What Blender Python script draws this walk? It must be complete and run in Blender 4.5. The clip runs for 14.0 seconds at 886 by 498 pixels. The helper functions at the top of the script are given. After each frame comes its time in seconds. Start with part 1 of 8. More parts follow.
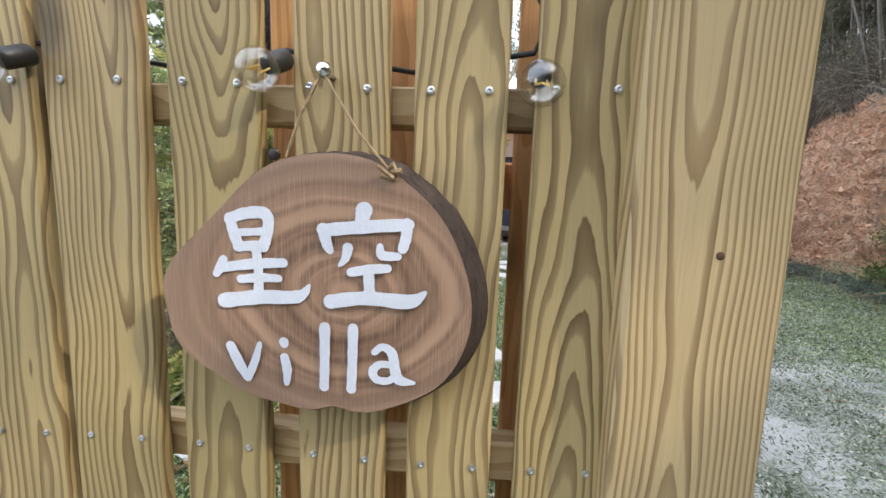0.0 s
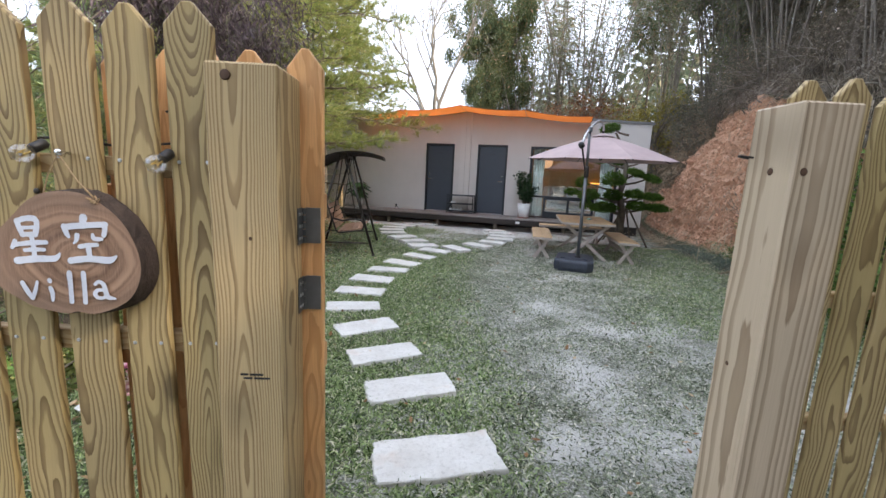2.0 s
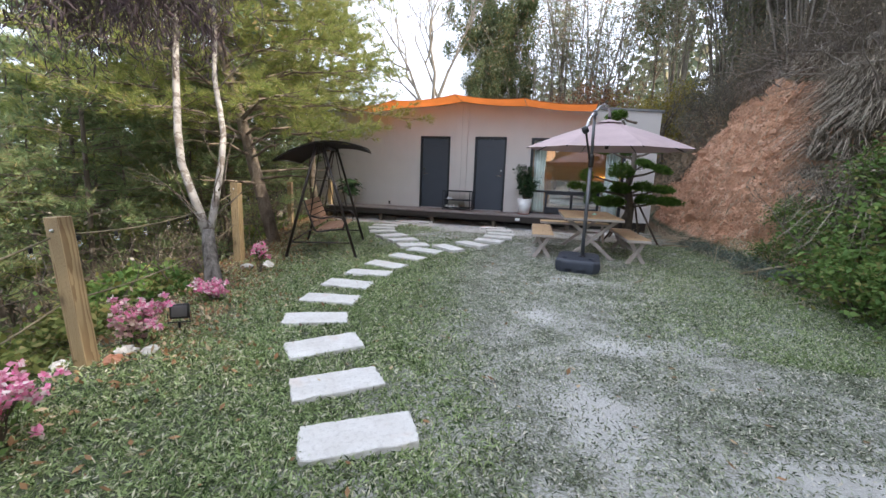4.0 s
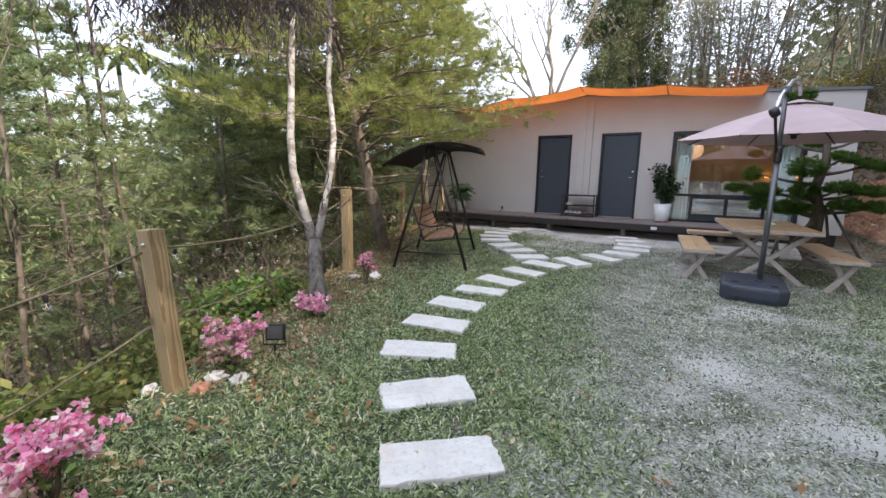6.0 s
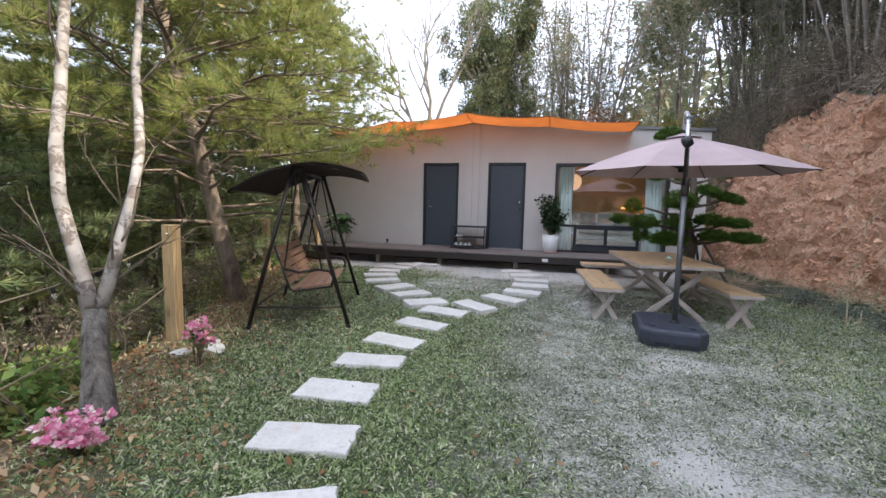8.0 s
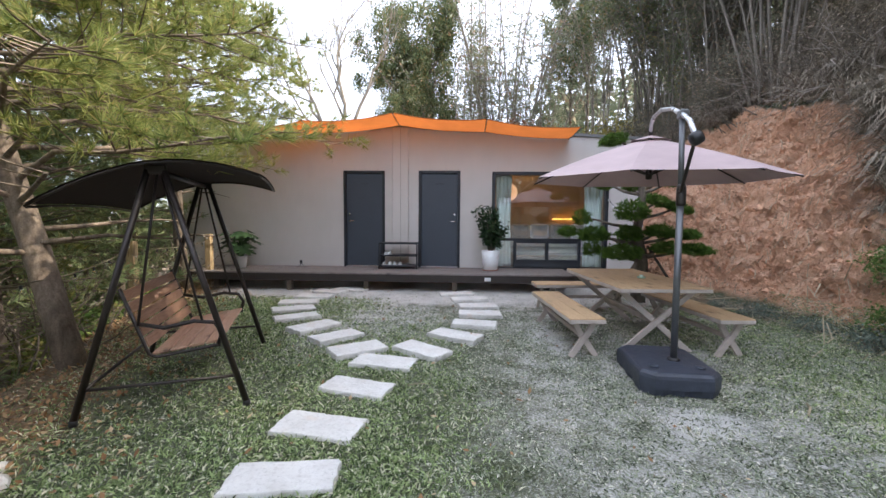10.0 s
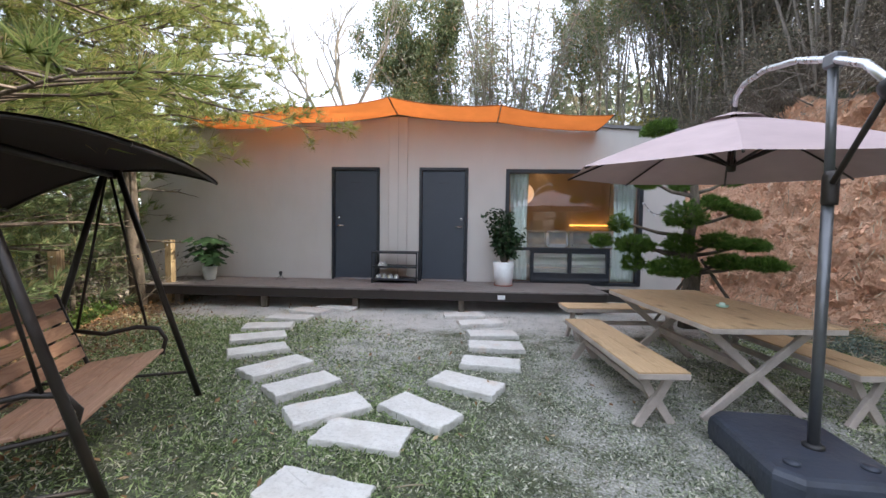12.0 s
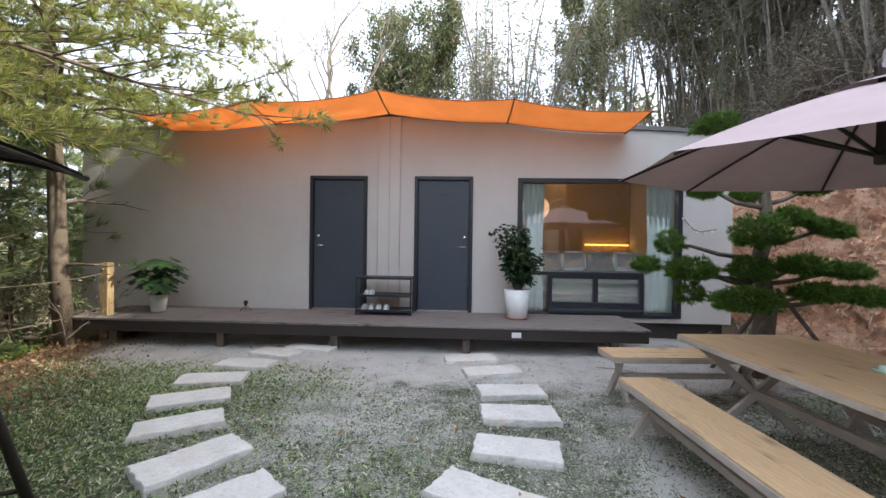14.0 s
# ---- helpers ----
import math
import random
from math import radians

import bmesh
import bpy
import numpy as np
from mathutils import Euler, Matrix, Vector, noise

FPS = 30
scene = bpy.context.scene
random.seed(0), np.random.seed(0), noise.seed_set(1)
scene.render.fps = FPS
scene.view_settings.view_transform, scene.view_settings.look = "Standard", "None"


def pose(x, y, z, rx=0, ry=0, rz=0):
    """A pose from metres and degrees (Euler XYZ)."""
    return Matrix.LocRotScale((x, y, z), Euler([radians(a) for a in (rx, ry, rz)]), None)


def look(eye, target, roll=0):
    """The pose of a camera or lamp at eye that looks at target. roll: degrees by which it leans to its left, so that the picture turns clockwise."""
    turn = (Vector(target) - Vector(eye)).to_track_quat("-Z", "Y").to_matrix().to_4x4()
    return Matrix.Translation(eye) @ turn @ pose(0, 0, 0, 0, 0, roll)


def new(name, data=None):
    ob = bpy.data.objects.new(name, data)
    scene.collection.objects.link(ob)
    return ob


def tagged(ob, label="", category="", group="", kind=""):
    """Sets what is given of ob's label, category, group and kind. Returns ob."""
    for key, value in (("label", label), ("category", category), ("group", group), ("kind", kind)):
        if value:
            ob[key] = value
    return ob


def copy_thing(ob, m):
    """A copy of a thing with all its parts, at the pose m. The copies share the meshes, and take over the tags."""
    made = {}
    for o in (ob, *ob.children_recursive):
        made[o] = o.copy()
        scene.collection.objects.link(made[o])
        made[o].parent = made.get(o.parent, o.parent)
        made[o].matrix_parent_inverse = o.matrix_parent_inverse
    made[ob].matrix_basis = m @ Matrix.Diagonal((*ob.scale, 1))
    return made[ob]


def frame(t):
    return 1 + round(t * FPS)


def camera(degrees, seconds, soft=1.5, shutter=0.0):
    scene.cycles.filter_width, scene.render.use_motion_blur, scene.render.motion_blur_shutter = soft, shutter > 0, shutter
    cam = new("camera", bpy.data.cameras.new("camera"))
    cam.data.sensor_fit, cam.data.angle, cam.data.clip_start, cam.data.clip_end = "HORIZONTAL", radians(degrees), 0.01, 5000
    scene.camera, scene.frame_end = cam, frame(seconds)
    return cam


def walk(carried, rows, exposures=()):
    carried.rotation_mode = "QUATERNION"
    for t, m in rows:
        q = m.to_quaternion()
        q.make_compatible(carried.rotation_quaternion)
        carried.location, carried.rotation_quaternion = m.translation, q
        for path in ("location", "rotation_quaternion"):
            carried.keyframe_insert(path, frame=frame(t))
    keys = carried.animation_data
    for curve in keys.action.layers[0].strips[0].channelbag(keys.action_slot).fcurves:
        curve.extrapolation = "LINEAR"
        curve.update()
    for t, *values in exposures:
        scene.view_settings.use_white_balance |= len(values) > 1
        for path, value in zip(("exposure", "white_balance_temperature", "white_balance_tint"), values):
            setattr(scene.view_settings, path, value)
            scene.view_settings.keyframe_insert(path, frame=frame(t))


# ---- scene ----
cam = camera(93.8, 14.0)
PATH = [
    (0, (0.315, 0.225, 1.416), (-0.393, 2.076, 1.147), 1.9),
    (0.5, (0.459, 0.179, 1.452), (-0.228, 2.037, 1.18), 2.2),
    (1, (0.665, 0.103, 1.493), (0.047, 1.983, 1.203), 2.2),
    (1.5, (0.851, 0.035, 1.507), (0.285, 1.927, 1.19), 2.4),
    (2, (1.054, -0.063, 1.516), (0.546, 1.841, 1.174), 2.7),
    (2.2, (1.129, -0.093, 1.522), (0.65, 1.816, 1.169), 2.8),
    (4.3, (1.096, 0.877, 1.414), (0.538, 2.766, 1.066), 1.6),
    (4.5, (1.07, 0.971, 1.421), (0.436, 2.836, 1.075), 1.7),
    (5, (0.985, 1.163, 1.42), (0.146, 2.948, 1.089), 1.4),
    (5.5, (0.867, 1.276, 1.415), (-0.121, 2.983, 1.081), 1.0),
    (6, (0.702, 1.429, 1.402), (-0.304, 3.123, 1.059), 0.9),
    (6.5, (0.573, 1.614, 1.448), (-0.359, 3.351, 1.113), 1.0),
    (7, (0.392, 1.904, 1.435), (-0.416, 3.708, 1.133), 1.2),
    (7.5, (0.234, 2.206, 1.442), (-0.428, 4.076, 1.185), 1.3),
    (8, (0.107, 2.544, 1.439), (-0.387, 4.472, 1.238), 1.3),
    (8.5, (-0.034, 2.845, 1.457), (-0.36, 4.811, 1.286), 1.1),
    (9, (-0.28, 3.129, 1.481), (-0.457, 5.116, 1.332), 0.8),
    (9.2, (-0.354, 3.242, 1.479), (-0.484, 5.232, 1.336), 0.7),
    (11.3, (-0.481, 4.685, 1.474), (-0.567, 6.678, 1.34), 0.5),
    (11.5, (-0.513, 4.815, 1.464), (-0.6, 6.809, 1.338), 0.8),
    (12, (-0.533, 5.109, 1.474), (-0.645, 7.103, 1.362), 0.8),
    (12.5, (-0.537, 5.426, 1.472), (-0.67, 7.419, 1.373), 0.8),
    (13, (-0.578, 5.753, 1.469), (-0.714, 7.747, 1.391), 0.8),
    (13.5, (-0.625, 6.096, 1.468), (-0.75, 8.091, 1.413), 0.7),
    (14, (-0.648, 6.405, 1.477), (-0.748, 8.402, 1.459), 0.8),
]
walk(cam, [(t, look(eye, target, roll)) for t, eye, target, roll in PATH],
     [(0.0, 1.40, 6120, 8), (1.0, 1.30, 6120, 10), (2.0, 1.16, 6120, 11), (4.3, 1.18, 6030, 12), (7.0, 1.14, 6030, 13), (9.0, 1.24, 6030, 13), (14.0, 1.34, 6030, 10)])

# ---- world and sun ----
SUN_EL, SUN_AZ = radians(42), radians(100)  # azimuth clockwise from +y
world = bpy.data.worlds.new("sky")
scene.world = world
world.use_nodes = True
wn = world.node_tree
wn.nodes.clear()
w_out = wn.nodes.new("ShaderNodeOutputWorld")
w_bg = wn.nodes.new("ShaderNodeBackground")
w_sky = wn.nodes.new("ShaderNodeTexSky")
w_sky.sky_type = "NISHITA"
w_sky.sun_disc = False
w_sky.sun_elevation, w_sky.sun_rotation = SUN_EL, SUN_AZ
w_sky.air_density, w_sky.dust_density, w_sky.ozone_density = 1.0, 4.0, 1.0
w_mix = wn.nodes.new("ShaderNodeMix")
w_mix.data_type = "RGBA"
w_mix.inputs["Factor"].default_value = 0.62
w_mix.inputs["B"].default_value = (8.6, 8.9, 9.6, 1)
wn.links.new(w_sky.outputs[0], w_mix.inputs["A"])
wn.links.new(w_mix.outputs["Result"], w_bg.inputs[0])
w_bg.inputs[1].default_value = 0.15
wn.links.new(w_bg.outputs[0], w_out.inputs[0])

sun_data = bpy.data.lights.new("sun", "SUN")
sun_data.energy, sun_data.angle, sun_data.color = 3.8, radians(0.7), (1.0, 0.86, 0.66)
sun = new("sun", sun_data)
sun_dir = Vector((math.sin(SUN_AZ) * math.cos(SUN_EL), math.cos(SUN_AZ) * math.cos(SUN_EL), math.sin(SUN_EL)))
sun.matrix_world = look(sun_dir * 40, (0, 0, 0))


# ---- materials ----
class Nodes:
    """A short way to write a material's node tree."""

    def __init__(self, name):
        self.mat = bpy.data.materials.new(name)
        self.mat.use_nodes = True
        self.tree = self.mat.node_tree
        self.bsdf = self.tree.nodes["Principled BSDF"]

    def node(self, kind, operation=None, data_type=None, blend_type=None, layer_name=None):
        n = self.tree.nodes.new(kind)
        if data_type:
            n.data_type = data_type
        if operation:
            n.operation = operation
        if blend_type:
            n.blend_type = blend_type
        if layer_name:
            n.layer_name = layer_name
        return n

    def put(self, socket, value):
        if isinstance(value, bpy.types.NodeSocket):
            self.tree.links.new(value, socket)
        elif value is not None:
            socket.default_value = value

    def coords(self, kind="Object"):
        return self.node("ShaderNodeTexCoord").outputs[kind]

    def place(self):
        return self.node("ShaderNodeNewGeometry").outputs["Position"]

    def scaled(self, vector, scale):
        n = self.node("ShaderNodeVectorMath", operation="MULTIPLY")
        self.put(n.inputs[0], vector)
        n.inputs[1].default_value = scale
        return n.outputs[0]

    def shifted(self, vector, amount):
        n = self.node("ShaderNodeVectorMath", operation="ADD")
        self.put(n.inputs[0], vector)
        self.put(n.inputs[1], amount)
        return n.outputs[0]

    def noise(self, vector, scale, detail=4.0, rough=0.6, distort=0.0):
        n = self.node("ShaderNodeTexNoise")
        self.put(n.inputs["Vector"], vector)
        n.inputs["Scale"].default_value, n.inputs["Detail"].default_value = scale, detail
        n.inputs["Roughness"].default_value, n.inputs["Distortion"].default_value = rough, distort
        return n.outputs["Fac"]

    def math(self, op, a, b=0.0, c=None):
        n = self.node("ShaderNodeMath", operation=op)
        self.put(n.inputs[0], a)
        self.put(n.inputs[1], b)
        if c is not None:
            self.put(n.inputs[2], c)
        return n.outputs[0]

    def ramp(self, fac, *stops):
        n = self.node("ShaderNodeValToRGB")
        self.put(n.inputs[0], fac)
        e = n.color_ramp.elements
        while len(e) < len(stops):
            e.new(0.5)
        for element, (at, colour) in zip(e, stops):
            element.position = at
            element.color = (*colour, 1) if len(colour) == 3 else colour
        return n.outputs[0]

    def span(self, fac, lo, hi, out_lo=0.0, out_hi=1.0):
        n = self.node("ShaderNodeMapRange")
        self.put(n.inputs[0], fac)
        for k, v in enumerate((lo, hi, out_lo, out_hi)):
            n.inputs[k + 1].default_value = v
        return n.outputs[0]

    def mix(self, fac, a, b, blend="MIX"):
        n = self.node("ShaderNodeMix", data_type="RGBA", blend_type=blend)
        self.put(n.inputs["Factor"], fac)
        self.put(n.inputs["A"], (*a, 1) if isinstance(a, tuple) else a)
        self.put(n.inputs["B"], (*b, 1) if isinstance(b, tuple) else b)
        return n.outputs["Result"]

    def split(self, vector):
        n = self.node("ShaderNodeSeparateXYZ")
        self.put(n.inputs[0], vector)
        return n.outputs

    def join(self, x, y, z):
        n = self.node("ShaderNodeCombineXYZ")
        for s, v in zip(n.inputs, (x, y, z)):
            self.put(s, v)
        return n.outputs[0]

    def random(self):
        return self.node("ShaderNodeObjectInfo").outputs["Random"]

    def island(self):
        return self.node("ShaderNodeNewGeometry").outputs["Random Per Island"]

    def done(self, colour=None, rough=0.7, bump=None, strength=0.3, distance=0.01, metal=0.0, spec=None):
        b = self.bsdf
        self.put(b.inputs["Base Color"], (*colour, 1) if isinstance(colour, tuple) else colour)
        self.put(b.inputs["Roughness"], rough)
        b.inputs["Metallic"].default_value = metal
        if spec is not None:
            b.inputs["Specular IOR Level"].default_value = spec
        if bump is not None:
            n = self.node("ShaderNodeBump")
            n.inputs["Strength"].default_value, n.inputs["Distance"].default_value = strength, distance
            self.put(n.inputs["Height"], bump)
            self.put(b.inputs["Normal"], n.outputs[0])
        return self.mat


def wood_sawn(name, light, dark, freq=95.0, rough=0.62, axis="z", olive=None, wild=1.0):
    """Plain-sawn softwood: the rings of a log cut lengthwise, which arch where the cut runs out of a ring."""
    n = Nodes(name)
    rand = n.random()
    x, y, z = n.split(n.coords())
    if axis == "x":
        x, y, z = y, z, x
    if axis == "y":
        x, y, z = x, z, y
    seed = n.math("MULTIPLY", rand, 57.0)
    zl = n.math("ADD", z, seed)
    wander = n.noise(n.join(seed, 3.0, zl), 1.5, 2.0, 0.45)
    wander2 = n.noise(n.join(seed, 9.0, zl), 1.1, 1.5, 0.4)
    off = n.math("MULTIPLY", n.math("SUBTRACT", rand, 0.5), 0.09)
    xx = n.math("ADD", n.math("ADD", x, off), n.math("MULTIPLY", n.math("SUBTRACT", wander, 0.5), 0.09 * wild))
    yy = n.math("ADD", n.math("ADD", y, 0.035), n.math("MULTIPLY", n.math("SUBTRACT", wander2, 0.5), 0.24 * wild))
    r = n.math("SQRT", n.math("ADD", n.math("MULTIPLY", xx, xx), n.math("MULTIPLY", n.math("MULTIPLY", yy, yy), 0.55)))
    fine = n.noise(n.join(n.math("MULTIPLY", x, 60.0), n.math("MULTIPLY", y, 60.0), n.math("MULTIPLY", zl, 2.5)), 1.0, 3.0)
    small = n.noise(n.join(n.math("MULTIPLY", x, 15.0), n.math("MULTIPLY", y, 15.0), n.math("MULTIPLY", zl, 4.2)), 1.0, 1.5, 0.5)
    jag = n.noise(n.join(n.math("MULTIPLY", x, 170.0), n.math("MULTIPLY", y, 170.0), n.math("MULTIPLY", zl, 13.0)), 1.0, 2.0)
    lines = n.math("MULTIPLY", r, n.span(n.math("FRACT", n.math("MULTIPLY", rand, 7.3)), 0.0, 1.0, freq * 0.62, freq * 1.1))
    lines = n.math("ADD", lines, n.math("ADD", n.math("MULTIPLY", small, 4.2 * wild), n.math("MULTIPLY", jag, 0.22)))
    ring = n.math("FRACT", lines)
    late = n.ramp(ring, (0.0, (0, 0, 0)), (0.44, (0.05, 0.05, 0.05)), (0.55, (0.62, 0.62, 0.62)), (0.90, (1, 1, 1)), (0.94, (0, 0, 0)))
    weight = n.noise(n.join(seed, n.math("FLOOR", lines), n.math("MULTIPLY", zl, 0.7)), 1.7, 2.0)
    late = n.math("MULTIPLY", late, n.span(weight, 0.3, 0.7, 0.65, 1.0))
    fibre = n.noise(n.join(n.math("MULTIPLY", x, 420.0), n.math("MULTIPLY", y, 420.0), n.math("MULTIPLY", zl, 9.0)), 1.0, 2.0)
    base = n.mix(late, light, dark)
    base = n.mix(n.span(fibre, 0.42, 0.75, 0.0, 0.42), base, tuple(c * 0.5 for c in light))
    blot = n.noise(n.join(n.math("MULTIPLY", x, 9.0), seed, n.math("MULTIPLY", zl, 3.0)), 1.0, 4.0)
    base = n.mix(n.span(blot, 0.5, 0.75, 0.0, 0.35), base, tuple(c * 0.62 for c in light))
    base = n.mix(n.span(fine, 0.4, 0.75, 0.0, 0.25), base, tuple(c * 0.6 for c in light))
    if olive:
        tone = n.noise(n.join(seed, 1.0, n.math("MULTIPLY", zl, 1.4)), 1.0, 2.0)
        base = n.mix(n.span(tone, 0.35, 0.65, 0.0, 0.75), base, n.mix(late, olive, dark))
    base = n.mix(n.math("MULTIPLY", rand, 0.3), base, n.mix(late, tuple(c * 0.72 for c in light), dark))
    # knots: a few dark round spots along the length
    vor = n.node("ShaderNodeTexVoronoi")
    n.put(vor.inputs["Vector"], n.join(n.math("MULTIPLY", n.math("ADD", x, off), 7.0), seed, n.math("MULTIPLY", zl, 3.4)))
    vor.inputs["Scale"].default_value = 0.85
    knot = n.ramp(vor.outputs["Distance"], (0.0, (1, 1, 1)), (0.08, (0.9, 0.9, 0.9)), (0.15, (0.35, 0.35, 0.35)), (0.30, (0, 0, 0)))
    base = n.mix(n.math("MULTIPLY", knot, 0.8), base, tuple(c * 0.28 for c in dark))
    return n.done(base, n.span(fine, 0.3, 0.7, rough - 0.08, rough + 0.12), n.math("ADD", late, fine), 0.12, 0.004)


def plain(name, colour, rough=0.6, vary=0.18, scale=6.0, metal=0.0, bump=0.15, fine=60.0, spec=None, distance=0.004):
    """One colour with two sizes of unevenness."""
    n = Nodes(name)
    at = n.coords()
    big, small = n.noise(at, scale, 4.0), n.noise(at, fine, 3.0)
    c = n.mix(n.span(big, 0.3, 0.7), tuple(v * (1 - vary) for v in colour), tuple(min(1.0, v * (1 + vary)) for v in colour))
    c = n.mix(n.span(small, 0.35, 0.7, 0.0, 0.3), c, tuple(v * 0.75 for v in colour))
    return n.done(c, n.span(big, 0.3, 0.7, max(0.03, rough - 0.08), min(1.0, rough + 0.08)), small, bump, distance, metal, spec)


def foliage(name, a, b, dead=None, rough=0.55, clear=0.25):
    """Leaves: each one its own tint, with light coming through."""
    n = Nodes(name)
    isl = n.island()
    big = n.noise(n.place(), 1.3, 2.0)
    c = n.mix(isl, a, b)
    c = n.mix(n.span(big, 0.35, 0.65, 0.0, 0.6), c, n.mix(isl, tuple(v * 0.55 for v in a), tuple(v * 0.7 for v in b)))
    if dead:
        c = n.mix(n.span(isl, 0.82, 0.9), c, dead)
    n.done(c, min(1.0, rough + 0.1), spec=0.2)
    tr = n.node("ShaderNodeBsdfTranslucent")
    n.put(tr.inputs[0], c)
    m = n.node("ShaderNodeMixShader")
    m.inputs[0].default_value = clear
    out = n.tree.nodes["Material Output"]
    n.put(m.inputs[1], n.bsdf.outputs[0])
    n.put(m.inputs[2], tr.outputs[0])
    n.put(out.inputs[0], m.outputs[0])
    return n.mat


def cloth(name, colour, clear=0.3, weave=900.0, rough=0.85):
    n = Nodes(name)
    at = n.coords()
    big = n.noise(at, 3.0, 4.0)
    c = n.mix(n.span(big, 0.3, 0.7), tuple(v * 0.86 for v in colour), colour)
    n.done(c, rough, n.noise(at, weave * 0.3, 2.0), 0.2, 0.002)
    tr = n.node("ShaderNodeBsdfTranslucent")
    n.put(tr.inputs[0], c)
    m = n.node("ShaderNodeMixShader")
    m.inputs[0].default_value = clear
    n.put(m.inputs[1], n.bsdf.outputs[0])
    n.put(m.inputs[2], tr.outputs[0])
    n.put(n.tree.nodes["Material Output"].inputs[0], m.outputs[0])
    return n.mat


def bark(name, a, b, scale=9.0, strength=0.7):
    n = Nodes(name)
    at = n.place()
    rough = n.noise(n.scaled(at, (1, 1, 0.35)), scale, 6.0, 0.7, 0.6)
    fine = n.noise(at, scale * 7, 3.0)
    c = n.mix(n.span(rough, 0.35, 0.65), a, b)
    c = n.mix(n.span(fine, 0.4, 0.7, 0.0, 0.4), c, tuple(v * 0.5 for v in a))
    return n.done(c, 0.9, rough, strength, 0.02)


def glass_pane(name, tint=(1, 1, 1), rough=0.0, gloss=0.1, most=1.0):
    """A thin pane: clear, with its share of mirror by the angle."""
    n = Nodes(name)
    t, g, m, f = (n.node("ShaderNodeBsdfTransparent"), n.node("ShaderNodeBsdfGlossy"), n.node("ShaderNodeMixShader"), n.node("ShaderNodeFresnel"))
    f.inputs[0].default_value = 1.52
    t.inputs[0].default_value = (*tint, 1)
    g.inputs["Roughness"].default_value = rough
    n.put(m.inputs[0], n.math("MINIMUM", n.math("ADD", n.math("MULTIPLY", f.outputs[0], 2.0), gloss), most))
    n.put(m.inputs[1], t.outputs[0])
    n.put(m.inputs[2], g.outputs[0])
    n.put(n.tree.nodes["Material Output"].inputs[0], m.outputs[0])
    return n.mat


def glow(name, colour, strength):
    n = Nodes(name)
    n.done(colour, 0.5)
    n.bsdf.inputs["Emission Color"].default_value = (*colour, 1)
    n.bsdf.inputs["Emission Strength"].default_value = strength
    return n.mat


PINE_WOOD = wood_sawn("treated_pine", (0.53, 0.395, 0.195), (0.105, 0.056, 0.016), 138, olive=(0.38, 0.295, 0.12))
POST_WOOD = wood_sawn("treated_post", (0.60, 0.45, 0.24), (0.20, 0.118, 0.045), 190, olive=(0.47, 0.355, 0.175), wild=0.45)
GREY_WOOD = wood_sawn("weathered_post", (0.57, 0.45, 0.32), (0.24, 0.165, 0.10), 80, olive=(0.50, 0.41, 0.29), wild=0.22)
# darker copy of the treated post wood; the rope-fence posts' shade is painted in
SHADED_POST_WOOD = wood_sawn("shaded_fence_post", (0.42, 0.315, 0.175), (0.17, 0.105, 0.05), 120, olive=(0.34, 0.265, 0.15), wild=0.3)
LEAF_WOOD = wood_sawn("orange_pine", (0.80, 0.46, 0.20), (0.55, 0.27, 0.095), 90)
TABLE_WOOD = wood_sawn("table_boards", (0.64, 0.45, 0.26), (0.52, 0.34, 0.175), 60, axis="y")
BENCH_EDGE = plain("taupe_paint", (0.46, 0.40, 0.355), 0.6)
SWING_WOOD = wood_sawn("swing_slats", (0.46, 0.28, 0.185), (0.34, 0.19, 0.125), 70, axis="y")
DECK_WOOD = wood_sawn("deck_boards", (0.25, 0.225, 0.215), (0.14, 0.122, 0.115), 60, axis="x")
STEEL = plain("zinc_steel", (0.55, 0.56, 0.57), 0.35, 0.1, 20, 0.9)
CHROME = plain("chrome", (0.75, 0.75, 0.76), 0.18, 0.05, 20, 1.0)
SILVER = plain("silver_tube", (0.62, 0.63, 0.66), 0.3, 0.06, 20, 0.85)
DARK_STEEL = plain("dark_brown_steel", (0.035, 0.028, 0.025), 0.42, 0.2, 15, 0.3)
GREY_STEEL = plain("grey_tube", (0.16, 0.165, 0.175), 0.38, 0.1, 15, 0.6)
BLACK_PLASTIC = plain("black_plastic", (0.018, 0.018, 0.02), 0.45, 0.2, 20)
BASE_PLASTIC = plain("blue_black_plastic", (0.042, 0.050, 0.070), 0.5, 0.25, 9, bump=0.4, fine=25, distance=0.01)
DOOR_PAINT = plain("slate_door_paint", (0.054, 0.066, 0.088), 0.42, 0.06, 3)
FRAME_PAINT = plain("black_frame_paint", (0.022, 0.026, 0.034), 0.4, 0.1, 6)
WHITE_POT = plain("white_glaze", (0.78, 0.79, 0.80), 0.3, 0.04, 5, bump=0.03)
WHITE_PAINT = plain("white_paint", (0.68, 0.71, 0.80), 0.55, 0.05, 40, bump=0.3, fine=300, distance=0.001)
ROPE = plain("jute", (0.42, 0.30, 0.17), 0.95, 0.3, 200, bump=0.6, fine=700)
GREEN_ROPE = plain("weathered_rope", (0.15, 0.13, 0.085), 0.9, 0.3, 60)
CABLE = plain("black_cable", (0.015, 0.014, 0.013), 0.6)
SOIL = plain("potting_soil", (0.05, 0.035, 0.025), 0.95, 0.4, 30, bump=0.8)
UMBRELLA_CLOTH = cloth("umbrella_cloth", (0.52, 0.405, 0.41), 0.03)
SWING_CLOTH = cloth("swing_canopy_cloth", (0.022, 0.013, 0.014), 0.02)
AWNING_CLOTH = cloth("orange_awning_cloth", (0.76, 0.215, 0.045), 0.62)
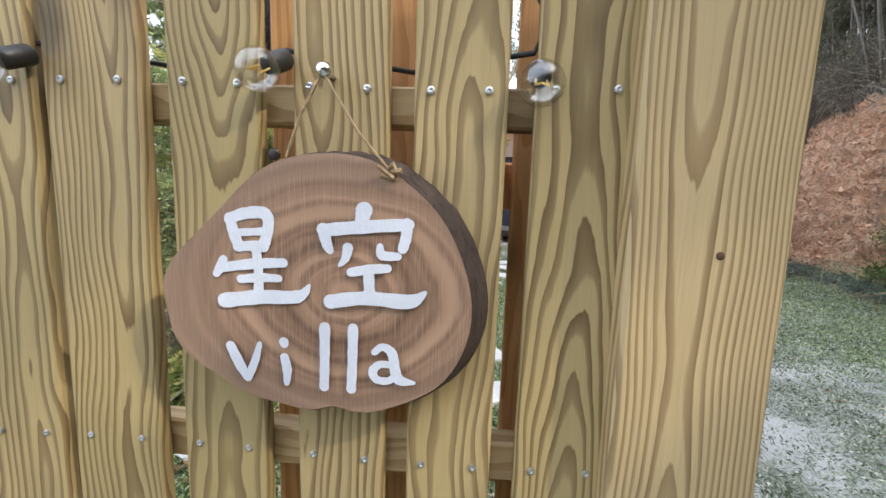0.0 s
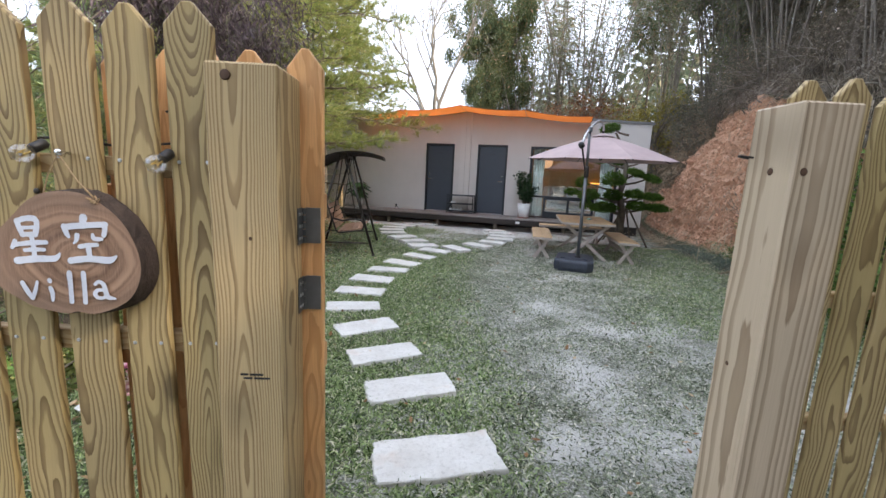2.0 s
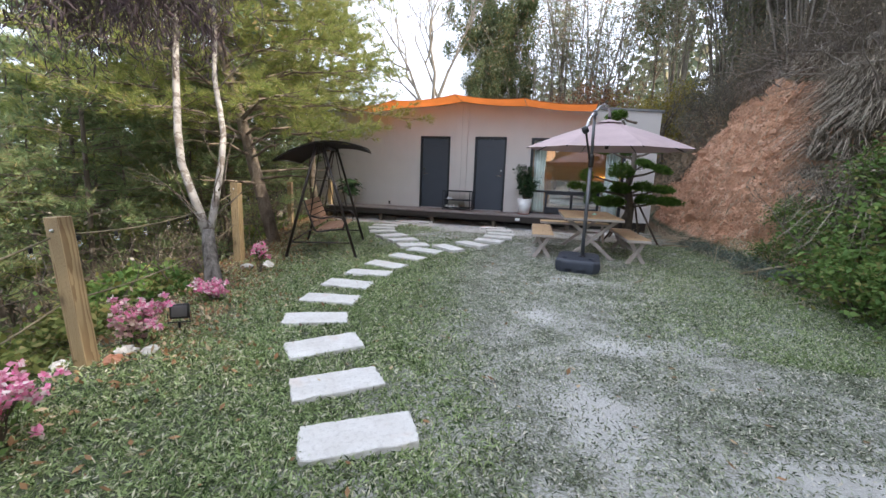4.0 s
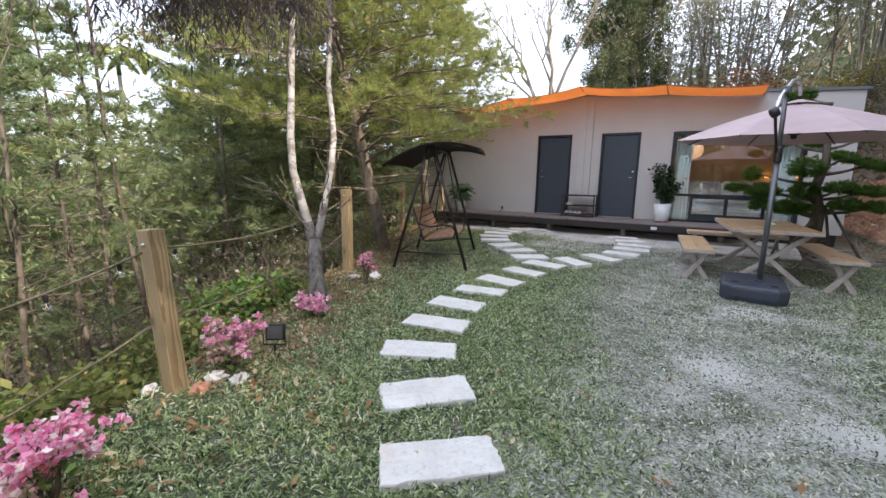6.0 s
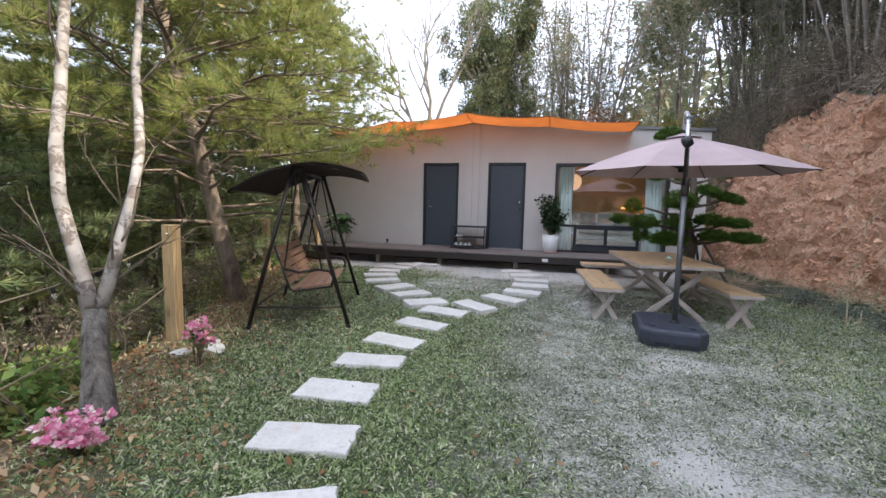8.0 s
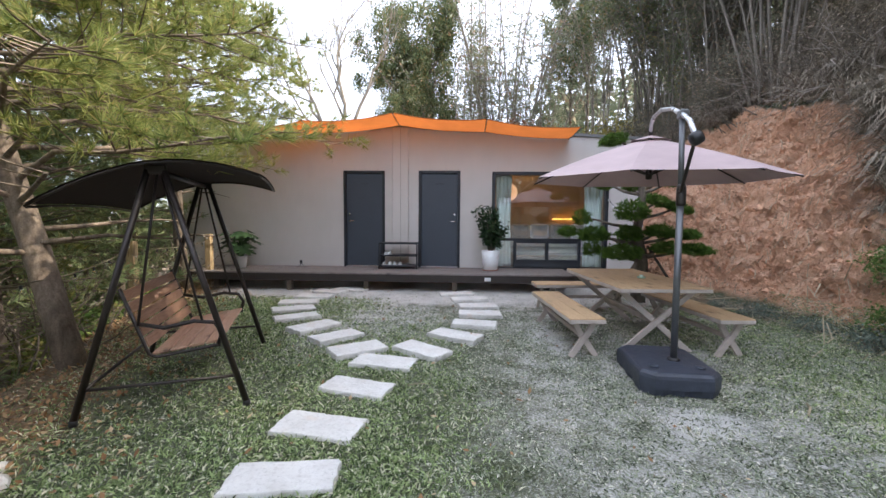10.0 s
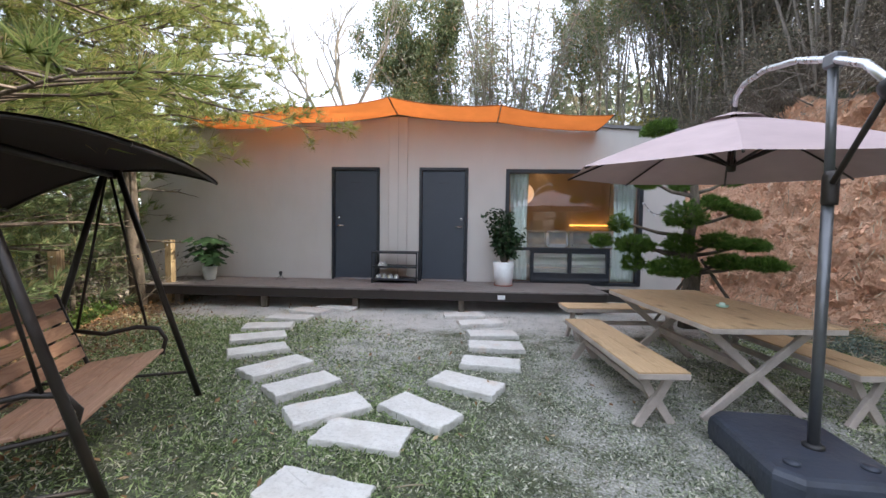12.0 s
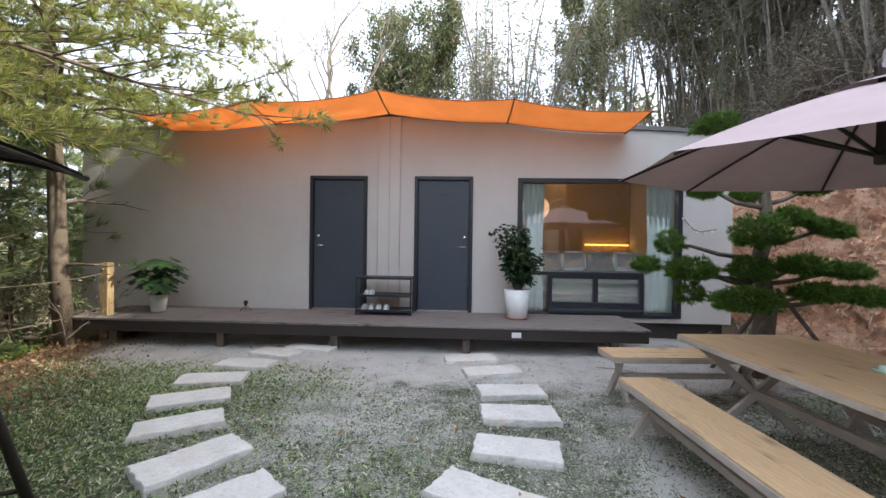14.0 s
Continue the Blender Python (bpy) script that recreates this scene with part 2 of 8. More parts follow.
CURTAIN_CLOTH = cloth("pale_green_curtain", (0.76, 0.87, 0.87), 0.12)
LINEN = cloth("white_linen", (0.80, 0.82, 0.88), 0.05)
TAUPE_LINEN = cloth("taupe_linen", (0.33, 0.25, 0.19), 0.05)
GLASS = glass_pane("window_glass", (0.96, 0.97, 0.96), 0.0, 0.05)
BULB_GLASS = glass_pane("bulb_glass", (0.99, 0.99, 0.99), 0.0, 0.04, 0.28)
LED = glow("warm_led", (1.0, 0.45, 0.08), 1.7)
LANTERN_GLOW = glow("paper_lantern", (1.0, 0.55, 0.28), 0.35)
PINE_BARK = bark("pine_bark", (0.12, 0.09, 0.066), (0.33, 0.265, 0.205), 9)
DARK_BARK = bark("dark_bark", (0.10, 0.08, 0.062), (0.20, 0.165, 0.13), 8)
# grey culm repeated darker: shade on the hillside stems is put into the colour
HILL_CULM = bark("shaded_culm", (0.11, 0.095, 0.078), (0.25, 0.22, 0.185), 4, 0.2)
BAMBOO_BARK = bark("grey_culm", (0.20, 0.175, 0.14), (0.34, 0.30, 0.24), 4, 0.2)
NEEDLES = foliage("pine_needles", (0.15, 0.21, 0.06), (0.54, 0.57, 0.185), (0.48, 0.40, 0.17), clear=0.5)
NEEDLES_COOL = foliage("cool_needles", (0.14, 0.215, 0.10), (0.37, 0.44, 0.21), (0.33, 0.28, 0.14), clear=0.4)
NIWAKI = foliage("podocarp_needles", (0.035, 0.085, 0.018), (0.20, 0.33, 0.06), clear=0.3)
BROADLEAF = foliage("broad_leaves", (0.095, 0.135, 0.060), (0.19, 0.215, 0.10), (0.26, 0.20, 0.08))
# hillside foliage: bamboo leaf tint with the slope's shade put into it
HILL_LEAF = foliage("shaded_hill_leaves", (0.10, 0.102, 0.07), (0.23, 0.215, 0.16), (0.32, 0.25, 0.17), clear=0.18)
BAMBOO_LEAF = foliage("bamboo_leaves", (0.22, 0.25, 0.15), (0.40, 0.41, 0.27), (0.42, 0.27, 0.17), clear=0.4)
RED_LEAF = foliage("russet_leaves", (0.24, 0.10, 0.055), (0.32, 0.17, 0.08))
GOLD_LEAF = foliage("golden_leaves", (0.36, 0.27, 0.05), (0.25, 0.24, 0.06))
DRY_LEAF = foliage("dry_brush", (0.13, 0.115, 0.085), (0.29, 0.25, 0.19), (0.44, 0.38, 0.30), clear=0.15)
SHRUB_LEAF = foliage("shrub_leaves", (0.09, 0.175, 0.042), (0.24, 0.34, 0.095), (0.25, 0.24, 0.08))
SAGE_LEAF = foliage("sage_leaves", (0.12, 0.16, 0.13), (0.27, 0.32, 0.26))
HOUSE_LEAF = foliage("houseplant_leaves", (0.016, 0.040, 0.018), (0.045, 0.085, 0.035), clear=0.12, rough=0.35)
GRASS = foliage("grass_blades", (0.06, 0.085, 0.045), (0.70, 0.75, 0.55), (0.82, 0.79, 0.68), clear=0.25)
PETAL = foliage("pink_petals", (0.88, 0.22, 0.46), (0.94, 0.64, 0.74), (0.90, 0.84, 0.80), clear=0.35)
PETAL_PALE = foliage("pale_petals", (0.72, 0.60, 0.52), (0.80, 0.40, 0.50), (0.66, 0.55, 0.42), clear=0.3)
STRAW = foliage("dry_straw", (0.40, 0.33, 0.22), (0.52, 0.44, 0.31), clear=0.1)


def stone_material():
    n = Nodes("granite_slab")
    at = n.shifted(n.coords(), n.join(n.math("MULTIPLY", n.random(), 31.0), n.random(), 0.0))
    big, mid, fine = n.noise(at, 5.0, 5.0), n.noise(at, 34.0, 5.0, 0.7), n.noise(at, 190.0, 3.0)
    c = n.mix(n.span(big, 0.3, 0.7), (0.60, 0.58, 0.54), (0.74, 0.73, 0.70))
    c = n.mix(n.span(mid, 0.50, 0.70, 0.0, 0.6), c, (0.40, 0.38, 0.35))
    c = n.mix(n.span(fine, 0.5, 0.75, 0.0, 0.4), c, (0.42, 0.41, 0.40))
    c = n.mix(n.span(n.noise(n.shifted(at, (4, 2, 1)), 3.0, 3.0), 0.60, 0.72, 0.0, 0.4), c, (0.62, 0.47, 0.36))
    return n.done(c, 0.85, n.math("ADD", n.math("MULTIPLY", mid, 1.5), fine), 0.6, 0.008)


def wall_material():
    n = Nodes("grey_beige_render")
    at = n.place()
    big, mid, fine = n.noise(at, 0.7, 3.0), n.noise(n.scaled(at, (1, 1, 0.25)), 6.0, 4.0), n.noise(at, 140.0, 3.0)
    c = n.mix(n.span(big, 0.3, 0.7), (0.575, 0.545, 0.52), (0.635, 0.605, 0.58))
    c = n.mix(n.span(mid, 0.5, 0.75, 0.0, 0.18), c, (0.50, 0.465, 0.44))
    return n.done(c, 0.8, fine, 0.2, 0.003)


def sign_material():
    """End grain of a log: rings about the heart, saw marks across."""
    n = Nodes("log_slice_face")
    at = n.coords()
    x, y, z = n.split(at)
    warp = n.noise(at, 7.0, 3.0)
    d = n.math("SQRT", n.math("ADD", n.math("POWER", n.math("SUBTRACT", x, 0.032), 2.0), n.math("MULTIPLY", n.math("POWER", n.math("ADD", z, 0.005), 2.0), 1.7)))
    d = n.math("ADD", d, n.math("MULTIPLY", warp, 0.035))
    ring = n.math("SINE", n.math("MULTIPLY", d, 240.0))
    wide = n.noise(n.join(n.math("MULTIPLY", d, 26.0), 0.0, 0.0), 1.0, 3.0)
    saw = n.noise(n.scaled(at, (700.0, 1.0, 18.0)), 1.0, 2.0)
    c = n.mix(n.span(wide, 0.35, 0.65), (0.135, 0.072, 0.044), (0.40, 0.245, 0.160))
    c = n.mix(n.span(ring, 0.0, 0.9, 0.0, 0.6), c, (0.120, 0.062, 0.038))
    c = n.mix(n.span(n.math("SINE", n.math("MULTIPLY", d, 62.0)), 0.75, 1.0, 0.0, 0.6), c, (0.50, 0.32, 0.21))
    c = n.mix(n.span(saw, 0.45, 0.7, 0.0, 0.5), c, (0.46, 0.29, 0.19))
    edge = n.span(d, 0.13, 0.19, 0.0, 0.55)
    c = n.mix(edge, c, (0.30, 0.20, 0.14))
    return n.done(c, 0.6, n.math("ADD", saw, ring), 0.15, 0.002)


def ground_material():
    """Turf, dust and gravel, leaf litter and red earth, mixed by what lies where (red: earth, green: gravel, blue: litter)."""
    n = Nodes("ground_cover")
    at = n.place()
    zone = n.node("ShaderNodeVertexColor", layer_name="zone").outputs[0]
    r, g, b = n.split(zone)
    big, mid, fine, grit = n.noise(at, 0.55, 4.0), n.noise(at, 3.2, 5.0, 0.65), n.noise(at, 28.0, 5.0, 0.7), n.noise(at, 120.0, 3.0)
    turf = n.mix(n.span(fine, 0.38, 0.66), (0.030, 0.040, 0.016), (0.14, 0.16, 0.075))
    turf = n.mix(n.math("MULTIPLY", n.span(mid, 0.36, 0.68, 0.0, 0.9), n.math("ADD", 0.12, g)), turf, (0.50, 0.48, 0.41))
    # turf pales from 24 m outwards; valley haze is put into its colour
    flat = n.node("ShaderNodeVectorMath", operation="LENGTH")
    n.put(flat.inputs[0], n.scaled(at, (1.0, 1.0, 0.0)))
    turf = n.mix(n.span(flat.outputs["Value"], 24.0, 60.0), turf, n.mix(n.span(big, 0.35, 0.65), (0.13, 0.15, 0.085), (0.24, 0.24, 0.16)))
    speck = n.noise(at, 62.0, 4.0, 0.7)
    dust = n.mix(n.span(grit, 0.3, 0.7), (0.54, 0.525, 0.50), (0.78, 0.77, 0.745))
    patch = n.math("ADD", n.math("MULTIPLY", g, 1.0), n.math("MULTIPLY", n.math("SUBTRACT", mid, 0.5), 1.3))
    patch = n.math("ADD", patch, n.math("MULTIPLY", n.math("SUBTRACT", speck, 0.5), 2.8))
    c = n.mix(n.span(patch, 0.2, 0.9, 0.0, 0.85), turf, dust)
    litter = n.mix(n.span(fine, 0.35, 0.65), (0.105, 0.075, 0.045), (0.30, 0.215, 0.135))
    lit = n.math("ADD", b, n.math("MULTIPLY", n.math("SUBTRACT", mid, 0.5), 0.9))
    c = n.mix(n.span(lit, 0.35, 0.65), c, litter)
    streak = n.noise(n.scaled(at, (1.0, 1.3, 0.5)), 3.4, 7.0, 0.72, 1.2)
    earth = n.ramp(streak, (0.24, (0.30, 0.15, 0.085)), (0.38, (0.66, 0.37, 0.225)), (0.55, (0.78, 0.49, 0.325)), (0.78, (0.84, 0.66, 0.51)))
    earth = n.mix(n.span(fine, 0.5, 0.74, 0.0, 0.4), earth, (0.30, 0.145, 0.08))
    c = n.mix(n.span(n.math("ADD", r, n.math("MULTIPLY", n.math("SUBTRACT", mid, 0.5), 0.4)), 0.4, 0.6), c, earth)
    rough = n.math("MULTIPLY", n.math("MULTIPLY", n.math("ADD", streak, n.math("MULTIPLY", n.noise(n.scaled(at, (1.0, 1.0, 0.6)), 11.0, 4.0, 0.7, 0.8), 0.6)), r), 7.0)
    return n.done(c, 0.95, n.math("ADD", rough, n.math("ADD", n.math("MULTIPLY", fine, 1.0), n.math("MULTIPLY", grit, 0.5))), 0.9, 0.035)


STONE = stone_material()
WALL_PAINT = wall_material()
SIGN_FACE = sign_material()
SIGN_BARK = bark("sign_bark", (0.035, 0.024, 0.020), (0.085, 0.058, 0.048), 40, 0.8)
GROUND = ground_material()


def pale_bark():
    n = Nodes("pale_smooth_bark")
    at = n.place()
    band = n.noise(n.scaled(at, (7.0, 7.0, 9.0)), 1.0, 5.0, 0.7, 0.8)
    blot = n.noise(at, 5.0, 4.0)
    c = n.mix(n.span(blot, 0.3, 0.7), (0.20, 0.18, 0.16), (0.40, 0.38, 0.355))
    c = n.mix(n.span(band, 0.50, 0.58, 0.0, 0.9), c, (0.115, 0.09, 0.072))
    return n.done(c, 0.8, band, 0.4, 0.01)


BIRCH_BARK = pale_bark()
FOOT_BARK = bark("blotched_bark", (0.045, 0.037, 0.03), (0.26, 0.24, 0.22), 14, 0.9)
ROOM_WALL = plain("warm_room_wall", (0.42, 0.29, 0.17), 0.7, 0.1, 2)
ROOM_FLOOR = wood_sawn("room_boards", (0.30, 0.19, 0.10), (0.20, 0.12, 0.06), 50, axis="x")


# ---- mesh helpers ----
class M:
    """A mesh in the making: corners and faces."""

    def __init__(self):
        self.v, self.f, self.smooth = [], [], False

    def add(self, verts, faces):
        k = len(self.v)
        self.v += [tuple(p) for p in verts]
        self.f += [tuple(i + k for i in f) for f in faces]
        return self

    def box(self, x0, x1, y0, y1, z0, z1, c=0.004, m=None):
        """A block with chamfered edges."""
        c = min(c, (x1 - x0) * 0.4, (y1 - y0) * 0.4, (z1 - z0) * 0.4)
        lo, hi = (x0, y0, z0), (x1, y1, z1)
        pts, index = [], {}
        for sx in (0, 1):
            for sy in (0, 1):
                for sz in (0, 1):
                    s = (sx, sy, sz)
                    for a in range(3):
                        p = [0, 0, 0]
                        for k in range(3):
                            inner = 0 if k == a else c
                            p[k] = hi[k] - inner if s[k] else lo[k] + inner
                        index[s, a] = len(pts)
                        pts.append(Vector(p))
        faces = []
        for a in range(3):
            b, d = (a + 1) % 3, (a + 2) % 3
            for s in (0, 1):
                ring = []
                for sb, sd in ((0, 0), (1, 0), (1, 1), (0, 1)):
                    q = [0, 0, 0]
                    q[a], q[b], q[d] = s, sb, sd
                    ring.append(index[tuple(q), a])
                faces.append(ring if s else ring[::-1])
            for sb in (0, 1):
                for sd in (0, 1):
                    q0, q1 = [0, 0, 0], [0, 0, 0]
                    q0[b], q0[d], q1[b], q1[d], q1[a] = sb, sd, sb, sd, 1
                    q0, q1 = tuple(q0), tuple(q1)
                    ring = [index[q0, b], index[q1, b], index[q1, d], index[q0, d]]
                    faces.append(ring if sb == sd else ring[::-1])
        for s in ((x, y, z) for x in (0, 1) for y in (0, 1) for z in (0, 1)):
            ring = [index[s, 0], index[s, 1], index[s, 2]]
            faces.append(ring if sum(s) % 2 else ring[::-1])
        if m is not None:
            pts = [m @ p for p in pts]
        return self.add(pts, faces)

    def tube(self, points, radii, n=8, caps=True):
        """A round bar along a line of points; radii: one for all or one a point."""
        pts = [Vector(p) for p in points]
        if not hasattr(radii, "__len__"):
            radii = [radii] * len(pts)
        rings, side = [], None
        for i, p in enumerate(pts):
            ahead = (pts[min(i + 1, len(pts) - 1)] - pts[max(i - 1, 0)]).normalized()
            if side is None:
                side = ahead.orthogonal().normalized()
            side = (side - ahead * side.dot(ahead)).normalized()
            up = ahead.cross(side)
            rings.append([p + (side * math.cos(2 * math.pi * k / n) + up * math.sin(2 * math.pi * k / n)) * radii[i] for k in range(n)])
        faces = []
        for i in range(len(pts) - 1):
            for k in range(n):
                j = (k + 1) % n
                faces.append((i * n + k, i * n + j, (i + 1) * n + j, (i + 1) * n + k))
        if caps:
            faces.append(tuple(range(n))[::-1])
            faces.append(tuple((len(pts) - 1) * n + k for k in range(n)))
        return self.add([p for r in rings for p in r], faces)

    def bar(self, a, b, w, h, c=0.003):
        """A squared bar from a to b, w wide (level) and h deep."""
        a, b = Vector(a), Vector(b)
        d = (b - a)
        m = Matrix.Translation(a) @ d.to_track_quat("X", "Z").to_matrix().to_4x4()
        return self.box(0, d.length, -w / 2, w / 2, -h / 2, h / 2, c, m)

    def lathe(self, profile, n=20, centre=(0, 0, 0)):
        """A turned form; profile: (radius, height) from below upwards."""
        pts = [(centre[0] + r * math.cos(2 * math.pi * k / n), centre[1] + r * math.sin(2 * math.pi * k / n), centre[2] + z) for r, z in profile for k in range(n)]
        faces = [(i * n + k, i * n + (k + 1) % n, (i + 1) * n + (k + 1) % n, (i + 1) * n + k) for i in range(len(profile) - 1) for k in range(n)]
        faces.append(tuple(range(n))[::-1])
        faces.append(tuple((len(profile) - 1) * n + k for k in range(n)))
        return self.add(pts, faces)

    def prism(self, outline, y0, y1):
        """An outline in x and z, given thickness along y."""
        n = len(outline)
        pts = [(x, y0, z) for x, z in outline] + [(x, y1, z) for x, z in outline]
        faces = [tuple(range(n)), tuple(range(2 * n - 1, n - 1, -1))]
        faces += [(k, k + n, (k + 1) % n + n, (k + 1) % n) for k in range(n)]
        return self.add(pts, faces)

    def mesh(self, name, mat, smooth=False):
        me = bpy.data.meshes.new(name)
        me.from_pydata(self.v, [], self.f)
        me.materials.append(mat)
        if smooth or self.smooth:
            me.polygons.foreach_set("use_smooth", np.ones(len(me.polygons), bool))
        me.update()
        return me


def thing(name, m=None, label="", category="", group="", kind=""):
    """A top-level Empty that carries parts."""
    ob = new(name)
    ob.empty_display_size = 0.1
    if m is not None:
        ob.matrix_world = m
    return tagged(ob, label, category, group, kind)


def part(name, m, mat, parent=None, label="", smooth=False, at=None):
    """ONE mesh object under a thing or part; m: an M or a mesh; at: its pose within its parent."""
    me = m.mesh(name, mat, smooth) if isinstance(m, M) else m
    ob = new(name, me)
    if parent is not None:
        ob.parent = parent
    if at is not None:
        ob.matrix_basis = at
    if label:
        ob["label"] = label
    return ob


def quads_mesh(name, corners, mat, per=4, smooth=False):
    """A mesh of loose faces of 3 or 4 corners each, from an array (faces, per, 3)."""
    corners = np.asarray(corners, np.float32)
    count = len(corners)
    me = bpy.data.meshes.new(name)
    me.vertices.add(count * per)
    me.vertices.foreach_set("co", corners.reshape(-1))
    me.loops.add(count * per)
    me.loops.foreach_set("vertex_index", np.arange(count * per, dtype=np.int32))
    me.polygons.add(count)
    me.polygons.foreach_set("loop_start", np.arange(0, count * per, per, dtype=np.int32))
    me.materials.append(mat)
    me.update(calc_edges=True)
    return me


def unit(v):
    return v / np.maximum(np.linalg.norm(v, axis=-1, keepdims=True), 1e-9)


def leaves(rng, centres, size, ratio=0.45, up=0.5, droop=0.0, spread=0.0):
    """Pointed leaves (four corners each) at the centres, turned at random; up: how far they lie flat."""
    n = len(centres)
    axis = unit(rng.normal(size=(n, 3)) * (1, 1, 0.6) - (0, 0, droop))
    nor = unit(rng.normal(size=(n, 3)) * (1 - up) + np.array((0, 0, 1.0)) * up)
    side = unit(np.cross(axis, nor))
    s = (size * rng.uniform(0.6, 1.3, (n, 1)))
    c = centres + rng.normal(size=(n, 3)) * spread
    return np.stack([c, c + axis * s * 0.5 + side * s * ratio * 0.5, c + axis * s, c + axis * s * 0.5 - side * s * ratio * 0.5], 1)


def needles(rng, bases, dirs, count, length, width, fan=0.55):
    """Tufts of thin needles (three corners each)."""
    b = np.repeat(bases, count, 0)
    d = unit(np.repeat(unit(dirs), count, 0) + rng.normal(size=(len(b), 3)) * fan)
    side = unit(np.cross(d, rng.normal(size=d.shape))) * width / 2
    tip = b + d * (length * rng.uniform(0.7, 1.2, (len(b), 1)))
    return np.stack([b - side, b + side, tip], 1)


# ---- the lie of the land ----
def edge_x(y):
    return np.interp(y, (-8, 0, 2.67, 5.93, 11.9, 14, 22), (-0.3, -1.15, -2.2, -3.85, -6.2, -7.6, -8.0))


def foot_x(y):
    return np.interp(y, (-10, -2, 1, 4, 8, 10, 12, 13.5, 19, 30), (5.2, 5.4, 5.45, 5.25, 4.55, 4.25, 4.02, 3.98, 4.3, 3.0))


def bank_depth(y):
    """How far the cut face of the bank reaches back from its foot."""
    return np.interp(y, (-2, 4, 8, 11, 13, 15, 18), (1.4, 1.9, 1.95, 2.1, 2.4, 2.6, 2.6))


def land(x, y):
    """Height of the ground."""
    x, y = np.asarray(x, float), np.asarray(y, float)
    rise = np.clip((y - 6.3) / 3.2, 0, 1)
    z = 0.075 * rise * rise * (3 - 2 * rise)
    d = edge_x(y) - x
    z = z - np.where(d > 0, np.minimum(0.62 * np.maximum(d, 0), 5.5 + 0.02 * np.maximum(d, 0)), 0)
    b = np.maximum(x - foot_x(y), 0)
    steep = np.interp(y, (1, 6.5, 8.5), (0.8, 1.25, 1.62))
    top = bank_depth(y)
    z = z + np.where(b < top, steep * b, steep * top + np.minimum(0.68 * (b - top), 17))
    back = np.maximum(y - 20, 0) * np.clip((x + 6) / 8, 0, 1)
    z = np.maximum(z, np.minimum(0.16 * back, 6) + np.minimum(z, 0))
    return z


def height(x, y):
    return float(land(x, y))


def bumps(x, y):
    a = np.sin(x * 2.3 + 1.7 * np.sin(y * 1.1)) * np.sin(y * 2.9 + 0.6 * np.sin(x * 1.9))
    return a


BANK_POINTS = []
DUSTY = ((1.95, 2.55, 0.9, 0.28, 0.35), (1.25, 2.25, 0.35, 0.3), (1.45, 3.2, 0.32, 0.9, 0.3), (2.6, 3.0, 0.8, 0.25, 0.2), (1.35, 6.75, 0.5, 0.3), (0.65, 8.9, 0.25, 0.9), (1.0, 5.0, 0.3, 0.5, 0.3),
         (3.6, 3.4, 0.8, 0.4), (3.1, 2.2, 0.7, 0.22, 0.1), (1.9, 4.5, 1.0, 0.3, 0.4), (1.7, 1.5, 0.5, 0.3), (2.6, 1.6, 0.4, 0.25))


def spot(x, y, cx, cy, rx, ry, turn=0.0):
    dx, dy = x - cx, y - cy
    c, s = math.cos(turn), math.sin(turn)
    return np.clip(1.25 - np.sqrt(((dx * c + dy * s) / rx) ** 2 + ((dy * c - dx * s) / ry) ** 2), 0, 1)


def dusty(x, y):
    """Worn pale patches in the turf."""
    return np.max([spot(x, y, *c) for c in DUSTY], axis=0)


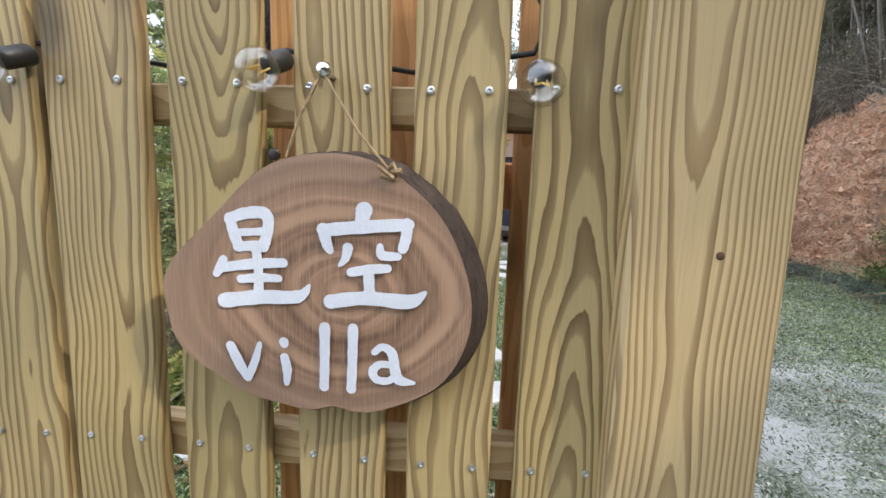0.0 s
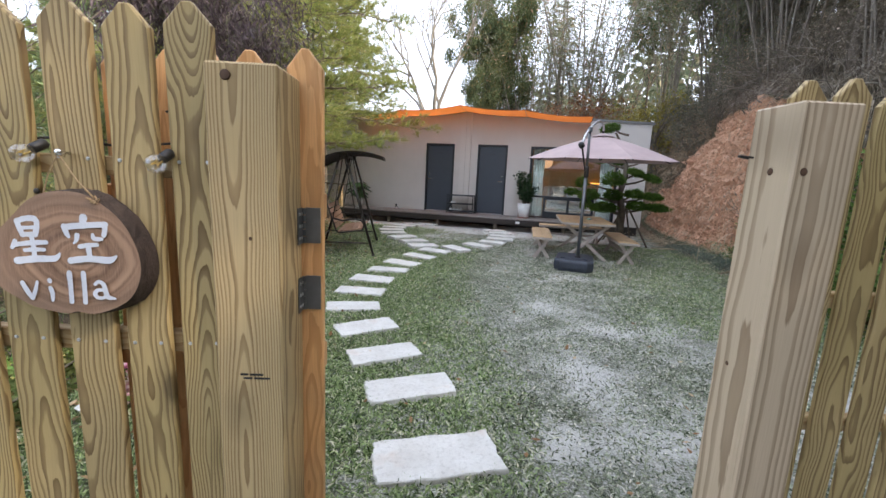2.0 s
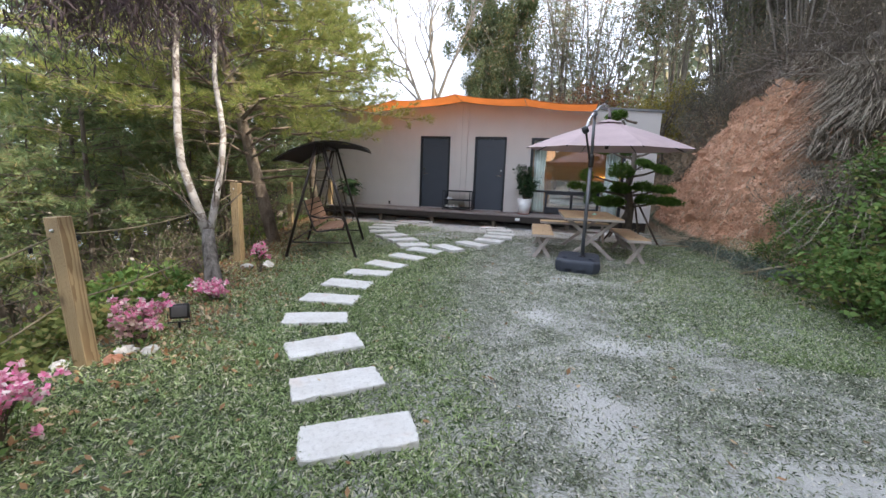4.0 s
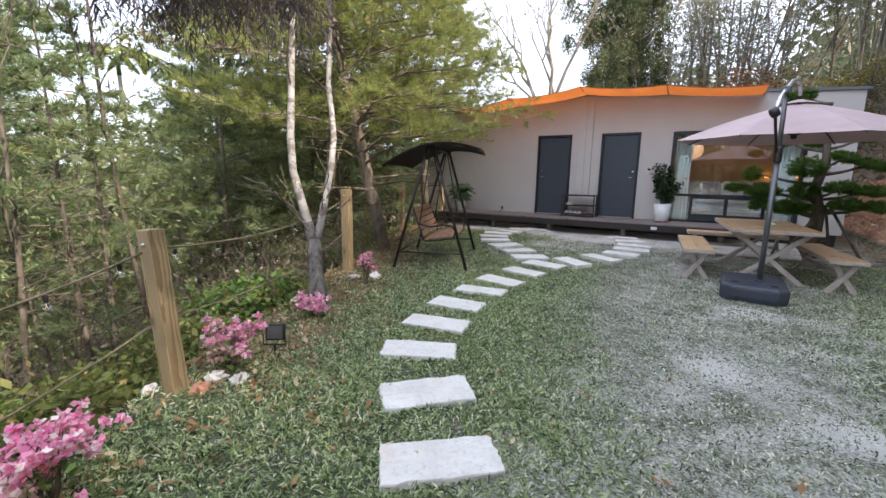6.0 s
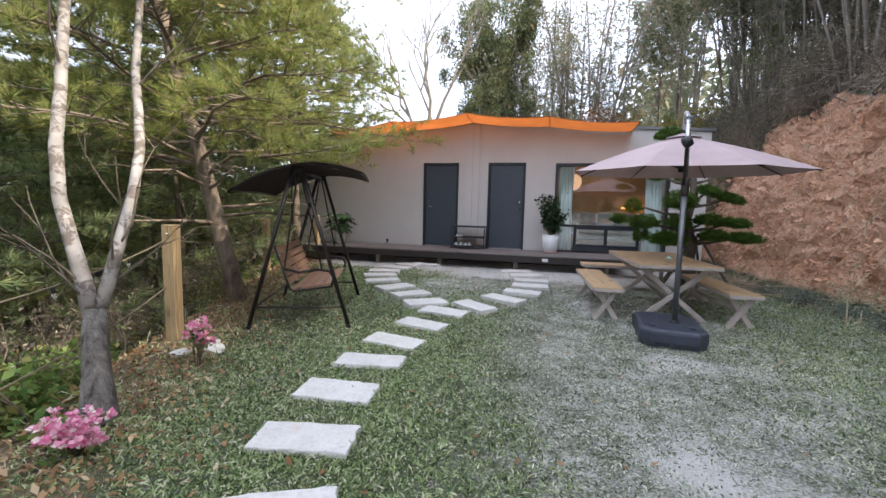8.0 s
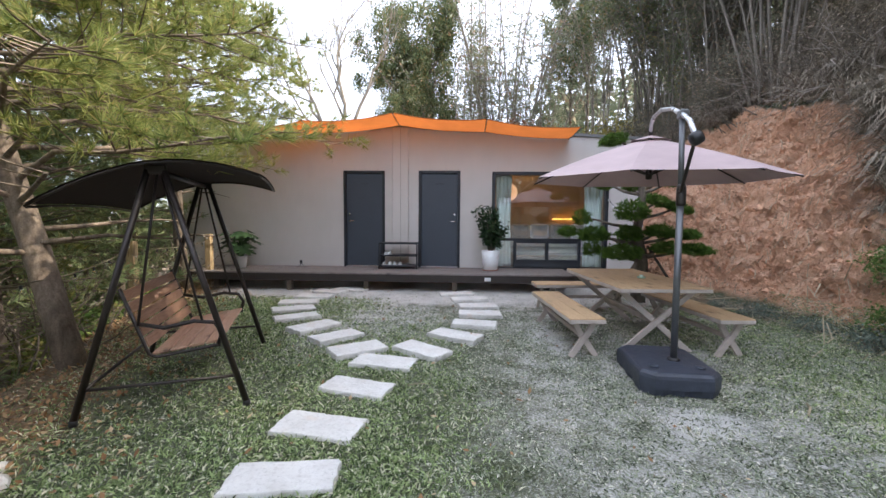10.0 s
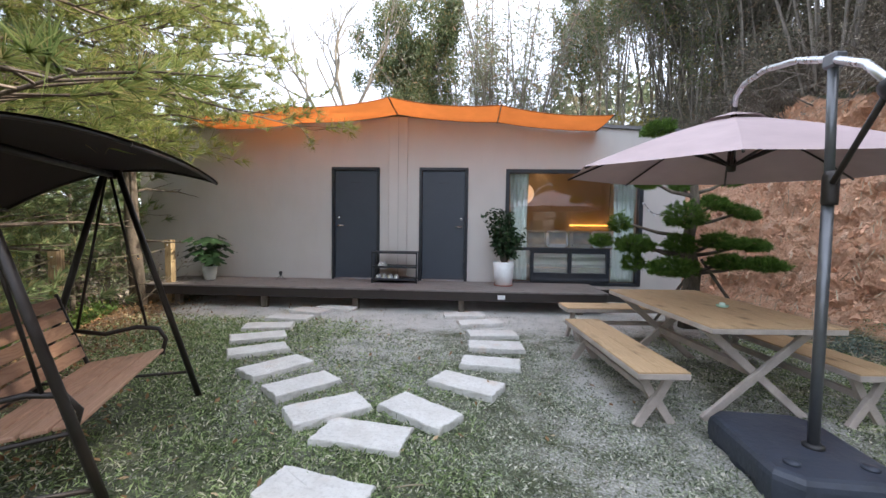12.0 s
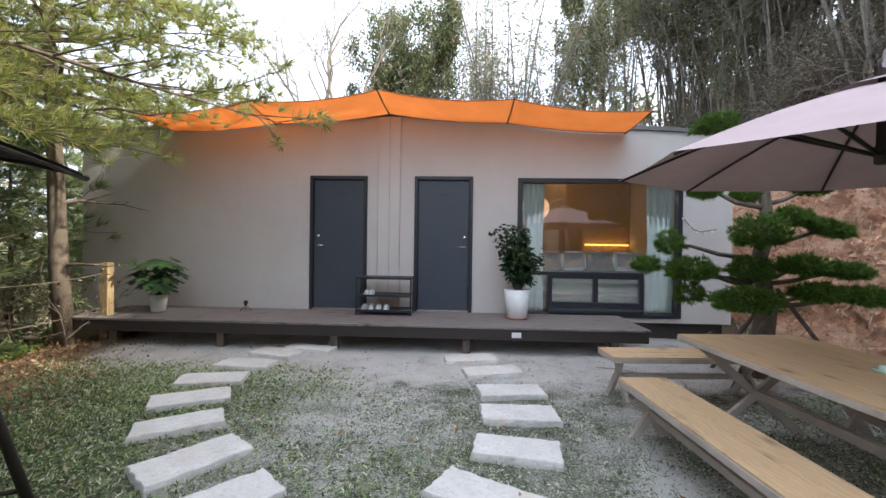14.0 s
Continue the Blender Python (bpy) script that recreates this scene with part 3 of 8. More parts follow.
def build_ground():
    xs = np.unique(np.concatenate([np.arange(-9, 3.7, 0.14), np.arange(3.7, 7.6, 0.062), np.arange(7.6, 11.01, 0.16), -9 - np.geomspace(0.4, 700, 34), 11 + np.geomspace(0.3, 700, 34)]))
    ys = np.unique(np.concatenate([np.arange(-4, 6.8, 0.14), np.arange(6.8, 14.6, 0.07), np.arange(14.6, 20.01, 0.16), -4 - np.geomspace(0.4, 700, 26), 20 + np.geomspace(0.4, 700, 34)]))
    gx, gy = np.meshgrid(xs, ys)
    z = land(gx, gy)
    rng = np.random.default_rng(3)
    bank = np.clip((gx - foot_x(gy)) / 0.25, 0, 1)
    wild = np.array([noise.fractal((x * 1.7, y * 1.7, h * 1.7), 0.8, 2.1, 5) for x, y, h in zip(gx.ravel(), gy.ravel(), z.ravel())]).reshape(gx.shape)
    ridge = np.array([noise.turbulence((x * 0.9, y * 0.9, h * 0.9), 3, True) for x, y, h in zip(gx.ravel(), gy.ravel(), z.ravel())]).reshape(gx.shape)
    left = np.clip((edge_x(gy) - gx) / 0.4, 0, 1)
    rill = np.array([noise.turbulence((y * 2.6, h * 0.9, x * 0.5), 4, True) for x, y, h in zip(gx.ravel(), gy.ravel(), z.ravel())]).reshape(gx.shape)
    # slanting scars that the digger left, and crumbled steps between them
    scar = np.array([noise.turbulence(((0.6 * y - 0.8 * h) * 1.1, (0.8 * y + 0.6 * h) * 4.6, x * 0.8), 4, True) for x, y, h in zip(gx.ravel(), gy.ravel(), z.ravel())]).reshape(gx.shape)
    crumb = np.array([noise.cell((x * 5.5, y * 5.5, h * 5.5)) for x, y, h in zip(gx.ravel(), gy.ravel(), (z + 0.3 * wild).ravel())]).reshape(gx.shape)
    z = z + 0.012 * wild + bank * (0.10 * wild + 0.20 * (ridge - 0.5)) + left * 0.05 * wild
    shove = -bank * (0.13 * wild + 0.16 * (ridge - 0.5) + 0.30 * (rill - 0.6) + 0.34 * (scar - 0.6) + 0.05 * crumb)
    n, k = gx.shape
    verts = np.stack([gx + shove, gy + bank * 0.08 * wild, z], -1).reshape(-1, 3)
    idx = np.arange(n * k).reshape(n, k)
    faces = np.stack([idx[:-1, :-1], idx[:-1, 1:], idx[1:, 1:], idx[1:, :-1]], -1).reshape(-1, 4)
    me = bpy.data.meshes.new("ground")
    me.from_pydata(verts.tolist(), [], faces.tolist())
    me.materials.append(GROUND)
    d = gx - foot_x(gy)
    top = bank_depth(gy)
    earth = np.clip(d / 0.3 + 0.2, 0, 1) * np.clip((top + 0.15 - d) / 0.3, 0, 1) * np.clip((gy - 6.6) / 1.6, 0, 1) * np.clip((19 - gy) / 2, 0, 1)
    gravel = np.clip((gy - 10.0) / 0.9, 0, 1) * np.clip((gx + 5.6) / 0.5, 0, 1) * np.clip((13.2 - gy) / 0.3, 0, 1) * np.clip((3.4 - gx) / 0.8, 0, 1)
    gravel = np.maximum(gravel, 0.62 * spot(gx, gy, -1.55, 9.9, 1.35, 2.1))
    gravel = np.maximum(gravel, 1.2 * dusty(gx, gy))
    gravel = np.maximum(gravel, 0.48 * np.clip((gx + 0.6) / 1.0, 0, 1) * np.clip((4.2 - gx) / 1.0, 0, 1))
    near = np.clip((30 - np.hypot(gx, gy)) / 10, 0, 1)
    litter = np.maximum(np.clip((edge_x(gy) + 0.18 - gx) / 0.5, 0, 1) * 0.75, np.clip((d - top) / 0.3, 0, 1)) * near
    litter = np.maximum(litter, 0.95 * np.clip(1.25 - (gx - edge_x(gy)) / 1.1, 0, 1) * np.clip((gy - 2.6) / 0.8, 0, 1))
    litter = np.maximum(litter, 0.8 * spot(gx, gy, 3.9, 6.9, 0.55, 0.4))
    litter = np.maximum(litter, np.clip((gy - 15) / 2, 0, 1) * np.clip((d + 0.4) * -3, 0, 1))
    litter = np.maximum(litter, 0.8 * np.clip(1 - np.abs(d + 0.1) / 0.7, 0, 1) * np.clip((gy - 5) / 2, 0, 1))
    litter = np.maximum(litter, np.clip(d / 0.3, 0, 1) * np.clip((7.4 - gy) / 1.2, 0, 1))
    litter = np.maximum(litter, np.clip(d / 0.3, 0, 1) * np.clip((gy - 15.5) / 2, 0, 1) * near)
    col = np.stack([earth, gravel * (1 - earth), litter * (1 - earth), np.ones_like(gx)], -1).reshape(-1, 4)
    layer = me.color_attributes.new("zone", "FLOAT_COLOR", "POINT")
    layer.data.foreach_set("color", col.astype(np.float32).ravel())
    me.polygons.foreach_set("use_smooth", (bank[:-1, :-1] < 0.9).ravel())
    me.update()
    face = (earth > 0.6).ravel()
    BANK_POINTS.append(verts[face])
    return tagged(new("ground", me), "patchy lawn with dusty gravel and a cut bank of red earth", "ground", kind="structure")


ground = build_ground()


# ---- the house ----
FY = 12.91           # face of the front wall
DOOR_1, DOOR_2, WINDOW = (-3.10, -2.18), (-1.43, -0.515), (0.18, 2.67)
SILL, HEAD = 0.445, 2.555
EAVE, PEAK_X, PEAK = 3.20, -1.84, 3.50
WX0, WX1, WY1 = -6.9, 3.42, 18.2


def roof_z(x):
    return PEAK - (PEAK - EAVE) * abs(x - PEAK_X) / (WX1 - PEAK_X)


def wall_piece(m, x0, x1, z0, z1, y0=FY, y1=FY + 0.15):
    """A stretch of front wall; z1 None: up to the roof."""
    if z1 is None:
        xs = [x0] + ([PEAK_X] if x0 < PEAK_X < x1 else []) + [x1]
        outline = [(x0, z0), (x1, z0)] + [(x, roof_z(x)) for x in reversed(xs)]
        m.prism(outline, y0, y1)
    else:
        m.prism([(x0, z0), (x1, z0), (x1, z1), (x0, z1)], y0, y1)


def build_house():
    h = thing("house", pose(0, 0, 0), "low grey-beige cabin with a flat gable and slate doors", "house")
    zb = 0.33
    top_w = HEAD - 0.02
    pieces = [(WX0, DOOR_1[0], zb, None), (DOOR_1[0], DOOR_1[1], HEAD, None), (DOOR_1[1], DOOR_2[0], zb, None), (DOOR_2[0], DOOR_2[1], HEAD, None), (DOOR_2[1], WINDOW[0], zb, None), (WINDOW[0], WINDOW[1], top_w, None),
              (WINDOW[0], WINDOW[1], zb, 0.40), (WINDOW[1], WX1, zb, None), (*DOOR_1, zb, SILL - 0.02), (*DOOR_2, zb, SILL - 0.02)]
    for piece in pieces:
        m = M()
        wall_piece(m, *piece)
        part("front_wall", m, WALL_PAINT, h)
    m = M()
    m.box(WX0, WX0 + 0.15, FY + 0.152, WY1, zb, EAVE - 0.01, 0.01)
    part("side_wall", m, WALL_PAINT, h)
    m = M()
    m.box(WX1 - 0.15, WX1, FY + 0.152, WY1, zb, EAVE - 0.01, 0.01)
    part("side_wall", m, WALL_PAINT, h)
    m = M()
    m.box(WX0 + 0.15, WX1 - 0.15, WY1 - 0.15, WY1, zb, EAVE - 0.01, 0.01)
    part("back_wall", m, WALL_PAINT, h)
    m = M()
    for a, b in ((WX0 - 0.06, PEAK_X), (PEAK_X, WX1 + 0.06)):
        m.prism([(a, roof_z(a) + 0.003), (b, roof_z(b) + 0.003), (b, roof_z(b) + 0.06), (a, roof_z(a) + 0.06)], FY - 0.05, WY1 + 0.1)
    part("roof", m, plain("grey_roof_sheet", (0.20, 0.20, 0.205), 0.5, 0.1, 3, 0.3), h, "thin grey sheet roof edge")
    m = M()
    m.box(-2.005, -1.655, FY - 0.055, FY - 0.002, 0.44, 3.475, 0.006)
    part("pilaster", m, WALL_PAINT, h)
    m = M()
    m.box(-1.825, -1.82, FY - 0.058, FY - 0.0545, 0.45, 3.47, 0.001)
    part("joint", m, plain("joint_shadow_gap", (0.25, 0.235, 0.225), 0.9), h)
    m = M()
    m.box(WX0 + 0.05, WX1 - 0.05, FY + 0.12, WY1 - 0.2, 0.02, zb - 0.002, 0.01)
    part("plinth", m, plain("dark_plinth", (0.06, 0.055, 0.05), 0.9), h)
    # doors
    for (x0, x1), side in ((DOOR_1, 0), (DOOR_2, 1)):
        d = thing("door", None)
        d.parent = h
        f = M()
        w = 0.055
        f.box(x0, x0 + w, FY - 0.03, FY + 0.10, SILL - 0.018, HEAD, 0.004)
        f.box(x1 - w, x1, FY - 0.03, FY + 0.10, SILL - 0.018, HEAD, 0.004)
        f.box(x0 + w, x1 - w, FY - 0.03, FY + 0.10, HEAD - w, HEAD, 0.004)
        part("door_frame", f, FRAME_PAINT, d)
        p = M()
        p.box(x0 + w + 0.004, x1 - w - 0.004, FY + 0.015, FY + 0.065, SILL + 0.012, HEAD - w - 0.004, 0.004)
        part("door_panel", p, DOOR_PAINT, d, "slate-blue steel door leaf")
        s = M()
        s.box(x0 + w, x1 - w, FY - 0.035, FY + 0.10, SILL - 0.018, SILL + 0.010, 0.003)
        part("threshold", s, STEEL, d, "pale metal threshold")
        hx = x0 + 0.125 if side == 0 else x1 - 0.125
        way = 1 if side == 0 else -1
        k = M()
        k.lathe([(0.027, 0), (0.027, 0.008), (0.012, 0.012), (0.012, 0.05)], 14)
        k.tube([(0, 0, 0.045), (way * 0.03, 0.004, 0.05), (way * 0.115, 0.0, 0.05)], [0.010, 0.009, 0.007], 8)
        part("door_handle", k, CHROME, d, "chrome lever handle", True, pose(hx, FY + 0.015, 1.45, 90, 0, 0))
        k = M()
        k.lathe([(0.026, 0), (0.026, 0.010), (0.018, 0.016), (0.006, 0.017)], 14)
        part("lock", k, CHROME, d, "chrome lock rose", True, pose(hx, FY + 0.015, 1.60, 90, 0, 0))
        k = M()
        k.box(-0.09, 0.09, -0.004, 0, -0.012, 0.012, 0.002)
        part("door_plate", k, plain("door_plate_paint", (0.045, 0.053, 0.07), 0.35), d, "", False, pose((x0 + x1) / 2, FY + 0.015, 2.27))
    # large window
    x0, x1 = WINDOW
    z0, z1 = 0.40, HEAD - 0.02
    win = thing("window")
    win.parent = h
    f = M()
    w = 0.07
    f.box(x0, x0 + w, FY - 0.035, FY + 0.09, z0, z1, 0.004)
    f.box(x1 - w, x1, FY - 0.035, FY + 0.09, z0, z1, 0.004)
    f.box(x0 + w, x1 - w, FY - 0.035, FY + 0.09, z1 - w, z1, 0.004)
    f.box(x0 + w, x1 - w, FY - 0.035, FY + 0.09, z0, z0 + w * 0.8, 0.004)
    part("window_frame", f, FRAME_PAINT, win)
    g = M()
    g.box(x0 + w, x1 - w, FY + 0.045, FY + 0.053, z0 + w * 0.8, z1 - w, 0.0005)
    pane = part("pane", g, GLASS, win, "large clear pane with reflections")
    pane.visible_shadow = False
    lower = M()
    a, b, lo, hi = 0.66, 2.10, z0 + 0.06, 1.04
    y0, y1 = FY - 0.06, FY + 0.03
    lower.box(a, a + 0.06, y0, y1, lo, hi, 0.004)
    lower.box(b - 0.06, b, y0, y1, lo, hi, 0.004)
    lower.box(x0 + w, b, y0 + 0.01, y1 - 0.002, hi, hi + 0.055, 0.004)
    lower.box(a + 0.06, b - 0.06, y0, y1, lo, lo + 0.17, 0.004)
    lower.box((a + b) / 2 - 0.035, (a + b) / 2 + 0.035, y0 + 0.004, y1 - 0.004, lo + 0.17, hi, 0.004)
    for q0, q1 in ((a + 0.06, (a + b) / 2 - 0.035), ((a + b) / 2 + 0.035, b - 0.06)):
        lower.box(q0, q1, y0 + 0.02, y1 - 0.02, hi - 0.05, hi, 0.004)
    part("lower_sash", lower, FRAME_PAINT, win, "low black sliding sash")
    for q0, q1 in ((a + 0.06, (a + b) / 2 - 0.035), ((a + b) / 2 + 0.035, b - 0.06)):
        g = M()
        g.box(q0, q1, FY - 0.022, FY - 0.016, lo + 0.17, hi - 0.05, 0.0005)
        p = part("pane", g, GLASS, win)
        p.visible_shadow = False
    return h


house = build_house()


def build_room():
    """The bedroom behind the large window."""
    r0, r1, yb, zf, zc = -0.35, WX1 - 0.17, 16.4, 0.40, 3.05
    m = M()
    m.box(r0 - 0.1, r0, FY + 0.155, yb, zf, zc, 0.005)
    m.box(r0, r1, yb, yb + 0.1, zf, zc, 0.005)
    tagged(part("wall_room", m, ROOM_WALL), "warm timber-toned bedroom walls", "wall", kind="structure")
    m = M()
    m.box(r0 - 0.1, r1 + 0.01, FY + 0.155, yb + 0.1, zc, zc + 0.05, 0.005)
    tagged(part("ceiling_room", m, ROOM_WALL), "plain warm bedroom ceiling", "ceiling", kind="structure")
    m = M()
    m.box(r0 - 0.1, r1 + 0.01, FY + 0.155, yb + 0.1, zf - 0.06, zf, 0.005)
    tagged(part("floor_room", m, ROOM_FLOOR), "brown boarded bedroom floor", "floor", kind="structure")
    bed = thing("bed", pose(1.85, 14.22, zf), "made double bed with white linen and a taupe throw", "bed")
    m = M().box(-1.15, 1.15, -1.0, 1.05, 0.0, 0.30, 0.02)
    part("bed_base", m, TAUPE_LINEN, bed)
    m = M().box(-1.12, 1.12, -0.98, 1.03, 0.302, 0.56, 0.06)
    part("mattress", m, LINEN, bed, "white mattress with sheet", True)
    m = M().box(-1.14, 1.14, -0.99, 0.15, 0.562, 0.60, 0.02)
    part("duvet", m, LINEN, bed, "white duvet", True)
    m = M().box(-1.05, -0.55, -0.95, 0.1, 0.602, 0.63, 0.014)
    part("throw", m, TAUPE_LINEN, bed, "folded taupe throw", True)
    for k, x in enumerate((-0.75, -0.25, 0.3, 0.8)):
        m = M()
        m.box(-0.25, 0.25, -0.20, 0.20, -0.075, 0.075, 0.06)
        part("pillow", m, TAUPE_LINEN if k % 2 == 0 else LINEN, bed, "upright square cushion", True, pose(x, 0.82, 0.80, 72, 0, 0))
    m = M().box(-1.3, 1.3, 1.10, 1.18, 0.0, 0.95, 0.01)
    part("headboard", m, ROOM_FLOOR, bed, "low timber headboard")
    strip = M().box(2.2, 3.2, yb - 0.12, yb - 0.04, 1.52, 1.55, 0.003)
    tagged(part("led_strip", strip, LED), "warm glowing strip above the headboard", "lamp")
    lamp = thing("pendant_lantern", pose(0.62, 13.75, 2.15), "round glowing paper lantern on a cord", "lamp")
    m = M()
    m.lathe([(0.03, -0.21)] + [(0.215 * math.cos(a), 0.215 * math.sin(a)) for a in np.linspace(-1.35, 1.35, 11)] + [(0.03, 0.21)], 24)
    part("shade", m, LANTERN_GLOW, lamp, "", True)
    m = M().tube([(0, 0, 0.2), (0, 0, 0.9)], 0.006, 6)
    part("cord", m, CABLE, lamp)
    chair = thing("rattan_chair", pose(0.25, 15.2, zf), "slatted wooden chair by the bed", "chair")
    for x in (-0.22, 0.22):
        for y in (-0.22, 0.22):
            part("leg", M().box(x - 0.02, x + 0.02, y - 0.02, y + 0.02, 0, 0.44 if y < 0 else 0.95, 0.004), LEAF_WOOD, chair)
    part("seat", M().box(-0.25, 0.25, -0.25, 0.25, 0.442, 0.48, 0.01), LEAF_WOOD, chair)
    for x in (-0.12, 0, 0.12):
        part("slat", M().box(x - 0.02, x + 0.02, 0.205, 0.225, 0.485, 0.93, 0.004), LEAF_WOOD, chair)
    for x0, x1 in ((0.27, 0.62), (2.18, 2.60)):
        m = M()
        xs = np.linspace(x0, x1, 60)
        f = []
        for zz, pull in ((0.47, 1.0), (1.0, 0.95), (1.6, 0.85), (2.1, 0.95), (2.47, 1.0)):
            mid = (x0 + x1) / 2
            f.append([(mid + (x - mid) * pull, FY + 0.115 + 0.013 * math.sin((x - x0) * 75) * (0.8 + 0.2 * pull), zz) for x in xs])
        k = len(xs)
        m.add([p for row in f for p in row], [(i * k + j, i * k + j + 1, (i + 1) * k + j + 1, (i + 1) * k + j) for i in range(len(f) - 1) for j in range(k - 1)])
        tagged(part("curtain", m, CURTAIN_CLOTH, None, "", True), "pale green pleated curtain drawn aside", "curtain", "window curtains")
    # added warm fill light to brighten the bedroom; it has no fixture
    warm_fill_data = bpy.data.lights.new("room_lamp", "POINT")
    warm_fill_data.energy, warm_fill_data.color, warm_fill_data.shadow_soft_size = 6, (1.0, 0.60, 0.25), 0.2
    lamp_ob = new("room_lamp", warm_fill_data)
    lamp_ob.location = (1.3, 15.3, 2.75)


build_room()
# area lamp added in the window opening to stand in for sky light
sky_in = bpy.data.lights.new("window_daylight", "AREA")
sky_in.shape, sky_in.size, sky_in.size_y, sky_in.energy, sky_in.color = "RECTANGLE", 2.2, 1.9, 2.2, (0.88, 0.94, 1.0)
sky_lamp = new("window_daylight", sky_in)
sky_lamp.matrix_world = look((1.43, FY + 0.058, 1.45), (1.43, FY + 2.0, 1.2))


def build_awning():
    aw = thing("awning", pose(0, 0, 0), "translucent orange cloth awning on short rods", "awning")
    xs = (-5.33, -3.66, -1.845, -0.005, 1.79)
    zi, zo = (3.26, 3.375, 3.525, 3.385, 3.235), (3.27, 3.43, 3.565, 3.435, 3.275)
    m = M()
    nx, ny = 14, 7
    rows = []
    for i in range(4):
        for a in range(nx + (i == 3)):
            s = a / nx
            x = xs[i] + (xs[i + 1] - xs[i]) * s
            sag = 4 * s * (1 - s)
            for b in range(ny):
                q = b / (ny - 1)
                z = (zi[i] + (zi[i + 1] - zi[i]) * s) * (1 - q) + (zo[i] + (zo[i + 1] - zo[i]) * s) * q
                y = FY - 0.03 - 0.90 * q + 0.05 * sag * q
                rows.append((x, y, z - 0.055 * sag * (0.75 + 0.25 * q) - 0.02 * math.sin(math.pi * q)))
    k = len(rows) // ny
    m.add(rows, [(i * ny + j, (i + 1) * ny + j, (i + 1) * ny + j + 1, i * ny + j + 1) for i in range(k - 1) for j in range(ny - 1)])
    part("cloth", m, AWNING_CLOTH, aw, "", True)
    hem = M()
    for j in (0, ny - 1):
        hem.tube([rows[i * ny + j] for i in range(k)], 0.008, 5)
    part("hem", hem, plain("awning_hem", (0.45, 0.12, 0.02), 0.8), aw)
    for x, a, b in zip(xs, zi, zo):
        part("rod", M().tube([(x, FY + 0.02, a - 0.012), (x, FY - 0.96, b - 0.012)], 0.011, 8), DARK_STEEL if x != xs[0] else SILVER, aw)


build_awning()


def build_deck():
    deck = thing("deck", pose(0, 0, 0), "dark weathered board deck raised on short posts", "deck")
    x0, x1, y0, y1, z = -6.0, 1.72, 11.72, FY - 0.065, 0.44
    n = 8
    w = (y1 - y0) / n
    for k in range(n):
        m = M().box(0, x1 - x0, 0, w - 0.008, -0.028, 0, 0.004)
        part("board", m, DECK_WOOD, deck, "", False, pose(x0, y0 + k * w, z))
    part("fascia", M().box(x0 + 0.03, x1 - 0.02, y0 + 0.012, y0 + 0.05, z - 0.17, z - 0.03, 0.004), plain("dark_fascia", (0.035, 0.027, 0.024), 0.7), deck)
    part("end_joist", M().box(x1 - 0.07, x1 - 0.02, y0 + 0.055, y1, z - 0.17, z - 0.03, 0.004), plain("dark_joist", (0.035, 0.027, 0.024), 0.7), deck)
    part("end_joist", M().box(x0 + 0.03, x0 + 0.08, y0 + 0.055, y1, z - 0.17, z - 0.03, 0.004), DARK_BARK, deck)
    for x in (-5.4, -3.9, -2.35, -0.6, 1.3):
        g = height(x, y0 + 0.15)
        part("post", M().box(x - 0.05, x + 0.05, y0 + 0.08, y0 + 0.18, g - 0.05, z - 0.172, 0.006), DARK_BARK, deck)
    part("mark", M().box(-0.02, 0.10, y0 + 0.005, y0 + 0.0115, z - 0.135, z - 0.065, 0.002), WHITE_POT, deck, "small white label plate")


build_deck()


# ---- timber posts of the rope fence ----
def timber_post(x, y, z0, z1, w, label, lean=0.0, turn=0.0):
    p = thing("fence_post", pose(x, y, z0, 0, lean, turn), label, "post", "rope fence posts")
    h = z1 - z0
    part("shaft", M().box(-w / 2, w / 2, -w / 2, w / 2, 0, h, 0.006), SHADED_POST_WOOD, p)
    part("screw_eye", M().lathe([(0.012, 0), (0.012, 0.004), (0.005, 0.02)], 10), STEEL, p, "", True, pose(0, -w / 2, h - 0.09, 90, 0, 0))
    return p


timber_post(-2.05, 2.70, height(-2.05, 2.70) - 0.10, 1.06, 0.108, "square treated timber post at the lawn's edge", -4.5, 12)
timber_post(-3.62, 5.93, height(-3.62, 5.93) - 0.15, 1.20, 0.12, "square timber post beside the pale-trunked tree", 0, 10)
timber_post(-5.55, 9.9, height(-5.55, 9.9) - 0.15, 1.12, 0.115, "square timber post beside the swing", 0, 5)
timber_post(-5.62, 11.95, height(-5.62, 11.95) - 0.12, 1.17, 0.115, "square timber post standing at the end of the deck", 0, 0)
timber_post(-0.9, -0.3, height(-0.9, -0.3) - 0.1, 1.0, 0.12, "square treated timber post near the gate", 0, 15)


def rope_line(a, b, sag, label, radius=0.0065, mat=GREEN_ROPE, name="rope"):
    a, b = Vector(a), Vector(b)
    pts = []
    for k in range(17):
        s = k / 16
        p = a.lerp(b, s)
        pts.append((p.x, p.y, p.z - 4 * sag * s * (1 - s)))
    ob = part(name, M().tube(pts, radius, 6), mat, None, "", True)
    tagged(ob, label, "rope", "ropes between posts")
    return pts


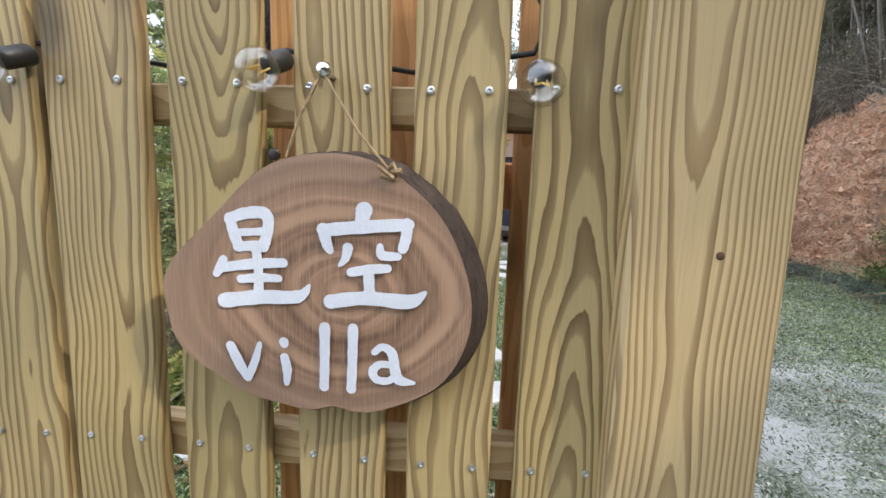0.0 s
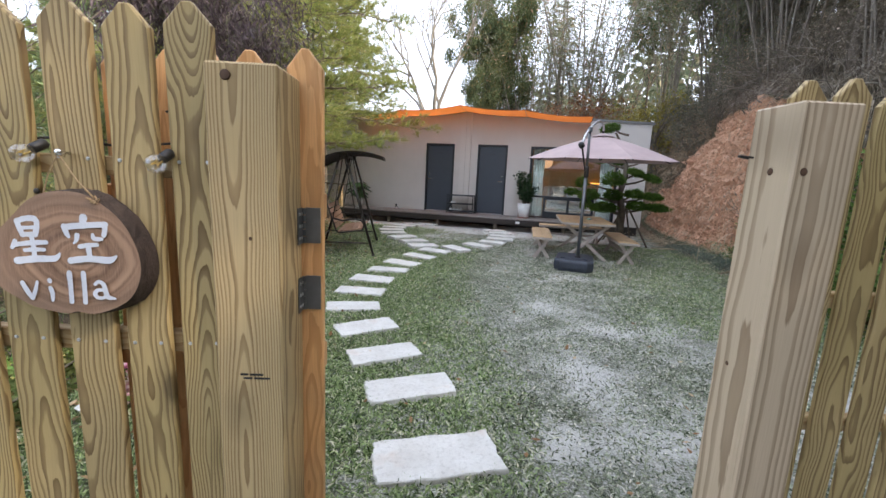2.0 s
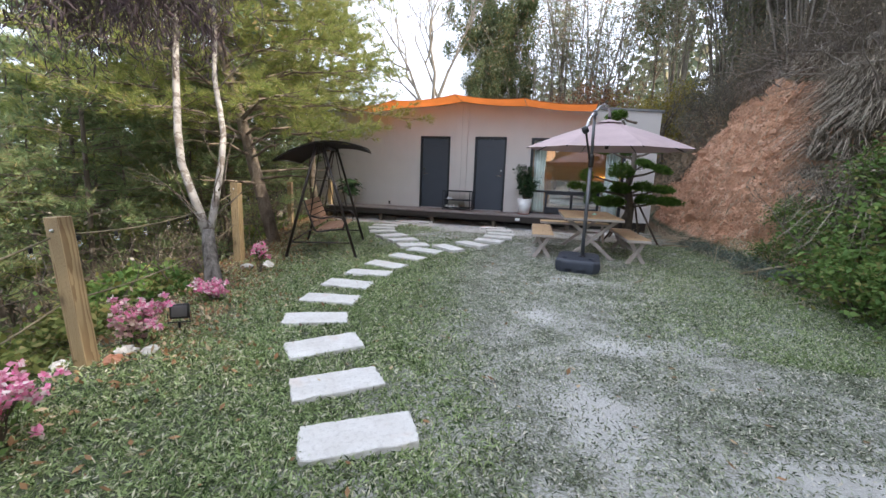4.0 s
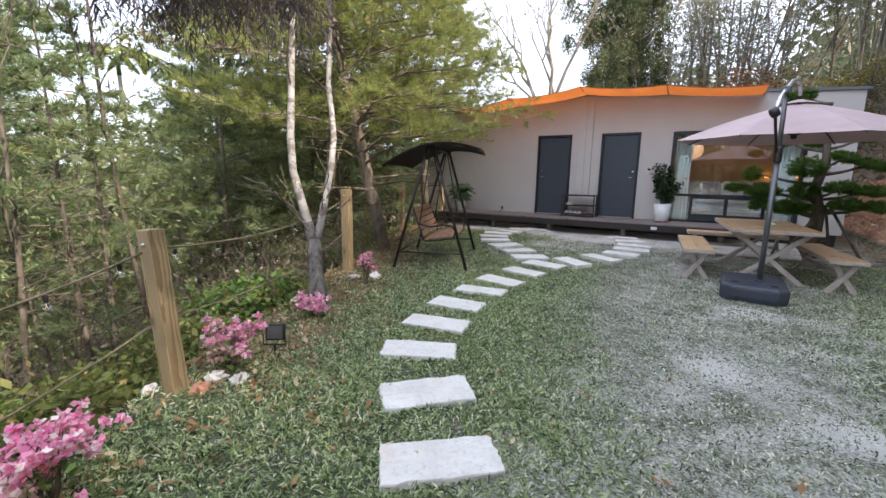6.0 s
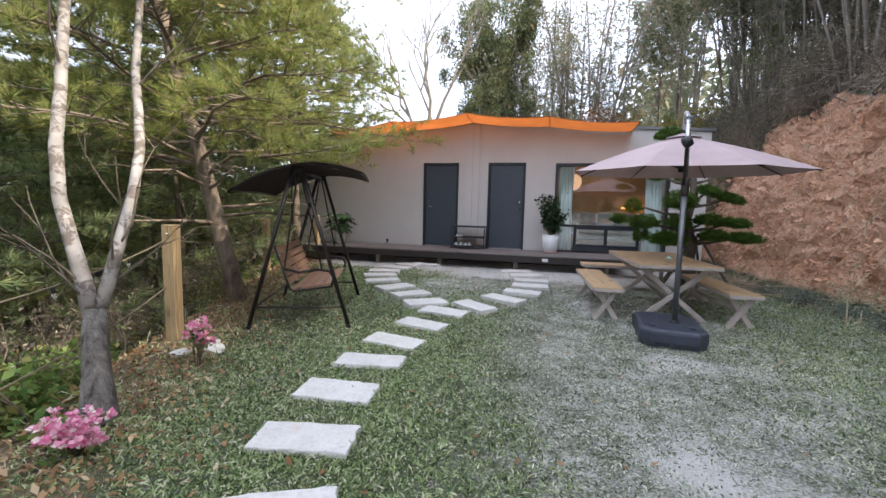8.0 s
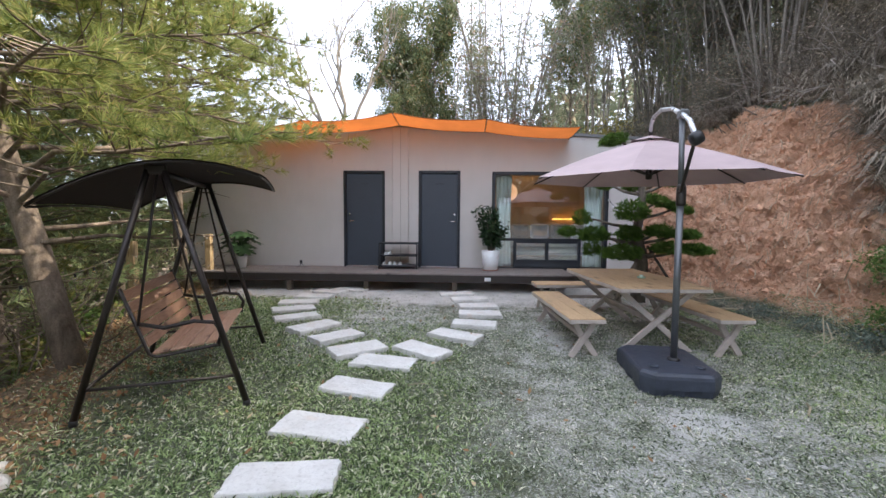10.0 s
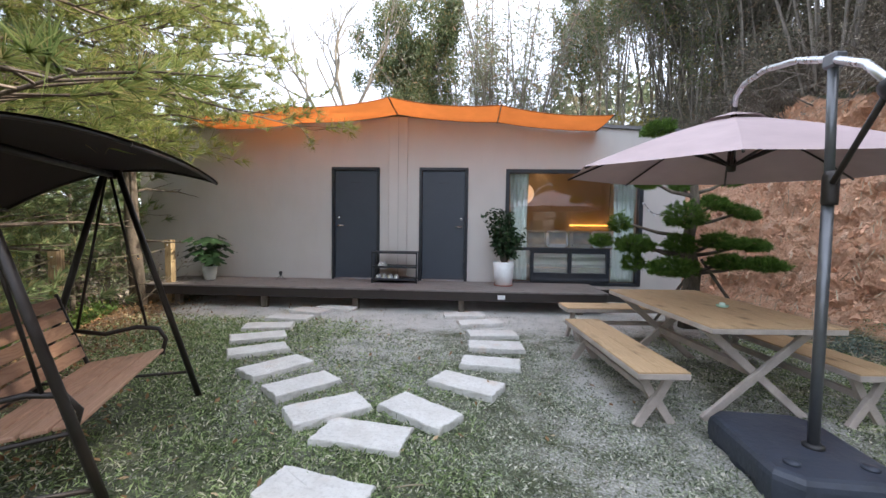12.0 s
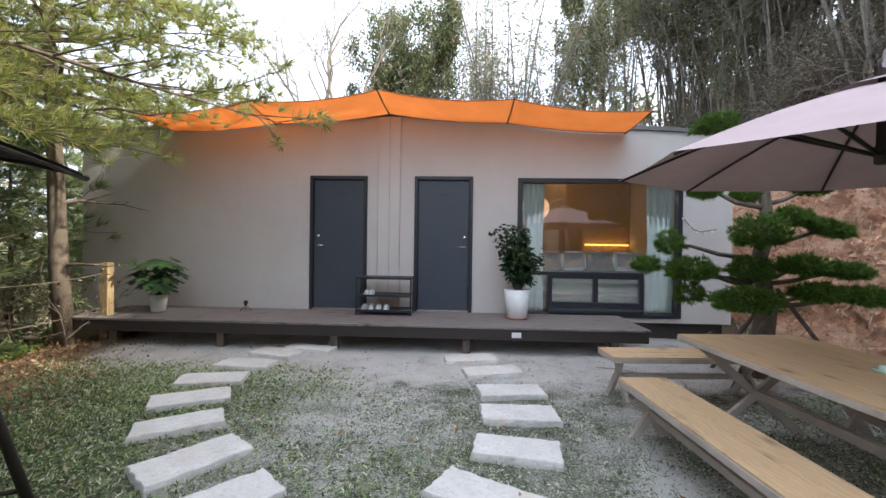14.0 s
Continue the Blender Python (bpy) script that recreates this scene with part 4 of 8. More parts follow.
P1, P2, P3, P4, P0 = (-2.12, 2.69), (-3.62, 5.93), (-5.55, 9.9), (-5.62, 11.95), (-0.9, -0.3)
string_pts = []
for (a, za), (b, zb), s1 in (((P0, 0.86), (P1, 0.93), 0.16), ((P1, 0.93), (P2, 1.05), 0.13), ((P2, 1.05), (P3, 1.0), 0.16), ((P3, 1.0), (P4, 1.02), 0.06)):
    string_pts.append(rope_line((a[0] - 0.05, a[1], za), (b[0] - 0.05, b[1], zb), s1, "thick weathered rope sagging between timber posts"))
    rope_line((a[0] - 0.05, a[1], za - 0.47), (b[0] - 0.05, b[1], zb - 0.47), s1 * 1.1, "thick weathered lower rope between timber posts")


GLINT = plain("filament_brass", (0.85, 0.62, 0.20), 0.3, 0.05, 20, 0.6)


def festoon_bulb(m, small=1.0, group="string light bulbs"):
    b = thing("string_light_bulb", m, "clear globe bulb hanging on a black cable", "bulb", group)
    r = 0.024 * small
    part("socket", M().lathe([(0.011 * small, 0), (0.013 * small, -0.004), (0.0125 * small, -0.034 * small), (0.009 * small, -0.038 * small)], 10), BLACK_PLASTIC, b, "", True)
    prof = [(0.008 * small, -0.036 * small)] + [(r * math.cos(a), -0.060 * small + r * math.sin(a)) for a in np.linspace(1.15, -1.5, 9)]
    g = part("globe", M().lathe(prof[::-1], 16), BULB_GLASS, b, "clear glass globe", True)
    g.visible_shadow = False
    part("filament", M().tube([(-0.006 * small, 0, -0.045 * small), (-0.007 * small, 0, -0.066 * small), (0, 0, -0.056 * small), (0.007 * small, 0, -0.066 * small), (0.006 * small, 0, -0.045 * small)], 0.0013 * small, 5), GLINT, b)
    return b


first_bulb = None
for pts in string_pts:
    for k in range(1, 16, 2):
        p = pts[k]
        m = pose(p[0], p[1] - 0.02, p[2] - 0.012, 0, 0, 25 * k)
        if first_bulb is None:
            first_bulb = festoon_bulb(m, 0.95)
        else:
            copy_thing(first_bulb, m)


def wall_string():
    """A short string of small bulbs from the window to the wall's corner."""
    pts = [(2.61, 12.85, 2.03), (2.70, 12.84, 1.88), (2.80, 12.835, 1.77), (2.90, 12.83, 1.73), (3.02, 12.84, 1.75), (3.15, 12.85, 1.77)]
    t = thing("wall_string_light", pose(0, 0, 0), "short black cable with small white bulbs hung beside the window", "string light")
    part("cable", M().tube(pts, 0.006, 6), CABLE, t, "", True)
    for a, b in zip(pts[:-1], pts[1:]):
        q = [(i + j) / 2 for i, j in zip(a, b)]
        part("bulb", M().lathe([(0.002, 0.0), (0.012, -0.008), (0.020, -0.026), (0.016, -0.042), (0.003, -0.050)][::-1], 10, q), WHITE_POT, t, "small white bulb", True)


wall_string()


# ---- the fence and gate at the entrance ----
GATE = pose(0.259, 0.667, 0, 0, 0, 17)   # local x along the fence, y away from the walk-up side


def picket_mesh(w, h, th, point=0.045):
    m = M()
    c = 0.003
    o = [(-w / 2, 0), (w / 2, 0), (w / 2, h - point), (w * 0.10, h), (-w * 0.10, h), (-w / 2, h - point)]
    n = len(o)
    inner = [(x * (1 - 2 * c / w), z if k < 2 else z - c) for k, (x, z) in enumerate(o)]
    v = [(x, 0, z) for x, z in inner] + [(x, c, z) for x, z in o] + [(x, th - c, z) for x, z in o] + [(x, th, z) for x, z in inner]
    f = [tuple(range(n)), tuple(range(4 * n - 1, 3 * n - 1, -1))]
    for r in range(3):
        f += [(r * n + k, (r + 1) * n + k, (r + 1) * n + (k + 1) % n, r * n + (k + 1) % n) for k in range(n)]
    m.add(v, f)
    return m


def screw_head(parent, at):
    part("screw", M().lathe([(0.0042, 0.0), (0.0042, 0.0014), (0.0022, 0.0022), (0.0008, 0.0012)], 10), STEEL, parent, "", False, at)


def build_fence(name, boards, span, label, wood, rails, th=0.02, back=0.0, screws=True, base=0.05, rail_back=0.0):
    f = thing(name, GATE, label, "fence")
    shared = {}
    for k, (u, w, top) in enumerate(boards):
        h = top - base
        key = (round(w, 3), round(h, 3))
        if key not in shared:
            shared[key] = picket_mesh(w, h, th).mesh("board", wood)
        b = part("board", shared[key], wood, f, "", False, pose(u, back, base))
        if screws:
            for z in (1.522, 1.108, 0.36):
                for dx in (-0.30, 0.30):
                    at = pose(u + dx * w + 0.002 * math.sin(k * 7 + dx * 9), back - 0.0005, z + 0.003 * math.sin(k * 5 + dx), 90, 0, 0)
                    screw_head(f, at)
    for z0, z1 in rails:
        part("rail", M().box(0, span[1] - span[0], 0, 0.032, 0, z1 - z0, 0.003), wood if wood is LEAF_WOOD else RAIL_WOOD, f, "", False, pose(span[0], back + th + 0.001 + rail_back, z0))
    return f


RAIL_WOOD = wood_sawn("rail_pine", (0.50, 0.36, 0.18), (0.30, 0.17, 0.06), 90, axis="x")
left_boards = [(0.0325, 0.098, 1.845), (-0.0925, 0.096, 1.835), (-0.218, 0.101, 1.84), (-0.357, 0.102, 1.83), (-0.494, 0.112, 1.835), (-0.617, 0.105, 1.83), (-0.745, 0.10, 1.84), (-0.87, 0.10, 1.835), (-0.995, 0.10, 1.83), (-1.12, 0.1, 1.84)]
fence_left = build_fence("picket_fence", left_boards, (-1.25, 0.078), "new treated pine picket fence with pointed boards", PINE_WOOD, ((1.485, 1.528), (1.075, 1.125), (0.33, 0.375)))
leaf_boards = [(0.2355, 0.085, 1.80), (0.105, 0.09, 1.79), (0.01, 0.07, 1.785), (-0.085, 0.09, 1.78), (-0.195, 0.09, 1.785), (-0.308, 0.09, 1.775)]
gate_leaf = build_fence("gate_leaf", leaf_boards, (-0.36, 0.275), "orange-toned picket gate leaf standing open behind the fence", LEAF_WOOD, ((1.395, 1.46), (0.98, 1.05), (0.30, 0.37)), th=0.022, back=0.1225, screws=False)
right_boards = [(1.50 + 0.118 * k, 0.092, 1.80 + 0.012 * math.sin(k * 2.1)) for k in range(12)]
fence_right = build_fence("picket_fence", right_boards, (1.45, 2.95), "new treated pine picket fence beyond the gateway", PINE_WOOD, ((1.20, 1.245), (0.82, 0.865), (0.3, 0.345)), back=0.145, screws=False)


def gate_post(name, u0, u1, n0, n1, top, wood, label, knots):
    p = thing(name, GATE @ pose((u0 + u1) / 2, (n0 + n1) / 2, 0), label, "post", "gate posts")
    w, d = (u1 - u0) / 2, (n1 - n0) / 2
    part("shaft", M().box(-w, w, -d, d, -0.3, top, 0.005), wood, p)
    for side, a, z, r in knots:
        k = M().lathe([(r, 0.0), (r * 0.8, 0.0008), (0.002, 0.0012)], 12)
        at = pose(a, -d - 0.0006, z, 90, 0, 0) if side == "front" else pose(-w - 0.0006, a, z, 0, -90, 0)
        part("knot", k, plain("dark_knot", (0.085, 0.045, 0.025), 0.7), p, "dark knot", True, at)
    return p


left_post = gate_post("gate_post", 0.076, 0.226, -0.03, 0.118, 1.727, POST_WOOD, "thick treated timber gate post with hinges", (("front", -0.03, 1.70, 0.011), ("front", 0.01, 1.365, 0.004)))
right_post = gate_post("gate_post", 1.36, 1.505, 0.0, 0.142, 1.72, GREY_WOOD, "thick weathered timber gate post", (("side", -0.01, 1.565, 0.009), ("front", -0.045, 1.565, 0.009), ("side", 0.02, 1.06, 0.006)))


HINGE_STEEL = plain("dull_hinge_steel", (0.20, 0.205, 0.215), 0.42, 0.2, 30, 0.8)


def hinge(z):
    h = thing("hinge", GATE @ pose(0.2275, 0.118, z), "zinc butt hinge on the gate post", "hinge", "gate hinges")
    part("leaf_plate", M().box(0, 0.0025, -0.04, -0.003, -0.045, 0.045, 0.0005), HINGE_STEEL, h)
    part("leaf_plate", M().box(0.008, 0.045, 0.001, 0.0035, -0.045, 0.045, 0.0005), HINGE_STEEL, h)
    for k in range(5):
        part("knuckle", M().tube([(0.004, 0.0015, -0.045 + k * 0.018), (0.004, 0.0015, -0.029 + k * 0.018)], 0.0045, 10), HINGE_STEEL, h)
    for y in (-0.03, -0.014):
        for z2 in (-0.03, 0.0, 0.03):
            screw_head(h, pose(0.0027, y, z2, 0, 90, 0))


hinge(1.38)
hinge(1.205)
stamp = thing("timber_stamp", GATE @ pose(0.165, -0.0304, 1.045), "small dark ink stamp on the post", "stamp")
for k, (dx, z, w) in enumerate(((-0.028, 0.004, 0.018), (0.0, 0.004, 0.03), (-0.02, -0.005, 0.02), (0.012, -0.005, 0.036))):
    part("stamp_bar", M().box(dx - w / 2, dx + w / 2, -0.0004, 0, z - 0.0025, z + 0.0025, 0.0001), BLACK_PLASTIC, stamp)


# ---- the log-slice name board ----
def sign_xy(px, py):
    """Painter's grid on the board: 650 wide and 520 high, to metres about its centre."""
    return (-0.162 + (px - 57) * 0.000394, 0.133 - (py - 48) * 0.000389)


def build_sign():
    s = thing("name_board", GATE @ pose(-0.235, -0.036, 1.317, 0, 0, 0), "brown log-slice board with white hand-painted name", "sign")
    key = [(520, 46), (620, 62), (700, 108), (790, 190), (850, 300), (880, 420), (868, 530), (815, 630), (730, 690), (610, 733), (520, 720), (460, 735), (380, 722), (290, 700), (200, 650), (125, 600), (85, 545), (68, 470), (60, 400), (92, 330), (150, 270), (230, 190), (310, 110), (400, 62)]
    outline = []
    n = len(key)
    for i in range(n):
        p0, p1, p2, p3 = (Vector(sign_xy(*key[(i + k - 1) % n])) for k in range(4))
        for t in (0.0, 0.34, 0.67):
            q = 0.5 * ((2 * p1) + (p2 - p0) * t + (2 * p0 - 5 * p1 + 4 * p2 - p3) * t * t + (3 * p1 - p0 - 3 * p2 + p3) * t ** 3)
            outline.append(q)
    outline = outline[::-1]
    count = len(outline)
    face = M()
    face.add([(q.x, 0, q.y) for q in outline] + [(0, 0, 0)], [(k, (k + 1) % count, count) for k in range(count)])
    part("face", face, SIGN_FACE, s)
    rim = M()
    rows = []
    for depth, grow in ((0.0, 1.0), (0.002, 1.006), (0.012, 1.018), (0.024, 1.03), (0.034, 1.035)):
        rows.append([(q.x * grow + depth * 0.35, depth, q.y * grow + (0.0012 * math.sin(k * 2.7 + depth * 300) if depth else 0)) for k, q in enumerate(outline)])
    rim.add([p for r in rows for p in r], [(r * count + k, (r + 1) * count + k, (r + 1) * count + (k + 1) % count, r * count + (k + 1) % count) for r in range(4) for k in range(count)])
    rim.add([p for p in rows[-1]], [tuple(range(count))])
    part("bark_rim", rim, SIGN_BARK, s, "dark bark rim", True)

    laid = []

    def stroke(points, widths):
        m = M()
        laid.append(points)
        lift = -0.0009 - 0.00012 * len(laid)
        pts = [Vector(sign_xy(*p)) for p in points]
        fine, wide = [], []
        for i in range(len(pts) - 1):
            for k in range(5):
                t = k / 5
                p0, p1, p2, p3 = pts[max(i - 1, 0)], pts[i], pts[i + 1], pts[min(i + 2, len(pts) - 1)]
                fine.append(0.5 * ((2 * p1) + (p2 - p0) * t + (2 * p0 - 5 * p1 + 4 * p2 - p3) * t * t + (3 * p1 - p0 - 3 * p2 + p3) * t ** 3))
                wide.append(widths[i] * (1 - t) + widths[i + 1] * t)
        fine.append(pts[-1])
        wide.append(widths[-1])
        ring_l, ring_r = [], []
        for i, p in enumerate(fine):
            d = (fine[min(i + 1, len(fine) - 1)] - fine[max(i - 1, 0)]).normalized()
            side = Vector((-d.y, d.x)) * wide[i] * 0.000392 / 2 * (1 + 0.05 * math.sin(i * 2.1 + points[0][0]))
            ring_l.append(p + side)
            ring_r.append(p - side)
        d0, d1 = (fine[0] - fine[1]).normalized(), (fine[-1] - fine[-2]).normalized()
        cap0 = [fine[0] + (ring_l[0] - fine[0]) * math.cos(a) + d0 * (ring_l[0] - fine[0]).length * math.sin(a) for a in np.linspace(0, math.pi, 7)[1:-1]]
        cap1 = [fine[-1] + (ring_r[-1] - fine[-1]) * math.cos(a) + d1 * (ring_r[-1] - fine[-1]).length * math.sin(a) for a in np.linspace(0, math.pi, 7)[1:-1]]
        k = len(fine)
        m.add([(p.x, lift, p.y) for p in ring_l] + [(p.x, lift, p.y) for p in ring_r], [(i, i + 1, k + i + 1, k + i) for i in range(k - 1)])
        m.add([(p.x, lift, p.y) for p in [ring_r[0], *cap0[::-1], ring_l[0]]], [tuple(range(len(cap0) + 2))])
        m.add([(p.x, lift, p.y) for p in [ring_l[-1], *cap1[::-1], ring_r[-1]]], [tuple(range(len(cap1) + 2))])
        part("brush_stroke", m, WHITE_PAINT, s, "white painted stroke")

    # first character: sun over life
    stroke([(252, 218), (262, 258), (275, 292)], [28, 30, 30])
    stroke([(250, 222), (290, 205), (342, 202), (356, 222)], [28, 30, 32, 30])
    stroke([(356, 215), (352, 250), (340, 290)], [28, 30, 30])
    stroke([(275, 255), (338, 250)], [20, 20])
    stroke([(272, 292), (342, 286)], [26, 26])
    stroke([(232, 328), (222, 350), (212, 366)], [24, 26, 20])
    stroke([(225, 350), (310, 336), (392, 330)], [24, 28, 24])
    stroke([(278, 378), (330, 372), (380, 372)], [22, 24, 20])
    stroke([(322, 300), (326, 360), (325, 415)], [26, 26, 28])
    stroke([(232, 438), (330, 424), (430, 418), (460, 388)], [40, 38, 34, 10])
    # second character: roof over work
    stroke([(603, 186), (598, 205), (592, 228)], [44, 36, 24])
    stroke([(500, 240), (600, 228), (716, 218)], [32, 34, 30])
    stroke([(498, 238), (508, 275), (516, 292)], [32, 28, 20])
    stroke([(712, 216), (710, 250), (702, 280)], [28, 28, 26])
    stroke([(562, 284), (556, 310), (540, 330)], [28, 22, 8])
    stroke([(645, 276), (650, 298), (690, 300)], [18, 26, 20])
    stroke([(570, 346), (620, 336), (664, 332)], [24, 26, 22])
    stroke([(616, 340), (618, 380), (620, 412)], [30, 28, 28])
    stroke([(518, 426), (610, 412), (720, 416), (762, 390)], [38, 36, 40, 10])
    # villa
    stroke([(246, 562), (268, 610), (290, 650)], [26, 30, 20])
    stroke([(326, 552), (312, 600), (292, 648)], [14, 22, 22])
    stroke([(392, 543), (393, 547)], [26, 24])
    stroke([(393, 585), (400, 620), (398, 658)], [24, 26, 16])
    stroke([(502, 496), (502, 580), (500, 660)], [30, 26, 26])
    stroke([(577, 494), (576, 580), (573, 662)], [28, 26, 26])
    stroke([(634, 556), (655, 540), (680, 556), (688, 600), (700, 628), (738, 634)], [18, 20, 26, 28, 30, 10])
    stroke([(686, 590), (650, 588), (630, 608), (640, 630), (672, 632), (692, 612)], [16, 20, 24, 22, 20, 16])

    knob = part("knob", M().lathe([(0.003, 0.0), (0.003, 0.02), (0.0075, 0.022), (0.009, 0.028), (0.006, 0.034), (0.001, 0.035)], 12), CHROME, s, "small brass-coloured knob", True, pose(0.010, 0.035, 0.212, 90, 0, 0))
    part("cord", M().tube([(0.010, 0.004, 0.210), (-0.012, 0.003, 0.170), (-0.028, 0.004, 0.128)], 0.0016, 6), ROPE, s)
    part("cord", M().tube([(0.010, 0.004, 0.210), (0.045, 0.003, 0.155), (0.077, 0.004, 0.118)], 0.0016, 6), ROPE, s)
    kn = M()
    for k in range(6):
        a = k * 1.3
        kn.tube([(0.072, 0.004, 0.117), (0.078 + 0.012 * math.cos(a), -0.004 + 0.004 * math.sin(a * 2), 0.118 + 0.008 * math.sin(a)), (0.082 + 0.004 * math.sin(a), 0.0, 0.113 + 0.004 * math.cos(a))], 0.0019, 5)
    part("knot", kn, ROPE, s, "frayed knot of twine")
    part("screw_eye", M().lathe([(0.006, 0), (0.006, 0.003), (0.003, 0.004)], 10), DARK_STEEL, s, "", True, pose(-0.038, 0.002, 0.131, 90, 0, 0))


build_sign()
for u, z, roll in ((-0.575, 1.530, 70), (-0.292, 1.528, 55), (-0.032, 1.520, 20)):
    copy_thing(first_bulb, GATE @ pose(u + 0.016, 0.0, z + 0.020, -62, roll * 0.3, 0) @ Matrix.Scale(0.92, 4))
gate_cable = [GATE @ Vector(p) for p in ((-1.0, 0.03, 1.60), (-0.8, 0.04, 1.575), (-0.56, 0.012, 1.565), (-0.42, 0.045, 1.55), (-0.28, 0.012, 1.56), (-0.15, 0.05, 1.55), (-0.02, 0.012, 1.56), (-0.004, 0.03, 1.60), (-0.02, 0.06, 1.645), (-0.05, 0.05, 1.63))]
tagged(part("cable", M().tube(gate_cable, 0.0028, 6), CABLE, None, "", True), "black string-light cable along the fence", "cable")
tie = M().tube([GATE @ Vector((1.45 + 0.12 * math.cos(a), 0.135 + 0.02 * math.sin(a), 1.60 + 0.004 * math.cos(a * 2))) for a in np.linspace(0, 2 * math.pi, 16)], 0.0025, 5)
tagged(part("wire_tie", tie, CABLE), "thin black wire tied round the boards", "wire")


# ---- stepping stones ----
def stepping_stones():
    rng = random.Random(5)
    group = "stepping stones"
    rows = [(0.55, 1.90, 28), (0.16, 2.55, 33), (-0.24, 3.02, 42), (-0.65, 3.53, 44), (-1.07, 4.06, 27), (-1.28, 4.67, 12), (-1.41, 5.31, 6), (-1.43, 5.96, 7), (-1.43, 6.55, -8), (-1.33, 7.21, -15), (-1.21, 7.81, -10),
            (-1.56, 8.12, 37), (-1.92, 8.54, 48), (-2.33, 8.93, 54), (-2.76, 9.40, 32), (-3.01, 9.90, 30), (-3.14, 10.42, 15), (-3.08, 10.95, -2), (-2.96, 11.45, -16), (-2.62, 11.72, -8),
            (-0.86, 8.14, -36), (-0.51, 8.67, -27), (-0.27, 9.21, -8), (-0.18, 9.80, 2), (-0.19, 10.33, 8), (-0.32, 10.93, 14), (-0.55, 11.42, 10)]
    for k, (x, y, turn) in enumerate(rows):
        w, d = 0.30 + rng.uniform(-0.01, 0.01), 0.155 + rng.uniform(-0.01, 0.012)
        if k == 0:
            w, d = 0.34, 0.175
        n = 9
        pts = []
        for i in range(4):
            a, b = ((-w, -d), (w, -d), (w, d), (-w, d))[i], ((-w, -d), (w, -d), (w, d), (-w, d))[(i + 1) % 4]
            for j in range(n):
                s = j / n
                jag = 0.008 if 0 < j else 0.012
                pts.append((a[0] + (b[0] - a[0]) * s + rng.uniform(-jag, jag), a[1] + (b[1] - a[1]) * s + rng.uniform(-jag, jag)))
        c = len(pts)
        m = M()
        top = [(px * 0.985, py * 0.97, 0.0 + rng.uniform(-0.003, 0.001)) for px, py in pts]
        rim = [(px, py, -0.008 + rng.uniform(-0.003, 0.002)) for px, py in pts]
        low = [(px * 1.005 + rng.uniform(-0.006, 0.006), py * 1.01 + rng.uniform(-0.006, 0.006), -0.03) for px, py in pts]
        foot = [(px, py, -0.11) for px, py in pts]
        inner = [(px * 0.55, py * 0.5, rng.uniform(-0.002, 0.003)) for px, py in pts]
        m.add(foot + low + rim + top + inner, [(r * c + i, r * c + (i + 1) % c, (r + 1) * c + (i + 1) % c, (r + 1) * c + i) for r in range(4) for i in range(c)])
        m.add(inner + [(0, 0, 0.001)], [(i, (i + 1) % c, c) for i in range(c)])
        ob = part("stepping_stone", m, STONE, None, "", False, pose(x, y, height(x, y) + (0.034 if k < 11 else 0.055), rng.uniform(-1, 1), rng.uniform(-1, 1), turn))
        tagged(ob, "rough pale granite slab laid in the turf", "stepping stone", group)


stepping_stones()


